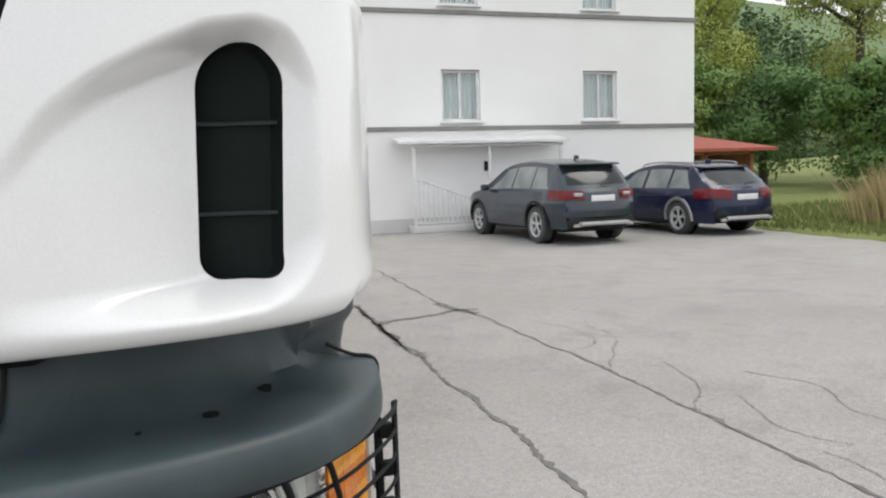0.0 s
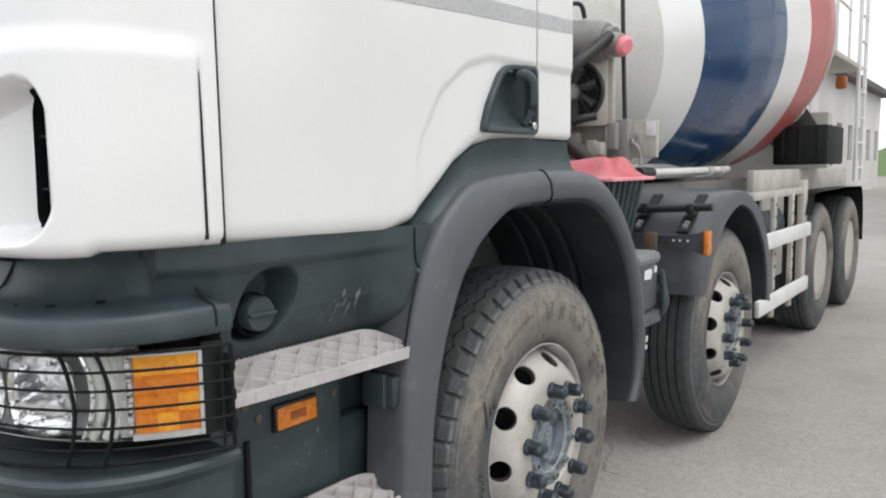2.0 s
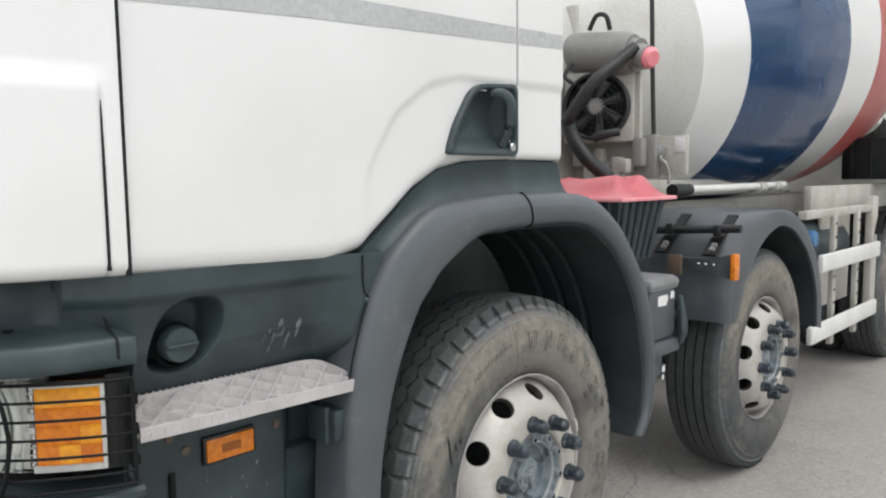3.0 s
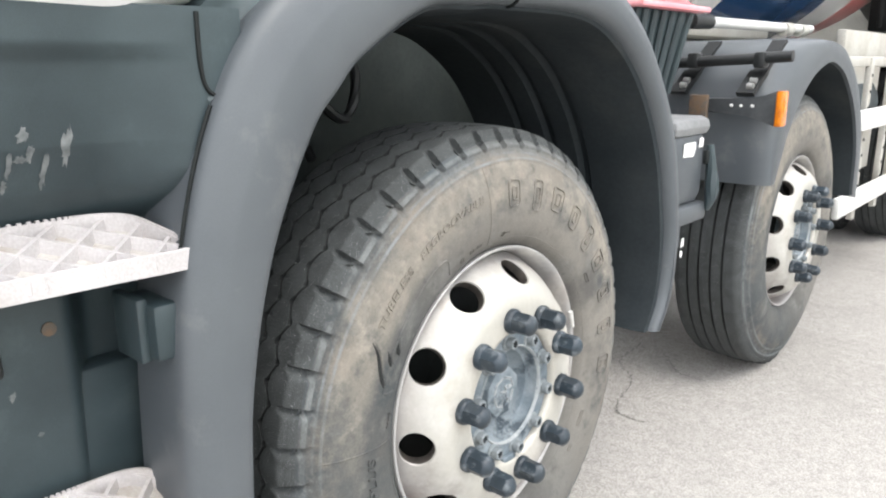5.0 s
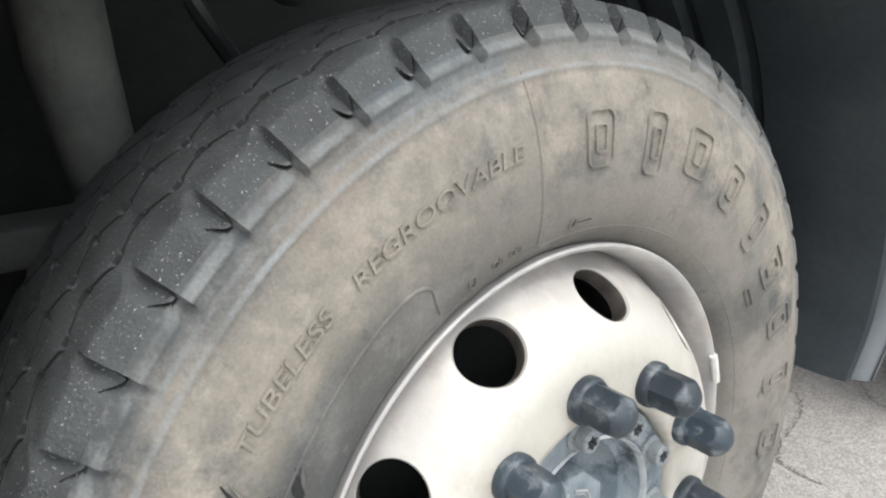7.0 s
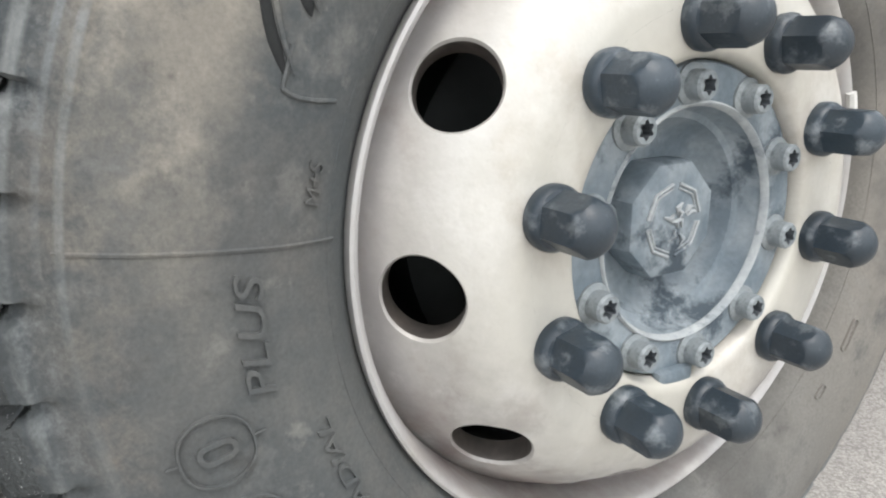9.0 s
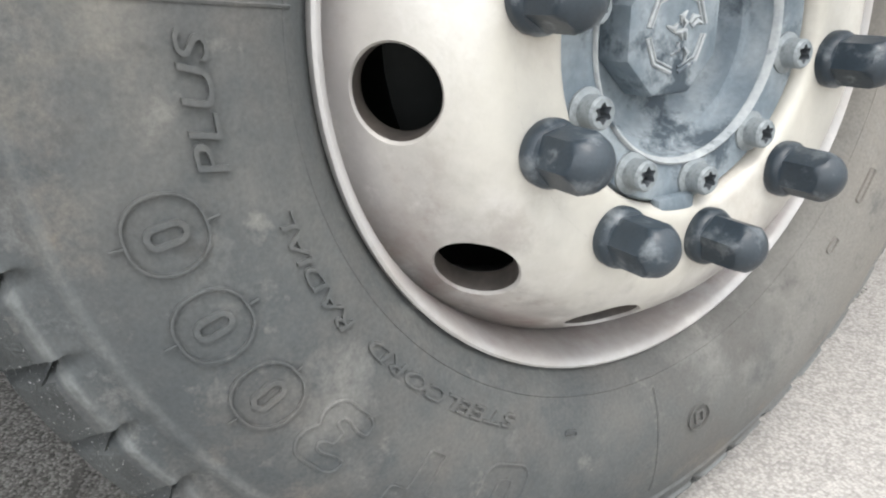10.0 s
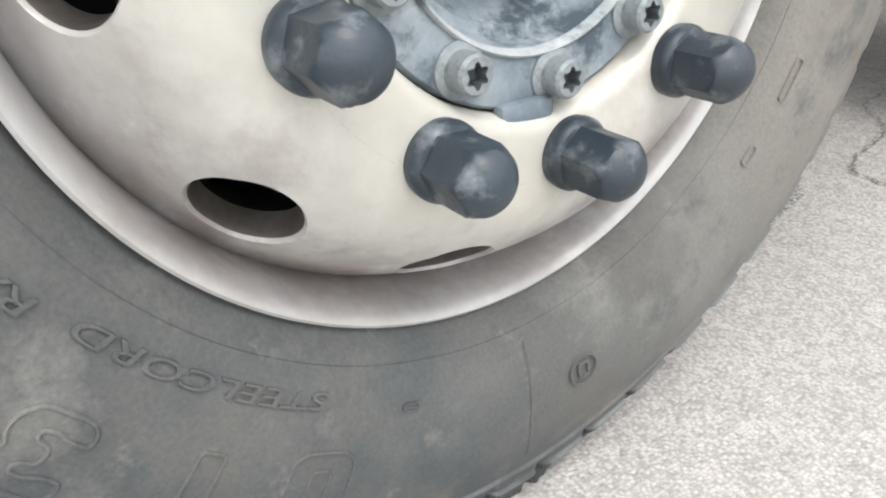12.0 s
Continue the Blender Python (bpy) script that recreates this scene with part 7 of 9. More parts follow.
def mudguard():
    """Rounded grey mudguard over the second axle: front apron, top and a side flange round the opening; clamps, rod, marker lamp."""
    n = 90
    inner = spline([(0, y, z) for y, z in ((1.325, 0.8), (1.33, 0.95), (1.345, 1.07), (1.4, 1.18), (1.5, 1.25), (1.65, 1.268), (1.95, 1.268), (2.15, 1.235), (2.35, 1.13), (2.49, 0.96), (2.54, 0.8), (2.55, 0.6))], n)
    rim = spline([(0, y, z) for y, z in ((1.35, 0.8), (1.372, 0.89), (1.41, 0.972), (1.53, 1.09), (1.68, 1.19), (1.85, 1.254), (1.98, 1.245), (2.1, 1.205), (2.27, 1.105), (2.42, 0.95), (2.49, 0.8), (2.51, 0.6))], n)
    hole = spline([(0, y, z) for y, z in ((1.395, 0.8), (1.44, 0.885), (1.485, 0.965), (1.59, 1.075), (1.72, 1.15), (1.87, 1.188), (1.98, 1.178), (2.1, 1.14), (2.25, 1.045), (2.36, 0.93), (2.425, 0.8), (2.45, 0.62))], n)
    rows = []
    for p, r, h in zip(inner, rim, hole):
        row = [(-0.52, p.y, p.z), (-0.2, p.y, p.z), (-0.07, p.y, p.z)]
        for k in range(1, 8):
            q = math.pi / 2 * k / 7
            t = 1 - math.cos(q)
            row.append((-0.07 + 0.098 * math.sin(q), p.y + (r.y - p.y) * t, p.z + (r.z - p.z) * t))
        row += [(0.0285, r.y + (h.y - r.y) * 0.5, r.z + (h.z - r.z) * 0.5), (0.026, h.y, h.z), (0.018, h.y + 0.002, h.z - 0.002), (-0.1, h.y, h.z), (-0.52, h.y, h.z)]
        rows.append(row)
    bm = bmesh.new()
    vs = grid(bm, rows)
    bm.faces.new(vs[0])
    bm.faces.new(vs[-1][::-1])
    guard = part("mudguard", bm, M_FENDER, TRUCK, "grey plastic mudguard over the second axle", smooth=45)
    bm = bmesh.new()
    grid(bm, [[(x, h.y + (0.004 if h.y < 1.9 else -0.004), h.z - 0.005) for x in (-0.52, 0.015)] for h in hole])
    part("guard_liner", bm, M_LINER, guard, "black inside of the mudguard")
    part("rod", tube(bmesh.new(), [(-0.36, 1.315, 1.185), (0.066, 1.315, 1.206)], 0.0175, 14), M_BLACKMETAL, guard, "black stay rod")
    for xa, xb in ((-0.29, -0.22), (-0.066, -0.01)):
        bm = bmesh.new()
        lo, hi = Vector((xa, 1.318, 1.085)), Vector((xb, 1.425, 1.252))
        d = (hi - lo).normalized()
        for t0, t1, w, th in ((0.0, 0.42, 0.055, 0.02), (0.42, 1.0, 0.045, 0.012)):
            p, q = lo.lerp(hi, t0), lo.lerp(hi, t1)
            sx = Vector((w / 2, 0, 0))
            out = Vector((0, -d.z, d.y)) * th
            v = [bm.verts.new(r) for r in (p - sx, p + sx, q + sx, q - sx, p - sx + out, p + sx + out, q + sx + out, q - sx + out)]
            for f in ((0, 1, 2, 3), (4, 7, 6, 5), (0, 4, 5, 1), (1, 5, 6, 2), (2, 6, 7, 3), (3, 7, 4, 0)):
                bm.faces.new([v[i] for i in f])
        m = lo.lerp(hi, 0.68)
        box(bm, (m.x, 1.318, 1.196), (0.036, 0.05, 0.05), 0.008)
        clamp = part("clamp", bm, M_BLACKMETAL, guard, "black strap clamp")
        for dz in (0.02, 0.05):
            q = lo.lerp(hi, 0.12 + dz * 3)
            part("clamp_bolt", lathe(bmesh.new(), [(-0.01, 0.012), (0.01, 0.011), (0.013, 0.0)], 12, (q.x + 0.004, q.y - 0.024, q.z)), M_STEEL, clamp, "dull steel bolt")
    bm = bmesh.new()
    prism(bm, [(-0.2, 1.035), (-0.05, 1.03), (0.0, 1.012), (0.045, 0.995), (0.045, 1.105), (0.01, 1.09), (-0.03, 1.076), (-0.2, 1.078)], "y", 1.272, 1.296, 0.004)
    arm = part("marker_arm", bm, M_ARMGREY, guard, "dark grey arm holding the marker lamp")
    for x in (-0.09, -0.06, -0.025):
        part("rivet", lathe(bmesh.new(), [(-0.004, 0.0045), (0.004, 0.004), (0.005, 0.0)], 10, (x, 1.27, 1.056)), M_FRAMEWHITE, arm, "pale rivet")
    part("arm_bracket", B((-0.195, 1.265, 1.045), (0.06, 0.02, 0.085), 0.004), M_RUSTBOLT, guard, "rusty brown bracket")
    part("marker_lamp", B((0.058, 1.283, 1.05), (0.022, 0.05, 0.108), 0.005), M_ORANGE, guard, "orange side marker lamp")


M_ARMGREY = material("dark_grey_arm_plastic", (0.05, 0.055, 0.06), (0.08, 0.085, 0.09), rough=0.45, scale=20, bump=0.1)


def chassis():
    for x in (-0.86, -1.68):
        part("frame_rail", B((x, 3.2, 0.98), (0.09, 8.6, 0.27), 0.01), M_BLACKMETAL, TRUCK, "dark chassis rail")
        part("sub_frame", B((x, 4.4, 1.2), (0.12, 6.6, 0.16), 0.01), M_BEIGE, TRUCK, "cement stained sub frame")
    part("rear_post", B((-0.17, 4.22, 0.84), (0.05, 0.13, 0.86), 0.008), M_BEIGE, TRUCK, "cement stained post before the rear wheels")
    part("side_skirt", B((-0.3, 5.0, 1.255), (0.05, 3.5, 0.2), 0.01), M_BEIGE, TRUCK, "cement stained side plate")
    # air tanks and boxes behind the second wheel
    bm = bmesh.new()
    tube(bm, [(-0.42, 2.9, 0.95), (-0.42, 3.9, 0.95)], 0.2, 20)
    part("air_tank", bm, M_PLASTIC, TRUCK, "dark grey round tank")
    part("equipment_box", B((-0.55, 3.35, 0.78), (0.4, 0.9, 0.62), 0.03), M_FENDER, TRUCK, "grey equipment box between the axles")
    part("tank_cap", tube(bmesh.new(), [(-0.24, 3.02, 1.04), (-0.19, 3.02, 1.04), (-0.17, 3.02, 1.04)], [0.05, 0.055, 0.045], 16), M_CAPBLUE, TRUCK, "blue round filler cap")
    part("frame_panel", B((-0.27, 3.72, 0.86), (0.02, 0.62, 0.6), 0.004), M_BEIGE, TRUCK, "cement stained plate behind the side rails")
    for y in (3.32, 3.82):
        bm = bmesh.new()
        box(bm, (-0.16, y, 0.78), (0.03, 0.06, 0.86), 0.004)
        post = part("rail_post", bm, M_BEIGE, TRUCK, "perforated cement stained post")
        for z in np.linspace(0.45, 1.12, 9):
            part("hole", B((-0.143, y, z), (0.004, 0.016, 0.016)), M_DARK, post, smooth=0)
    part("top_rail", B((-0.18, 3.55, 1.19), (0.05, 1.5, 0.05), 0.006), M_BEIGE, TRUCK)
    for z, y0, y1 in ((0.905, 2.88, 4.12), (0.5, 2.72, 4.08)):
        bm = bmesh.new()
        box(bm, (-0.098, (y0 + y1) / 2, z), (0.035, y1 - y0, 0.105), 0.012)
        part("side_guard_rail", bm, M_RAIL, TRUCK, "white side underrun rail")
    # rear mudguards
    bm = bmesh.new()
    pts = spline([(0, y, z) for y, z in ((4.2, 1.0), (4.3, 1.13), (4.55, 1.17), (6.3, 1.17), (6.6, 1.12), (6.71, 0.9), (6.74, 0.6))], 40)
    grid(bm, [[(x, p.y, p.z) for x in (-0.62, -0.12, -0.1)] + [(-0.1, p.y, p.z - 0.03)] for p in pts])
    bmesh.ops.solidify(bm, geom=list(bm.faces), thickness=0.008)
    part("rear_mudguard", bm, M_BLACKMETAL, TRUCK, "black rear mudguard")
    part("black_tool_box", B((-0.285, 4.95, 1.55), (0.41, 0.7, 0.32), 0.015), M_DARK, TRUCK, "black storage box beside the drum")
    for x in (-0.42, -0.285, -0.15):
        part("box_rib", B((x, 4.597, 1.55), (0.03, 0.012, 0.28), 0.004), M_DARK, TRUCK)


M_CAPBLUE = material("blue_cap_plastic", (0.06, 0.2, 0.4), rough=0.4, scale=10, bump=0.05)


def drum():
    tilt = 0.158
    O = Vector((-1.27, 3.0, 2.245))
    ax, up = Vector((0, math.cos(tilt), math.sin(tilt))), Vector((0, -math.sin(tilt), math.cos(tilt)))
    rx = Vector((1, 0, 0))
    S = [-2.05, -1.95, -1.6, -1.2, -0.95, -0.578, -0.1, 0.3, 0.556, 0.85, 1.2, 1.6, 2.2, 2.9, 3.6, 3.7]
    Rr = [0.3, 0.42, 0.55, 0.7, 0.8, 0.915, 1.03, 1.085, 1.105, 1.135, 1.165, 1.19, 1.13, 0.9, 0.6, 0.5]

    def band(s0, s1, off=0.0):
        bm = bmesh.new()
        m = max(2, int((s1 - s0) / 0.06))
        rows = []
        for k in range(120):
            a = 2 * math.pi * k / 120
            d = rx * math.cos(a) + up * math.sin(a)
            rows.append([O + ax * (s0 + (s1 - s0) * j / m) + d * (interp(s0 + (s1 - s0) * j / m, S, Rr) + off) for j in range(m + 1)])
        vs = grid(bm, rows, close_u=True)
        return bm, vs
    bm, vs = band(-2.05, -0.93)
    bm.faces.new([v[0] for v in vs])
    d = part("mixing_drum", bm, M_DRUMGREY, TRUCK, "tilted mixing drum painted grey, white, blue and red")
    for s0, s1, m, l in ((-0.93, -0.578, M_WHITE, "white drum band"), (-0.578, 0.556, M_BLUE, "blue drum band"), (0.556, 1.06, M_WHITE, "white drum band"), (1.06, 2.0, M_RED, "faded red drum band"), (2.0, 3.7, M_DRUMGREY, "grey drum end")):
        bm, vs = band(s0, s1)
        part("drum_band", bm, m, d, l)
    # drum base block and rollers
    bm = bmesh.new()
    box(bm, (-1.3, 1.25, 1.85), (0.8, 0.4, 1.0), 0.05)
    part("gearbox_stand", bm, M_BEIGE, TRUCK, "cement stained gearbox stand before the drum")
    part("stand_plate", B((-0.86, 1.55, 1.6), (0.04, 0.5, 0.5), 0.01), M_BEIGE, TRUCK, "cement stained side plate of the stand")


def fittings():
    # oil tank with red cap, cooler fan, hoses, valve plates before the drum
    bm = bmesh.new()
    tube(bm, [(-0.86, 1.36, 2.03), (-0.84, 1.36, 2.03), (-0.5, 1.36, 1.99), (-0.46, 1.36, 1.985)], [0.08, 0.1, 0.1, 0.085], 28)
    tank = part("oil_tank", bm, M_TANKGREY, TRUCK, "grey cylindrical oil tank")
    part("tank_flange", tube(bmesh.new(), [(-0.5, 1.36, 1.99), (-0.43, 1.36, 1.975)], 0.075, 22), M_TANKGREY, tank)
    part("tank_flange", tube(bmesh.new(), [(-0.44, 1.345, 1.975), (-0.38, 1.34, 1.955)], 0.055, 20), M_TANKGREY, tank)
    part("red_cap", tube(bmesh.new(), [(-0.385, 1.34, 1.957), (-0.36, 1.335, 1.95), (-0.345, 1.33, 1.945)], [0.046, 0.048, 0.034], 20), M_LID, tank, "faded red round cap")
    fx, fy, fz = -0.62, 1.31, 1.755

    def turned(bm):
        """Turn a piece made about the x axis to face forwards and set it on the fan's middle."""
        bmesh.ops.rotate(bm, cent=(0, 0, 0), matrix=Matrix.Rotation(radians(-72), 3, "Z"), verts=bm.verts)
        bmesh.ops.translate(bm, vec=(fx, fy, fz), verts=bm.verts)
        return bm
    fan = part("cooler_fan", turned(lathe(bmesh.new(), [(0.0, 0.158), (0.03, 0.158), (0.04, 0.147), (0.03, 0.138), (0.0, 0.138)], 40, caps=False)), M_BLACKMETAL, TRUCK, "black oil cooler fan with wire guard")
    part("cooler_block", turned(box(bmesh.new(), (-0.06, 0, 0), (0.09, 0.33, 0.33), 0.008)), M_BEIGE, fan, "cement stained cooler block")
    part("cooler_core", turned(lathe(bmesh.new(), [(-0.014, 0.0), (-0.012, 0.15), (-0.02, 0.152)], 32, caps=False)), M_DARK, fan, "dark cooler core behind the blades")
    part("bulkhead_plate", B((-0.78, 1.47, 1.66), (0.52, 0.02, 0.6), 0.004), M_BEIGE, TRUCK, "cement stained plate behind the cooler")
    for r in (0.05, 0.075, 0.1, 0.122):
        part("guard_ring", turned(lathe(bmesh.new(), [(0.032, r), (0.036, r + 0.002), (0.032, r + 0.004)], 32, caps=False)), M_BLACKMETAL, fan)
    for k in range(14):
        q = 2 * math.pi * k / 14
        part("guard_spoke", turned(tube(bmesh.new(), [(0.034, 0.03 * math.sin(q), 0.03 * math.cos(q)), (0.034, 0.142 * math.sin(q + 0.2), 0.142 * math.cos(q + 0.2))], 0.0028, 5)), M_BLACKMETAL, fan)
    for k in range(7):
        q = 2 * math.pi * k / 7
        part("fan_blade", turned(tube(bmesh.new(), [(0.008, 0.03 * math.sin(q), 0.03 * math.cos(q)), (0.004, 0.125 * math.sin(q + 0.35), 0.125 * math.cos(q + 0.35))], [0.012, 0.024], 6)), M_ARCHMETAL, fan)
    part("fan_hub", turned(lathe(bmesh.new(), [(0.0, 0.04), (0.03, 0.04), (0.036, 0.0)], 20)), M_TANKGREY, fan)
    for pts, r in (([(-0.42, 1.3, 2.0), (-0.46, 1.22, 1.93), (-0.52, 1.12, 1.84), (-0.61, 1.08, 1.7), (-0.64, 1.1, 1.66)], 0.028), ([(-0.64, 1.1, 1.69), (-0.61, 1.1, 1.6), (-0.54, 1.12, 1.5), (-0.47, 1.18, 1.42)], 0.034), ([(-0.46, 1.5, 2.6), (-0.448, 1.5, 2.2), (-0.44, 1.5, 1.9), (-0.43, 1.5, 1.6)], 0.011), ([(-0.66, 1.3, 2.11), (-0.62, 1.3, 2.17), (-0.57, 1.3, 2.16), (-0.56, 1.32, 2.1)], 0.011), ([(-0.72, 1.25, 1.96), (-0.74, 1.22, 1.9), (-0.7, 1.24, 1.86)], 0.009), ([(-0.47, 1.26, 1.63), (-0.52, 1.22, 1.62), (-0.57, 1.2, 1.6)], 0.02)):
        part("hose", tube(bmesh.new(), spline(pts, 18), r, 10), M_BLACKMETAL, TRUCK, "black rubber hose")
    part("mount_post", B((-0.475, 1.42, 1.78), (0.05, 0.03, 0.36), 0.006), M_BEIGE, TRUCK, "cement stained post")
    part("mount_post", B((-0.78, 1.34, 2.0), (0.06, 0.03, 0.5), 0.006), M_BEIGE, TRUCK, "cement stained post")
    part("mount_plate", B((-0.44, 1.46, 1.52), (0.11, 0.06, 0.2), 0.006), M_TANKGREY, TRUCK, "grey mounting plate")
    valve = part("valve_plate", B((-0.345, 1.5, 1.522), (0.17, 0.03, 0.18), 0.004), M_BEIGE, TRUCK, "cement stained valve plate")
    part("gauge", tube(bmesh.new(), [(-0.375, 1.485, 1.545), (-0.372, 1.455, 1.545)], 0.026, 18), M_CHROME, valve, "small round gauge")
    part("valve_pipe", tube(bmesh.new(), spline([(-0.37, 1.46, 1.52), (-0.36, 1.44, 1.5), (-0.34, 1.44, 1.49), (-0.33, 1.46, 1.44), (-0.33, 1.46, 1.39)], 10), 0.008, 8), M_STEEL, valve)
    part("tag", B((-0.29, 1.482, 1.57), (0.05, 0.006, 0.07), 0.002), M_FRAMEWHITE, valve, "pale plate without writing")
    rnd = random.Random(21)
    for k in range(7):
        x = -0.74 + 0.05 * k
        part("fitting", B((x, 1.36 + rnd.uniform(-0.03, 0.03), 1.5 + rnd.uniform(-0.05, 0.07)), (0.045, 0.05, rnd.uniform(0.06, 0.14)), 0.008), M_BEIGE if k % 3 else M_TANKGREY, TRUCK, "cement stained hydraulic fitting")
    bm = bmesh.new()
    tube(bm, [(-0.5, 1.86, 1.352), (-0.5, 3.4, 1.365)], 0.023, 12)
    p = part("water_pipe", bm, M_RAIL, TRUCK, "dusty white water pipe")
    for y, r in ((1.88, 0.034), (1.97, 0.031), (3.0, 0.034), (3.25, 0.032)):
        part("coupling", tube(bmesh.new(), [(-0.5, y - 0.05, 1.353), (-0.5, y + 0.05, 1.355)], r, 12), M_BEIGE if y > 2.5 else M_BLACKMETAL, p)
    bm = bmesh.new()
    box(bm, (-0.95, 2.6, 1.36), (0.5, 1.5, 0.1), 0.02)
    part("cross_deck", bm, M_BEIGE, TRUCK)
    # rear ladder and platform
    x = -0.28
    for y in (7.3, 7.72):
        bm = bmesh.new()
        tube(bm, [(x, y, 1.2), (x, y, 3.4)], 0.022, 10)
        part("ladder_rail", bm, M_RAIL, TRUCK, "white ladder upright")
    for z in np.linspace(1.35, 3.3, 8):
        part("ladder_rung", tube(bmesh.new(), [(x, 7.3, z), (x, 7.72, z)], 0.014, 8), M_RAIL, TRUCK)
    part("platform", B((-0.75, 6.75, 2.45), (0.95, 1.5, 0.06), 0.01), M_BEIGE, TRUCK, "cement stained rear platform")
    for y in (5.6, 6.2, 6.9):
        part("hand_rail_post", tube(bmesh.new(), [(-0.32, y, 2.44), (-0.32, y, 3.3)], 0.016, 8), M_RAIL, TRUCK)
    part("hand_rail", tube(bmesh.new(), [(-0.32, 5.6, 3.0), (-0.32, 6.9, 3.0)], 0.016, 8), M_RAIL, TRUCK)
    part("rear_lamp", B((-0.34, 6.65, 2.23), (0.1, 0.1, 0.13), 0.02), M_ORANGEDARK, TRUCK, "small orange work lamp")
    bm = bmesh.new()
    rows = []
    for t in np.linspace(0, 1, 12):
        c = Vector((-0.75, 5.7 + 1.7 * t, 1.95 - 0.45 * t))
        rows.append([c + Vector((0.28 * math.cos(a), 0, -0.2 * math.sin(a))) for a in np.linspace(0.1, math.pi - 0.1, 10)])
    grid(bm, rows)
    bmesh.ops.solidify(bm, geom=list(bm.faces), thickness=0.012)
    part("chute", bm, M_BLACKMETAL, TRUCK, "dark metal discharge chute")
    part("rear_frame", B((-1.27, 6.9, 1.5), (1.6, 0.2, 0.9), 0.02), M_BEIGE, TRUCK)


M_TANKGREY = material("grey_tank_paint", (0.27, 0.27, 0.26), (0.22, 0.22, 0.21), rough=0.5, scale=6, bump=0.1, dirt=(0.4, 0.38, 0.34), dirt_at=(0.55, 0.9))
air_filter()
tool_box()
mudguard()
chassis()
drum()
fittings()
# ---- wheels ----
ZC = 0.542
PHASE_BOLT, PHASE_HOLE = radians(-7.16), radians(11.67)
FACE_X = 0.012


def polar(x, r, a):
    """A point round the wheel's axis; a runs from the top towards the rear."""
    return (x, r * math.sin(a), r * math.cos(a))


RIM_S = [(-0.092, 0.283), (-0.082, 0.279), (-0.07, 0.2725), (-0.055, 0.266), (-0.03, 0.2495), (-0.012, 0.236), (0.0, 0.2225), (0.008, 0.208), (0.0115, 0.196), (0.012, 0.18)]


def rim_at(q):
    """Along the dished part of the disc, q from 0 at the gutter to 1 at the bolt face."""
    L = [0.0]
    for a, b in zip(RIM_S, RIM_S[1:]):
        L.append(L[-1] + math.dist(a, b))
    d = q * L[-1]
    return interp(d, L, [p[0] for p in RIM_S]), interp(d, L, [p[1] for p in RIM_S])


def rim_mesh(seg=10):
    """Steel disc with ten hand holes that go through it."""
    bm = bmesh.new()
    half = math.pi / seg
    hq, hr = 0.46, 0.035
    L = sum(math.dist(a, b) for a, b in zip(RIM_S, RIM_S[1:]))
    m = 40
    for k in range(seg):
        ac = PHASE_HOLE - 2 * half * k
        # ring of border points of the sector, and the hole's rim
        border, hole = [], []
        for i in range(m):
            t = 2 * math.pi * i / m
            cx, cy = math.cos(t), math.sin(t)
            f = 1 / max(abs(cx), abs(cy))
            border.append((cx * f, cy * f))
            hole.append((cx, cy))
        rows = []
        for j in range(7):
            w = (j / 6) ** 1.0
            row = []
            for (bx, by), (hx, hy) in zip(border, hole):
                qb = (by + 1) / 2
                ab = bx * half
                rr = rim_at(hq)[1]
                qh = hq + hy * hr / L
                ah = hx * hr / rr
                q, a = qb + (qh - qb) * w, ab + (ah - ab) * w
                x, r = rim_at(min(1, max(0, q)))
                row.append(polar(x, r, ac + a))
            rows.append(row)
        # wall of the hole, going in
        nx, nr = 0.6, 0.8
        for d in (0.003, 0.009, 0.018, 0.022):
            row = []
            for hx, hy in hole:
                s = 1 - (0.05 if d == 0.003 else 0.07)
                qh, ah = hq + hy * hr * s / L, hx * hr * s / rim_at(hq)[1]
                x, r = rim_at(qh)
                row.append(polar(x - d * 0.75, r - d * 0.66, ac + ah))
            rows.append(row)
        first = len(bm.faces)
        grid(bm, rows, close_v=True)
        bm.faces.ensure_lookup_table()
        # the hole's walls take the darker brown paint
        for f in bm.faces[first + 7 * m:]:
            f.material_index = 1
    bmesh.ops.remove_doubles(bm, verts=bm.verts, dist=2e-4)
    return bm


def rim_rest():
    bm = bmesh.new()
    lathe(bm, [(0.012, 0.18), (0.0125, 0.165), (0.0125, 0.15), (0.0118, 0.143), (0.008, 0.139), (0.0, 0.137), (-0.02, 0.137)], 90, caps=False)
    return bm


def rim_flange():
    bm = bmesh.new()
    lathe(bm, [(-0.093, 0.282), (-0.08, 0.2825), (-0.062, 0.2845), (-0.05, 0.287), (-0.042, 0.2895), (-0.036, 0.293), (-0.0345, 0.296), (-0.036, 0.2985), (-0.041, 0.299), (-0.052, 0.297)], 120, caps=False)
    return bm


LUG = 0.241


GROOVES = (-0.58, -0.2, 0.2, 0.58)


def zigzag(a, u):
    """How far the tread's lines sway sideways at the angle a and the place u across it."""
    k = a * 52 / (2 * math.pi) + LUG
    f = k - math.floor(k)
    tri = 2 * abs(2 * f - 1) - 1
    return tri * interp(u, (-0.79, -0.64, -0.52, -0.26, -0.14, 0.14, 0.26, 0.52, 0.64, 0.79), (0, 0.075, 0.075, -0.075, -0.075, 0.075, 0.075, -0.075, -0.075, 0))


def notch(a, width, steep=0.035):
    """How far a place lies inside a shoulder notch, 0 to 1: each rises slowly on one side and breaks off on the other."""
    k = a * 52 / (2 * math.pi) + LUG
    q = k - math.floor(k) - 0.5
    return smooth01(-width, 0.0, q) * (1 - smooth01(0.02, 0.02 + steep, q))


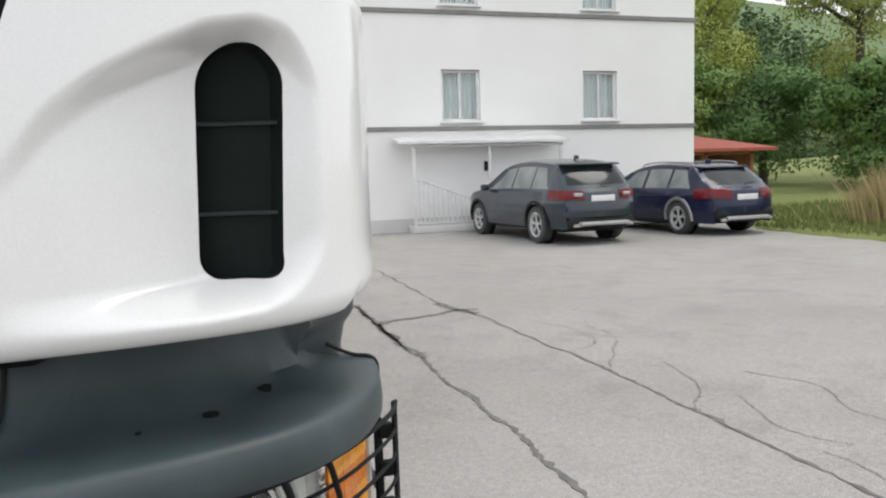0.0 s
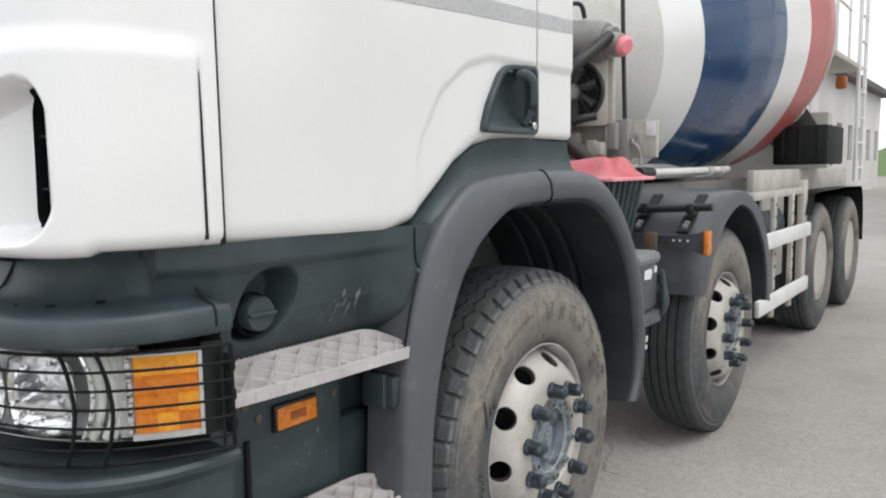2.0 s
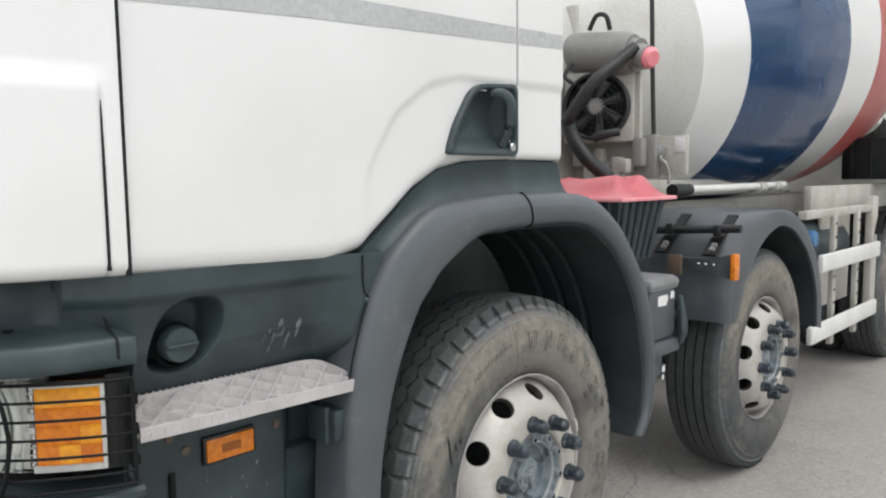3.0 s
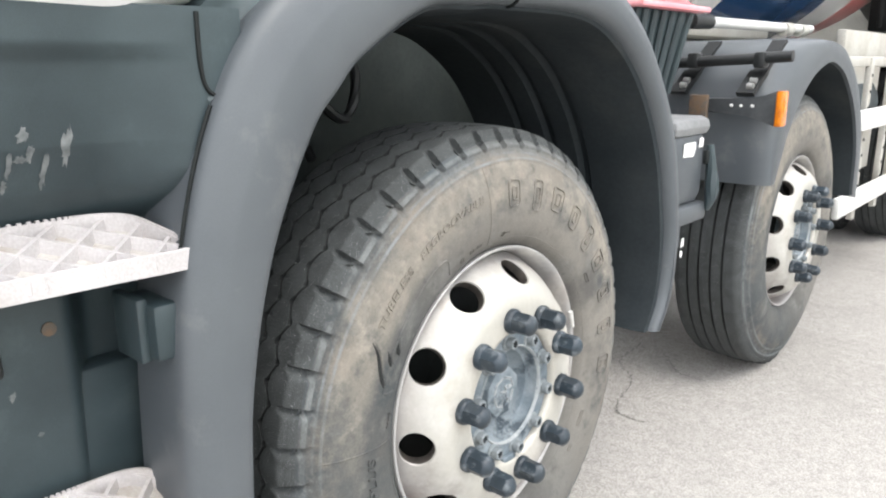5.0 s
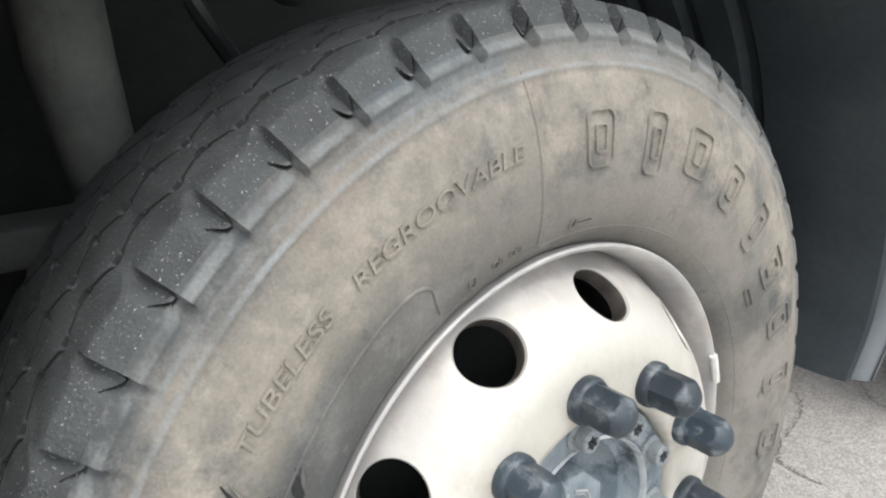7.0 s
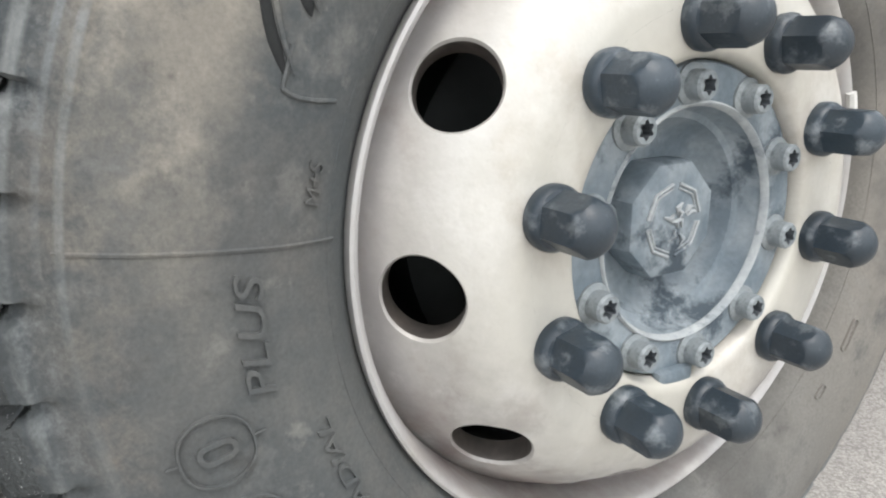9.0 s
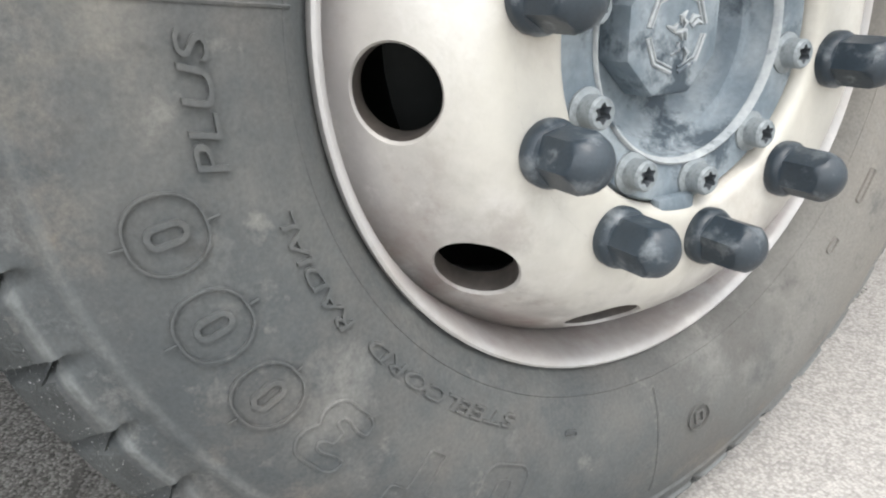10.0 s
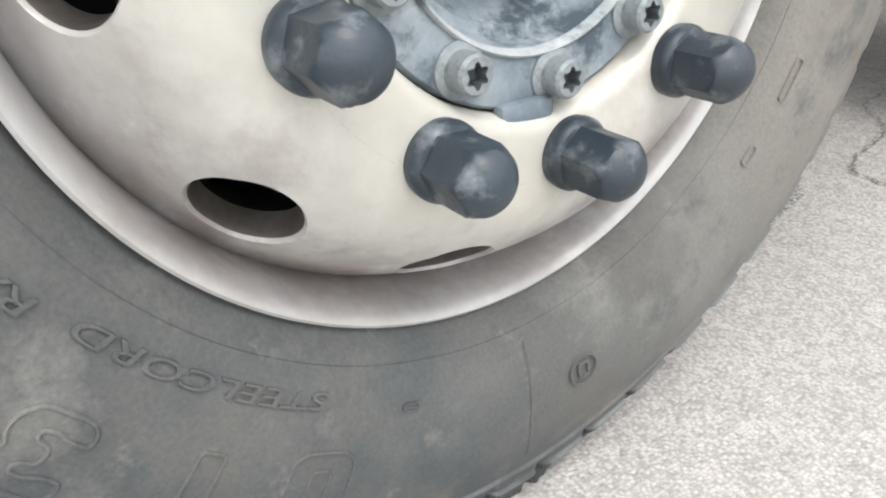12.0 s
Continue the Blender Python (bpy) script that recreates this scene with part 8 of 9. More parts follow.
def tread_depth(a, u):
    """How deep the tread is cut at the angle a and the place u across it, -1 inside to 1 outside."""
    k = a * 52 / (2 * math.pi) + LUG
    f = k - math.floor(k)
    d = 0.0
    e = min(abs(u - c) for c in GROOVES)
    if e < 0.06:
        d = 0.009 * (1 - smooth01(0.011, 0.021, e))
        # small pits where the worn zigzag lines bend
        bend = min(f, abs(f - 0.5), 1 - f)
        d = max(d, 0.009 * (1 - smooth01(0.024, 0.045, e)) * (1 - smooth01(0.05, 0.1, bend)))
    elif e < 0.12 and abs(u) < 0.72:
        g = abs((f * 2 + 0.5) % 1 - 0.5)
        d = 0.003 * (1 - smooth01(0.03, 0.09, g)) * smooth01(0.12, 0.07, e)
    if abs(u) > 0.74:
        d = max(d, 0.017 * notch(a, 0.06 + 0.22 * smooth01(0.8, 1.0, abs(u))) * smooth01(0.78, 0.9, abs(u)))
    return d


def tyre_mesh(rib=False, squash=True):
    """Profile from the outer bead over the tread to the inner bead."""
    side = [(-0.05, 0.293), (-0.045, 0.3), (-0.034, 0.307), (-0.026, 0.315), (-0.021, 0.325), (-0.016, 0.338), (-0.011, 0.355), (-0.0085, 0.375), (-0.008, 0.395), (-0.009, 0.415), (-0.012, 0.435), (-0.017, 0.453), (-0.0215, 0.465), (-0.0235, 0.4695), (-0.0225, 0.472), (-0.0238, 0.475), (-0.0265, 0.478), (-0.0305, 0.484), (-0.033, 0.4925), (-0.034, 0.4955), (-0.0325, 0.4985), (-0.0338, 0.502), (-0.0375, 0.505), (-0.041, 0.51), (-0.046, 0.5165)]
    tread = []
    us = [1 - 2 * j / 30 for j in range(31)]
    if rib:
        us = sorted(us + [g + q for g in (-0.55, -0.19, 0.19, 0.55) for q in (-0.034, -0.022, -0.012, 0.012, 0.022, 0.034)], reverse=True)
    else:
        us = [-1, -0.975, -0.95, -0.92, -0.89, -0.86, -0.83, -0.8, -0.77, -0.74, -0.68, 0.0, 0.68, 0.74, 0.77, 0.8, 0.83, 0.86, 0.89, 0.92, 0.95, 0.975, 1]
        for g in GROOVES:
            us += [g + q for q in (-0.15, -0.12, -0.09, -0.06, -0.045, -0.032, -0.021, -0.011, 0, 0.011, 0.021, 0.032, 0.045, 0.06, 0.09, 0.12, 0.15)]
        us = sorted(us, reverse=True)
    for u in us:
        x = -0.162 + 0.1135 * u
        r = 0.537 - 0.007 * abs(u) ** 2.2 - (0.0095 * smooth01(0.9, 1.0, abs(u)))
        tread.append((x, r, u))
    inner = [(-0.28, 0.52), (-0.295, 0.49), (-0.312, 0.44), (-0.316, 0.39), (-0.305, 0.33), (-0.28, 0.295)]
    n = 52 * (8 if rib else 18)
    rows = []
    for i in range(n):
        a = 2 * math.pi * i / n
        row = []
        # the tyre bulges where it stands on the ground
        low = 0.003 * smooth01(0.5, 1.1, abs(a - math.pi))
        for x, r in side:
            r0 = r
            r, x = r - low * smooth01(0.44, 0.51, r0), x - 0.001 * smooth01(0.46, 0.515, r0)
            # lug notches bite into the shoulder
            if r0 > 0.484 and not rib:
                d = notch(a, interp(r0, (0.484, 0.498, 0.5165), (0.16, 0.26, 0.28))) * smooth01(0.484, 0.505, r0)
                x -= 0.013 * d
                r -= 0.004 * d + 0.011 * d * smooth01(0.503, 0.5165, r0)
            row.append(polar(x, r, a))
        for x, r, u in tread:
            if rib:
                e = min(abs(u - c) for c in (-0.55, -0.19, 0.19, 0.55))
                d = 0.01 * (1 - smooth01(0.014, 0.028, e))
            else:
                d = tread_depth(a, u)
                x += 0.1135 * zigzag(a, u)
            row.append(polar(x, r - d - low, a))
        for x, r in inner:
            row.append(polar(x, r - low * smooth01(0.44, 0.51, r), a))
        if squash:
            row = [(p[0] + (0.006 * smooth01(-0.44, -0.53, p[2]) if p[0] > -0.16 else 0), p[1], -ZC + 0.001 if p[2] < -0.526 else p[2]) for p in row]
        rows.append(row)
    bm = bmesh.new()
    grid(bm, rows, close_u=True)
    return bm


def nut_cap_mesh():
    """A pushed-on plastic nut cap: collar, six flats, domed tip. Along +x from its foot."""
    bm = bmesh.new()
    n = 48
    rows = []
    for k in range(n):
        a = 2 * math.pi * k / n
        hexr = math.cos(math.pi / 6) / math.cos((a % (math.pi / 3)) - math.pi / 6)
        row = [(0.0, 0.0275), (0.006, 0.0282), (0.0095, 0.0278), (0.012, 0.0262), (0.0135, 0.0252)]
        for x in (0.0145, 0.017, 0.025, 0.033, 0.037, 0.041, 0.0445, 0.048, 0.051, 0.054, 0.057, 0.0595, 0.0615, 0.0624):
            dome = 0.0268 * math.sqrt(max(0.0, 1 - ((x - 0.034) / 0.0286) ** 2)) if x > 0.034 else 1
            row.append((x, min(0.0252 * hexr * (1 - 0.02 * x / 0.06), dome)))
        row.append((0.0626, 0.0))
        rows.append([(x, r * math.sin(a), r * math.cos(a)) for x, r in row])
    grid(bm, rows, close_u=True)
    bmesh.ops.remove_doubles(bm, verts=bm.verts, dist=1e-6)
    return bm


def hub_mesh():
    bm = bmesh.new()
    lathe(bm, [(-0.06, 0.1365), (-0.004, 0.1355), (0.0, 0.133), (0.0, 0.103), (-0.002, 0.1), (-0.02, 0.0965), (-0.024, 0.094), (-0.026, 0.088), (-0.034, 0.085), (-0.046, 0.077), (-0.05, 0.07), (-0.052, 0.06), (-0.052, 0.0)], 80, caps=False)
    return bm


def hub_boss():
    bm = bmesh.new()
    pts = [(0.055 * math.sin(2 * math.pi * (k + 0.5) / 8), 0.055 * math.cos(2 * math.pi * (k + 0.5) / 8)) for k in range(8)]
    prism(bm, pts, "x", -0.055, -0.018, 0.006)
    return bm


def hub_emblem():
    """A raised eight-sided outline in four strokes round a plain worn blob."""
    bm = bmesh.new()
    for k in range(4):
        pts = []
        for q in np.linspace(0.08, 0.92, 7):
            a = 2 * math.pi * (k + q) / 4
            r = 0.034 * math.cos(math.pi / 8) / math.cos((a % (math.pi / 4)) - math.pi / 8)
            pts.append((-0.0175, r * math.sin(a), r * math.cos(a)))
        tube(bm, pts, 0.0018, 6)
        tube(bm, [(p[0], p[1] * 0.88, p[2] * 0.88) for p in pts], 0.001, 5)
    rnd = random.Random(8)
    for k in range(9):
        a, r = rnd.uniform(0, 6.28), rnd.uniform(0.002, 0.017)
        c = Vector((-0.0178, r * math.sin(a), r * math.cos(a)))
        b = rnd.uniform(0, 6.28)
        tube(bm, [c, c + Vector((0.0008, 0.006 * math.sin(b), 0.006 * math.cos(b))), c + Vector((0, 0.012 * math.sin(b + 0.6), 0.012 * math.cos(b + 0.6)))], [0.0015, 0.0028, 0.001], 6)
    return bm


def hub_lip():
    """A short tab on the flange and a low raised ring round the bolt circle."""
    bm = bmesh.new()
    lathe(bm, [(-0.002, 0.104), (0.002, 0.1035), (0.003, 0.102), (0.0015, 0.1), (-0.004, 0.0985)], 80, caps=False)
    return bm


def torx_bolt():
    """Washer, round head, six-lobed socket."""
    bm = bmesh.new()
    n = 36
    prof = [(0.0, 0.0172, 0), (0.002, 0.0172, 0), (0.0035, 0.0135, 0), (0.004, 0.0125, 0), (0.0165, 0.0122, 0), (0.0185, 0.0105, 0), (0.0185, 0.0068, 1), (0.009, 0.0062, 1), (0.009, 0.0, 0)]
    rows = []
    for k in range(n):
        a = 2 * math.pi * k / n
        rows.append([(x, r * (1 + 0.2 * s * math.cos(6 * a)) * math.sin(a), r * (1 + 0.2 * s * math.cos(6 * a)) * math.cos(a)) for x, r, s in prof])
    grid(bm, rows, close_u=True)
    bm.faces.ensure_lookup_table()
    # socket faces take the darker material: their shade put into the colour
    for i, f in enumerate(bm.faces):
        f.material_index = 1 if i % 8 >= 6 else 0
    bmesh.ops.remove_doubles(bm, verts=bm.verts, dist=1e-6)
    return bm


def text_mesh(word, size, extrude):
    cu = bpy.data.curves.new("lettering", "FONT")
    cu.body, cu.size, cu.extrude, cu.align_x, cu.align_y = word, size, extrude, "CENTER", "CENTER"
    cu.shear = 0.2
    ob = bpy.data.objects.new("lettering", cu)
    scene.collection.objects.link(ob)
    bpy.context.view_layer.update()
    me = bpy.data.meshes.new_from_object(ob.evaluated_get(bpy.context.evaluated_depsgraph_get()))
    bpy.data.objects.remove(ob)
    bm = bmesh.new()
    bm.from_mesh(me)
    bpy.data.meshes.remove(me)
    bpy.data.curves.remove(cu)
    return bm


SIDE_R = [0.3, 0.307, 0.315, 0.325, 0.338, 0.355, 0.375, 0.395, 0.415, 0.435, 0.453, 0.467, 0.4765, 0.49]
SIDE_X = [-0.045, -0.034, -0.026, -0.021, -0.016, -0.011, -0.0085, -0.008, -0.009, -0.012, -0.017, -0.0225, -0.027, -0.0305]


def wrap(bm, r0, a0, lift=0.0, outward=True):
    """Lay flat lettering (x along, y up, z out) on the sidewall round the axis; its tops point outwards."""
    for v in bm.verts:
        r = r0 + (v.co.y if outward else -v.co.y)
        a = a0 + (v.co.x if outward else -v.co.x) / r0
        v.co = polar(interp(r, SIDE_R, SIDE_X) + v.co.z + lift, r, a)
    return bm


def ring_outline(w, h, r, t, extrude):
    """A raised rounded outline, flat, as lettering is."""
    bm = bmesh.new()
    rows = []
    for p, q in zip(rounded(w, h, r, 7), rounded(w - 2 * t, h - 2 * t, max(0.0006, r - t), 7)):
        rows.append([(*p, -0.003), (*p, extrude), (*q, extrude), (*q, -0.003)])
    grid(bm, rows, close_u=True)
    return bm


def wheel_thing(name, at, label, full=True, rib=False, spin=0.0, shared=None):
    """One front wheel under the truck: brake drum with tyre, rim, hub, nut caps and bolts on it."""
    c = Vector(at)

    def sub(nm, key, build, mat, lab="", turn=0.0, smooth=38):
        if key not in shared:
            shared[key] = finish(build(), nm, mat, smooth)
        ob = new(nm, shared[key])
        ob.parent = wh
        ob.rotation_euler = (turn, 0, 0)
        if lab:
            tagged(ob, lab)
        return ob
    # drum widened to close the rim's back, so the holes stay dark
    wh = part(name, lathe(bmesh.new(), [(-0.3, 0.05), (-0.3, 0.262), (-0.22, 0.262), (-0.21, 0.205), (-0.13, 0.205), (-0.12, 0.19), (-0.11, 0.14), (-0.06, 0.136)], 48), M_DARK, TRUCK, label, at=c)
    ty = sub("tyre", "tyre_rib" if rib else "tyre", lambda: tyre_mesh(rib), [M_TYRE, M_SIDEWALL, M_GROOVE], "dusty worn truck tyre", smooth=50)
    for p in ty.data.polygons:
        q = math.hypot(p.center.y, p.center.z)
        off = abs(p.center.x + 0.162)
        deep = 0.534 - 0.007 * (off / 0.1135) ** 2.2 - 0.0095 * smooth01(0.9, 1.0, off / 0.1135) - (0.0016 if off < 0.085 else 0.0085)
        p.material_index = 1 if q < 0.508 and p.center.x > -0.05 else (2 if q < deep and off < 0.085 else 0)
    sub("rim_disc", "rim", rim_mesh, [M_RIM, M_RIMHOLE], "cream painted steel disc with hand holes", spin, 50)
    sub("rim_face", "rim_rest", rim_rest, M_RIM, "", spin)
    sub("rim_flange", "flange", rim_flange, M_RIM, "", spin)
    # barrel drawn dark: the shade inside the rim put into its colour
    sub("rim_barrel", "barrel", lambda: lathe(bmesh.new(), [(-0.1, 0.281), (-0.14, 0.268), (-0.28, 0.262)], 60, caps=False), M_ARCHMETAL, "dark inside of the rim, shade put into its colour", spin)
    sub("hub", "hub", hub_mesh, M_HUB, "dusty blue grey hub casting", spin)
    sub("hub_boss", "boss", hub_boss, M_HUB, "octagonal hub cap", spin, 30)
    sub("hub_emblem", "emblem", hub_emblem, M_HUBDUST, "worn raised mark on the hub cap", spin, 60)
    sub("hub_lip", "lip", hub_lip, M_HUBDUST, "dusty raised lip of the hub", spin, 60)
    sub("hub_tab", "tab", lambda: B((0.003, -0.0115, -0.1365), (0.012, 0.042, 0.018), 0.004), M_HUB, "small cast tab on the hub's rim", spin)
    for k in range(10):
        ob = sub("nut_cap", "nut", nut_cap_mesh, M_CAP, "dark grey plastic nut cap", 0, 28)
        a = PHASE_BOLT - spin + 2 * math.pi * k / 10
        ob.location = polar(FACE_X, 0.1675, a)
        ob.rotation_euler = (k * 1.3, 0, 0)
        ob.scale = (0.93, 0.88, 0.88)
    for k in range(10):
        ob = sub("hub_bolt", "torx", torx_bolt, [M_HUBBOLT, M_FENDER], "small socket head hub bolt", 0, 30)
        a = radians(-6.5) - spin + 2 * math.pi * k / 10
        ob.location = polar(0.0, 0.1176, a)
    return wh


SHARED = {}
W1 = wheel_thing("wheel", (0, 0, ZC), "front wheel with a worn dusty tyre and cream rim", shared=SHARED)
W2 = wheel_thing("wheel", (-0.01, M2Y, ZC), "second axle wheel with a ribbed tyre and cream rim", rib=True, spin=radians(14), shared=SHARED)

W1.rotation_euler = (0, 0, radians(1.1))


def lettering(wheel):
    rub = M_SIDEWALL

    def put(name, bm, label):
        ob = new(name, finish(bm, name, rub, 25))
        ob.parent = wheel
        tagged(ob, label)
    E = 0.003

    def word(text, height, r, a0, a1, e=E, outward=True):
        """Raised letters of a cap height, stretched to run between two angles."""
        bm = text_mesh(text, 0.03, e)
        xs = [v.co.x for v in bm.verts]
        ys = [v.co.y for v in bm.verts]
        sx = radians(abs(a1 - a0)) * r / (max(xs) - min(xs))
        sy = height / (max(ys) - min(ys))
        mx, my = (max(xs) + min(xs)) / 2, (max(ys) + min(ys)) / 2
        for v in bm.verts:
            v.co.x, v.co.y = (v.co.x - mx) * sx, (v.co.y - my) * sy
        put("lettering", wrap(bm, r, radians((a0 + a1) / 2), 0.0, outward), "raised letters " + text)
    word("PLUS", 0.018, 0.377, -98.7, -86.6, E * 1.2)
    word("RADIAL", 0.011, 0.346, -120.7, -104.9, E * 0.9)
    word("STEELCORD", 0.011, 0.341, -152.7, -124.3, E * 0.8)
    word("M+S", 0.011, 0.335, -80.6, -75.7, E * 0.6)
    word("REGROOVABLE", 0.013, 0.418, -36.7, -11.3, E * 0.9)
    word("TUBELESS", 0.013, 0.42, -55.6, -40.0, E * 0.9)
    for a in (-102.1, -111.0, -119.8):
        put("ring", wrap(ring_outline(0.05, 0.047, 0.022, 0.0016, E), 0.413, radians(a)), "raised oval outline round a digit")
        put("digit", wrap(ring_outline(0.015, 0.025, 0.0073, 0.0034, E), 0.413, radians(a)), "raised digit 0")
        for s in (-1, 1):
            put("vent_nib", wrap(tube(bmesh.new(), [(0, s * 0.0235, 0.0015), (0, s * 0.031, 0.0015)], 0.0009, 5), 0.413, radians(a)), "thin moulded nib")

    def outline_block(text, poly, w, h, r, a):
        """A large block character drawn as a raised outline; poly in a 4 by 5 box."""
        pts = dense([((p - 2) / 4 * w, (q - 2.5) / 5 * h) for p, q in poly], 90)
        bm = bmesh.new()
        tube(bm, [(p, q, 0.0004) for p, q in pts + pts[:1]], 0.0014, 6)
        put("lettering", wrap(bm, r, radians(a)), "raised outline of the character " + text)
    outline_block("3", [(0, 0.5), (0.6, 0), (3.2, 0), (4, 0.8), (4, 2), (3.4, 2.5), (4, 3), (4, 4.2), (3.2, 5), (0.6, 5), (0, 4.5), (0, 3.6), (1.3, 3.6), (1.5, 3.9), (2.5, 3.9), (2.7, 3.5), (2.4, 3.1), (1.6, 3.1), (1.6, 1.9), (2.4, 1.9), (2.7, 1.5), (2.5, 1.1), (1.5, 1.1), (1.3, 1.4), (0, 1.4)], 0.044, 0.052, 0.405, -128.7)
    outline_block("T", [(1.3, 0), (2.7, 0), (2.7, 3.6), (4, 3.6), (4, 5), (0, 5), (0, 3.6), (1.3, 3.6)], 0.05, 0.05, 0.405, -142.2)
    outline_block("U", [(0.7, 0), (3.3, 0), (4, 0.8), (4, 5), (2.6, 5), (2.6, 1.4), (1.4, 1.4), (1.4, 5), (0, 5), (0, 0.8)], 0.05, 0.05, 0.402, -154.3)
    # plain outlined bars where the maker's name runs
    for k, (a, r) in enumerate(((1.6, 0.409), (13.0, 0.404), (24.0, 0.408), (35.8, 0.4), (47.8, 0.398), (59.1, 0.401), (72.1, 0.398), (85.0, 0.394), (99.0, 0.398))):
        w, h = ((0.036, 0.052), (0.03, 0.062), (0.044, 0.05))[k % 3]
        put("outline_bar", wrap(ring_outline(w, h, 0.009, 0.0016, E), r, radians(a)), "raised outlined bar on the sidewall")
        put("outline_bar", wrap(ring_outline(w * 0.42, h * 0.5, 0.004, 0.0014, E), r, radians(a)), "raised outlined bar on the sidewall")
    put("ring", wrap(ring_outline(0.03, 0.03, 0.0149, 0.0016, E), 0.382, radians(169.7)), "raised round mark")
    put("bar", wrap(ring_outline(0.012, 0.016, 0.003, 0.002, E), 0.382, radians(169.7)), "small bar in a round mark")
    # small illegible marks and short bars near the bead
    for a, w, h in ((-23.5, 0.009, 0.013), (-18.8, 0.007, 0.008), (-17.6, 0.004, 0.008), (-15.2, 0.007, 0.008), (-14.0, 0.007, 0.008), (-2.1, 0.008, 0.012), (0.6, 0.02, 0.004), (60.0, 0.03, 0.008), (120.0, 0.04, 0.008), (132.0, 0.02, 0.008), (196.0, 0.014, 0.006)):
        put("small_mark", wrap(ring_outline(w, h, min(w, h) * 0.45, 0.0012, E * 0.7), 0.332 if abs(a) < 50 else 0.35, radians(a)), "small raised bar near the bead")
    # mould seam lines across the sidewall
    for a0, a1, r0, r1 in ((-84.5, -84.5, 0.316, 0.476), (-9.5, -8.5, 0.323, 0.476), (178, 178, 0.33, 0.45)):
        bm = bmesh.new()
        pts = [polar(interp(r, SIDE_R, SIDE_X) + 0.0002, r, radians(a0 + (a1 - a0) * (r - r0) / (r1 - r0))) for r in np.linspace(r0, r1, 18)]
        tube(bm, pts, 0.0014, 5)
        put("mould_line", bm, "thin raised mould line")
    # rings near the bead
    for r in (0.32,):
        bm = bmesh.new()
        tube(bm, [polar(interp(r, SIDE_R, SIDE_X), r, 2 * math.pi * k / 160) for k in range(161)], 0.0007, 5)
        put("mould_line", bm, "thin raised ring near the bead")
    # a raised curved patch
    edge = [(0.369, -69.9), (0.332, -69.2), (0.318, -52.0), (0.366, -50.5), (0.374, -36.4), (0.367, -30.1), (0.331, -30.2)]
    bm = bmesh.new()
    for line in (((0.371, -60.0), (0.3715, -52.0), (0.374, -44.0), (0.375, -36.4), (0.372, -32.0), (0.362, -30.0), (0.346, -30.1), (0.331, -30.2)), ((0.369, -69.9), (0.36, -70.2), (0.346, -69.9), (0.332, -69.2)), ((0.369, -69.9), (0.3705, -66.0))):
        pts = spline([(r, a, 0) for r, a in line], 24)
        tube(bm, [polar(interp(p.x, SIDE_R, SIDE_X) + 0.0004, p.x, radians(p.y)) for p in pts], 0.0016, 6)
    put("patch_edge", bm, "raised edge of a curved patch")
    # cuts in the rubber
    for line, w in (([(0.425, -59.0), (0.405, -61.2), (0.385, -65.6), (0.368, -69.0)], 0.0042), ([(0.385, -59.6), (0.375, -61.4), (0.366, -63.0)], 0.004), ([(0.373, -56.0), (0.364, -58.2), (0.355, -59.6)], 0.0045)):
        pts = spline([(r, a, 0) for r, a in line], 14)
        P3 = [Vector(polar(interp(p.x, SIDE_R, SIDE_X) + 0.0008, p.x, radians(p.y))) for p in pts]
        bm = bmesh.new()
        tube(bm, P3, [w * (0.15 + 0.85 * math.sin(math.pi * (k / 14) ** 1.4)) for k in range(15)], 6)
        bmesh.ops.scale(bm, vec=(0.35, 1, 1), verts=bm.verts, space=Matrix.Translation((0.0085, 0, 0)))
        ob = new("cut", finish(bm, "cut", M_GROOVE, 40))
        ob.parent = wheel
        tagged(ob, "dark cut in the rubber")
        bm = bmesh.new()
        tube(bm, [p + Vector((0.0004, 0.005, 0.001)) for p in P3], [w * 0.5 * math.sin(math.pi * k / 14) + 0.0003 for k in range(15)], 6)
        put("cut_lip", bm, "lifted rubber lip beside a cut")
    # balance weight on the rim flange
    bm = bmesh.new()
    tube(bm, [polar(-0.034, 0.293, radians(a)) for a in np.linspace(71, 79, 7)], 0.0055, 8)
    ob = new("balance_weight", finish(bm, "balance_weight", M_DRUMGREY))
    ob.parent = wheel
    tagged(ob, "pale grey clip-on balance weight")


lettering(W1)


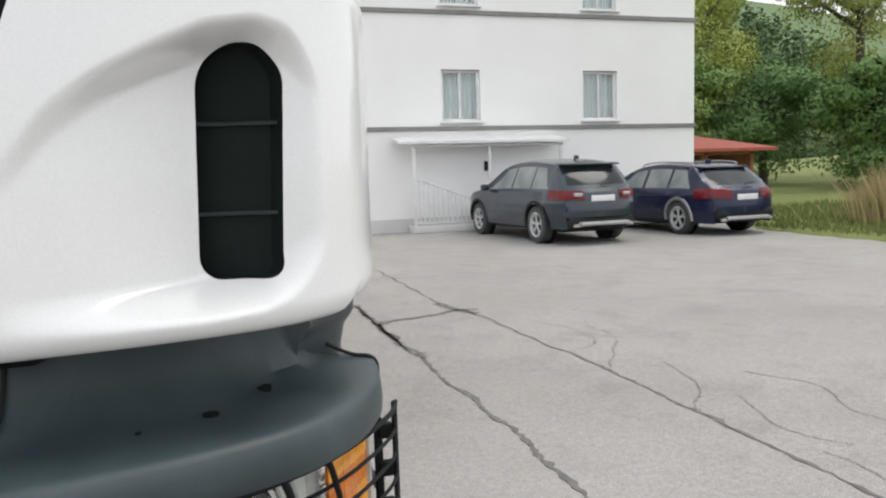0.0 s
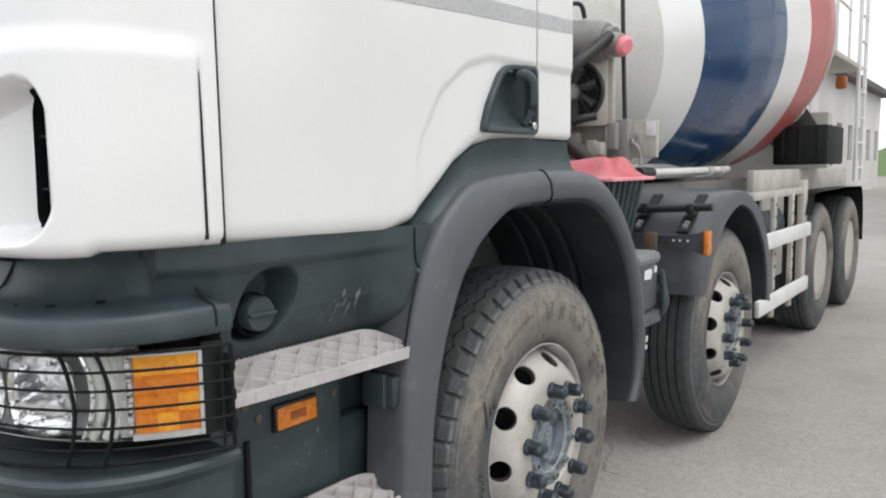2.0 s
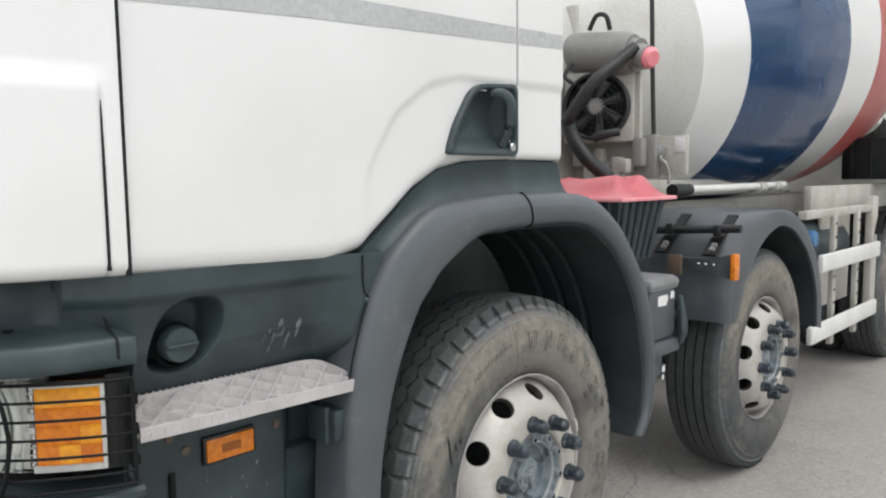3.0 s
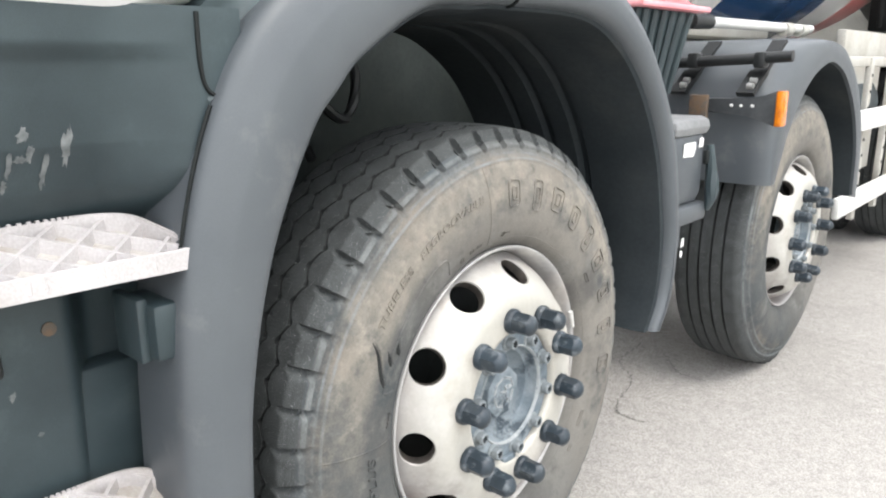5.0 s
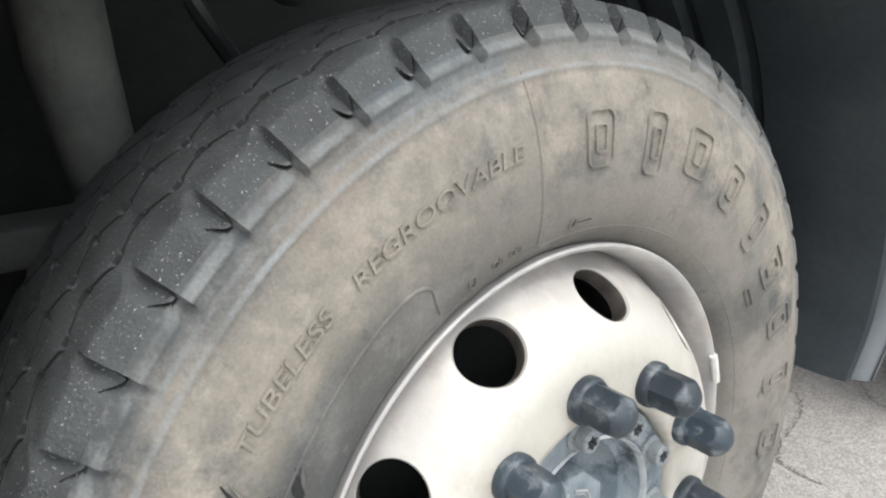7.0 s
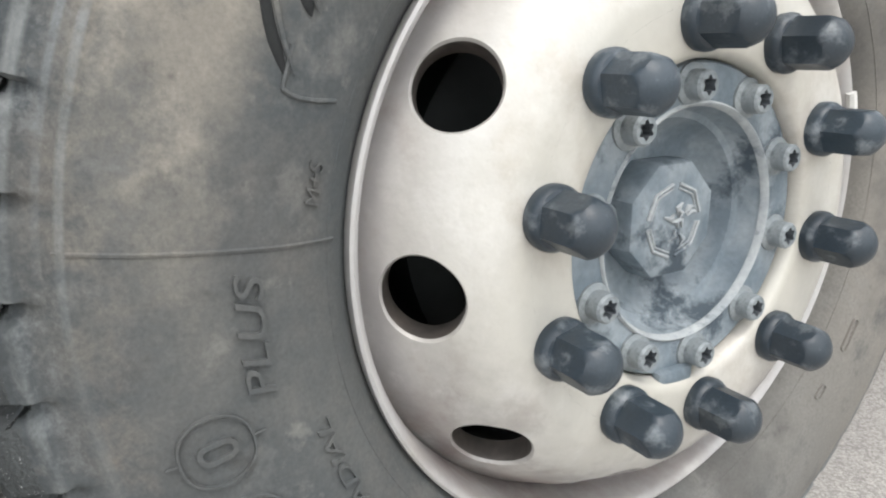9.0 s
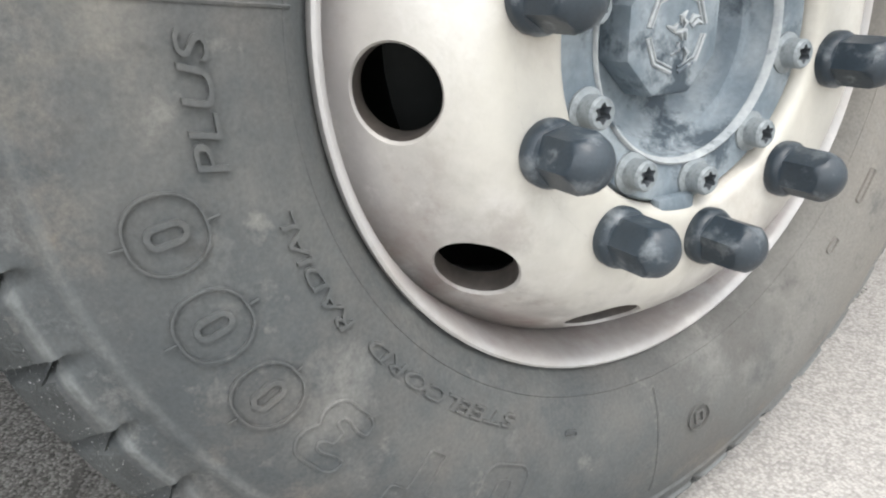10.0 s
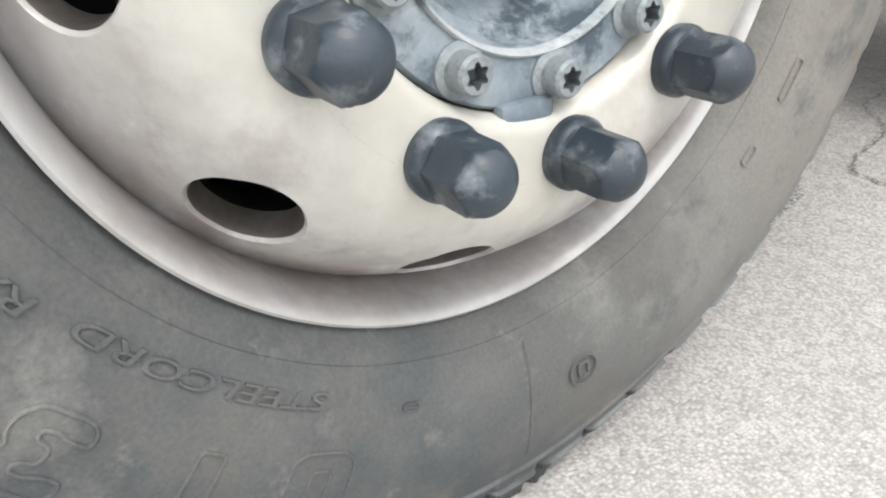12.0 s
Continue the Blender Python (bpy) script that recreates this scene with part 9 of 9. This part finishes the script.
def rear_wheels():
    for y in (4.79, 6.17):
        for x in (-0.1, -0.46):
            c = (x, y, ZC)
            wh = part("wheel", lathe(bmesh.new(), [(-0.3, 0.05), (-0.3, 0.2), (-0.15, 0.2), (-0.15, 0.05)], 32), M_DARK, TRUCK, "rear dual wheel with a ribbed tyre", at=c)
            ob = new("tyre", SHARED["tyre_rib"])
            ob.parent = wh
            if x > -0.2:
                bm = bmesh.new()
                lathe(bm, [(-0.036, 0.299), (-0.036, 0.292), (-0.06, 0.285), (-0.14, 0.262), (-0.155, 0.23), (-0.16, 0.14), (-0.13, 0.13), (-0.05, 0.12), (-0.04, 0.1), (-0.04, 0.0)], 60)
                r = new("rim", finish(bm, "rim", M_RIM))
                r.parent = wh
                tagged(r, "dished cream rear rim")




rear_wheels()


def far_side_wheels():
    """Unseen parts added to keep light from under the truck: the wheels on its other side, plain, and the engine and
    gearbox between the rails.
    """
    for y in (0.0, M2Y, 4.79, 6.17):
        for x in ((-2.54,) if y < 3 else (-2.44, -2.08)):
            wh = part("wheel", lathe(bmesh.new(), [(0.3, 0.05), (0.3, 0.2), (0.15, 0.2), (0.06, 0.14), (0.05, 0.05)], 32), M_DARK, TRUCK, "wheel on the far side with a ribbed tyre", at=(x, y, ZC))
            ob = new("tyre", SHARED["tyre_rib"])
            ob.parent = wh
            ob.rotation_euler = (0, 0, math.pi)
    bm = bmesh.new()
    box(bm, (-1.27, 0.0, 0.78), (0.7, 1.6, 0.62), 0.05)
    box(bm, (-1.27, 1.2, 0.7), (0.45, 0.9, 0.42), 0.06)
    part("engine_block", bm, M_ARCHMETAL, TRUCK, "unseen dusty dark engine and gearbox added between the rails")
    for y in (0.0, M2Y):
        part("front_axle", tube(bmesh.new(), [(-2.3, y, 0.5), (-0.25, y, 0.5)], 0.075, 14), M_ARCHMETAL, TRUCK, "dusty axle beam")
    for y in (4.79, 6.17):
        part("drive_axle", tube(bmesh.new(), [(-2.1, y, 0.54), (-1.5, y, 0.54), (-1.27, y, 0.54), (-1.04, y, 0.54), (-0.4, y, 0.54)], [0.11, 0.12, 0.24, 0.12, 0.11], 16), M_ARCHMETAL, TRUCK, "dusty drive axle")
    part("fuel_tank", B((-2.2, 3.1, 0.8), (0.6, 1.5, 0.62), 0.08), M_DARK, TRUCK, "unseen dark tank added on the far side")


far_side_wheels()
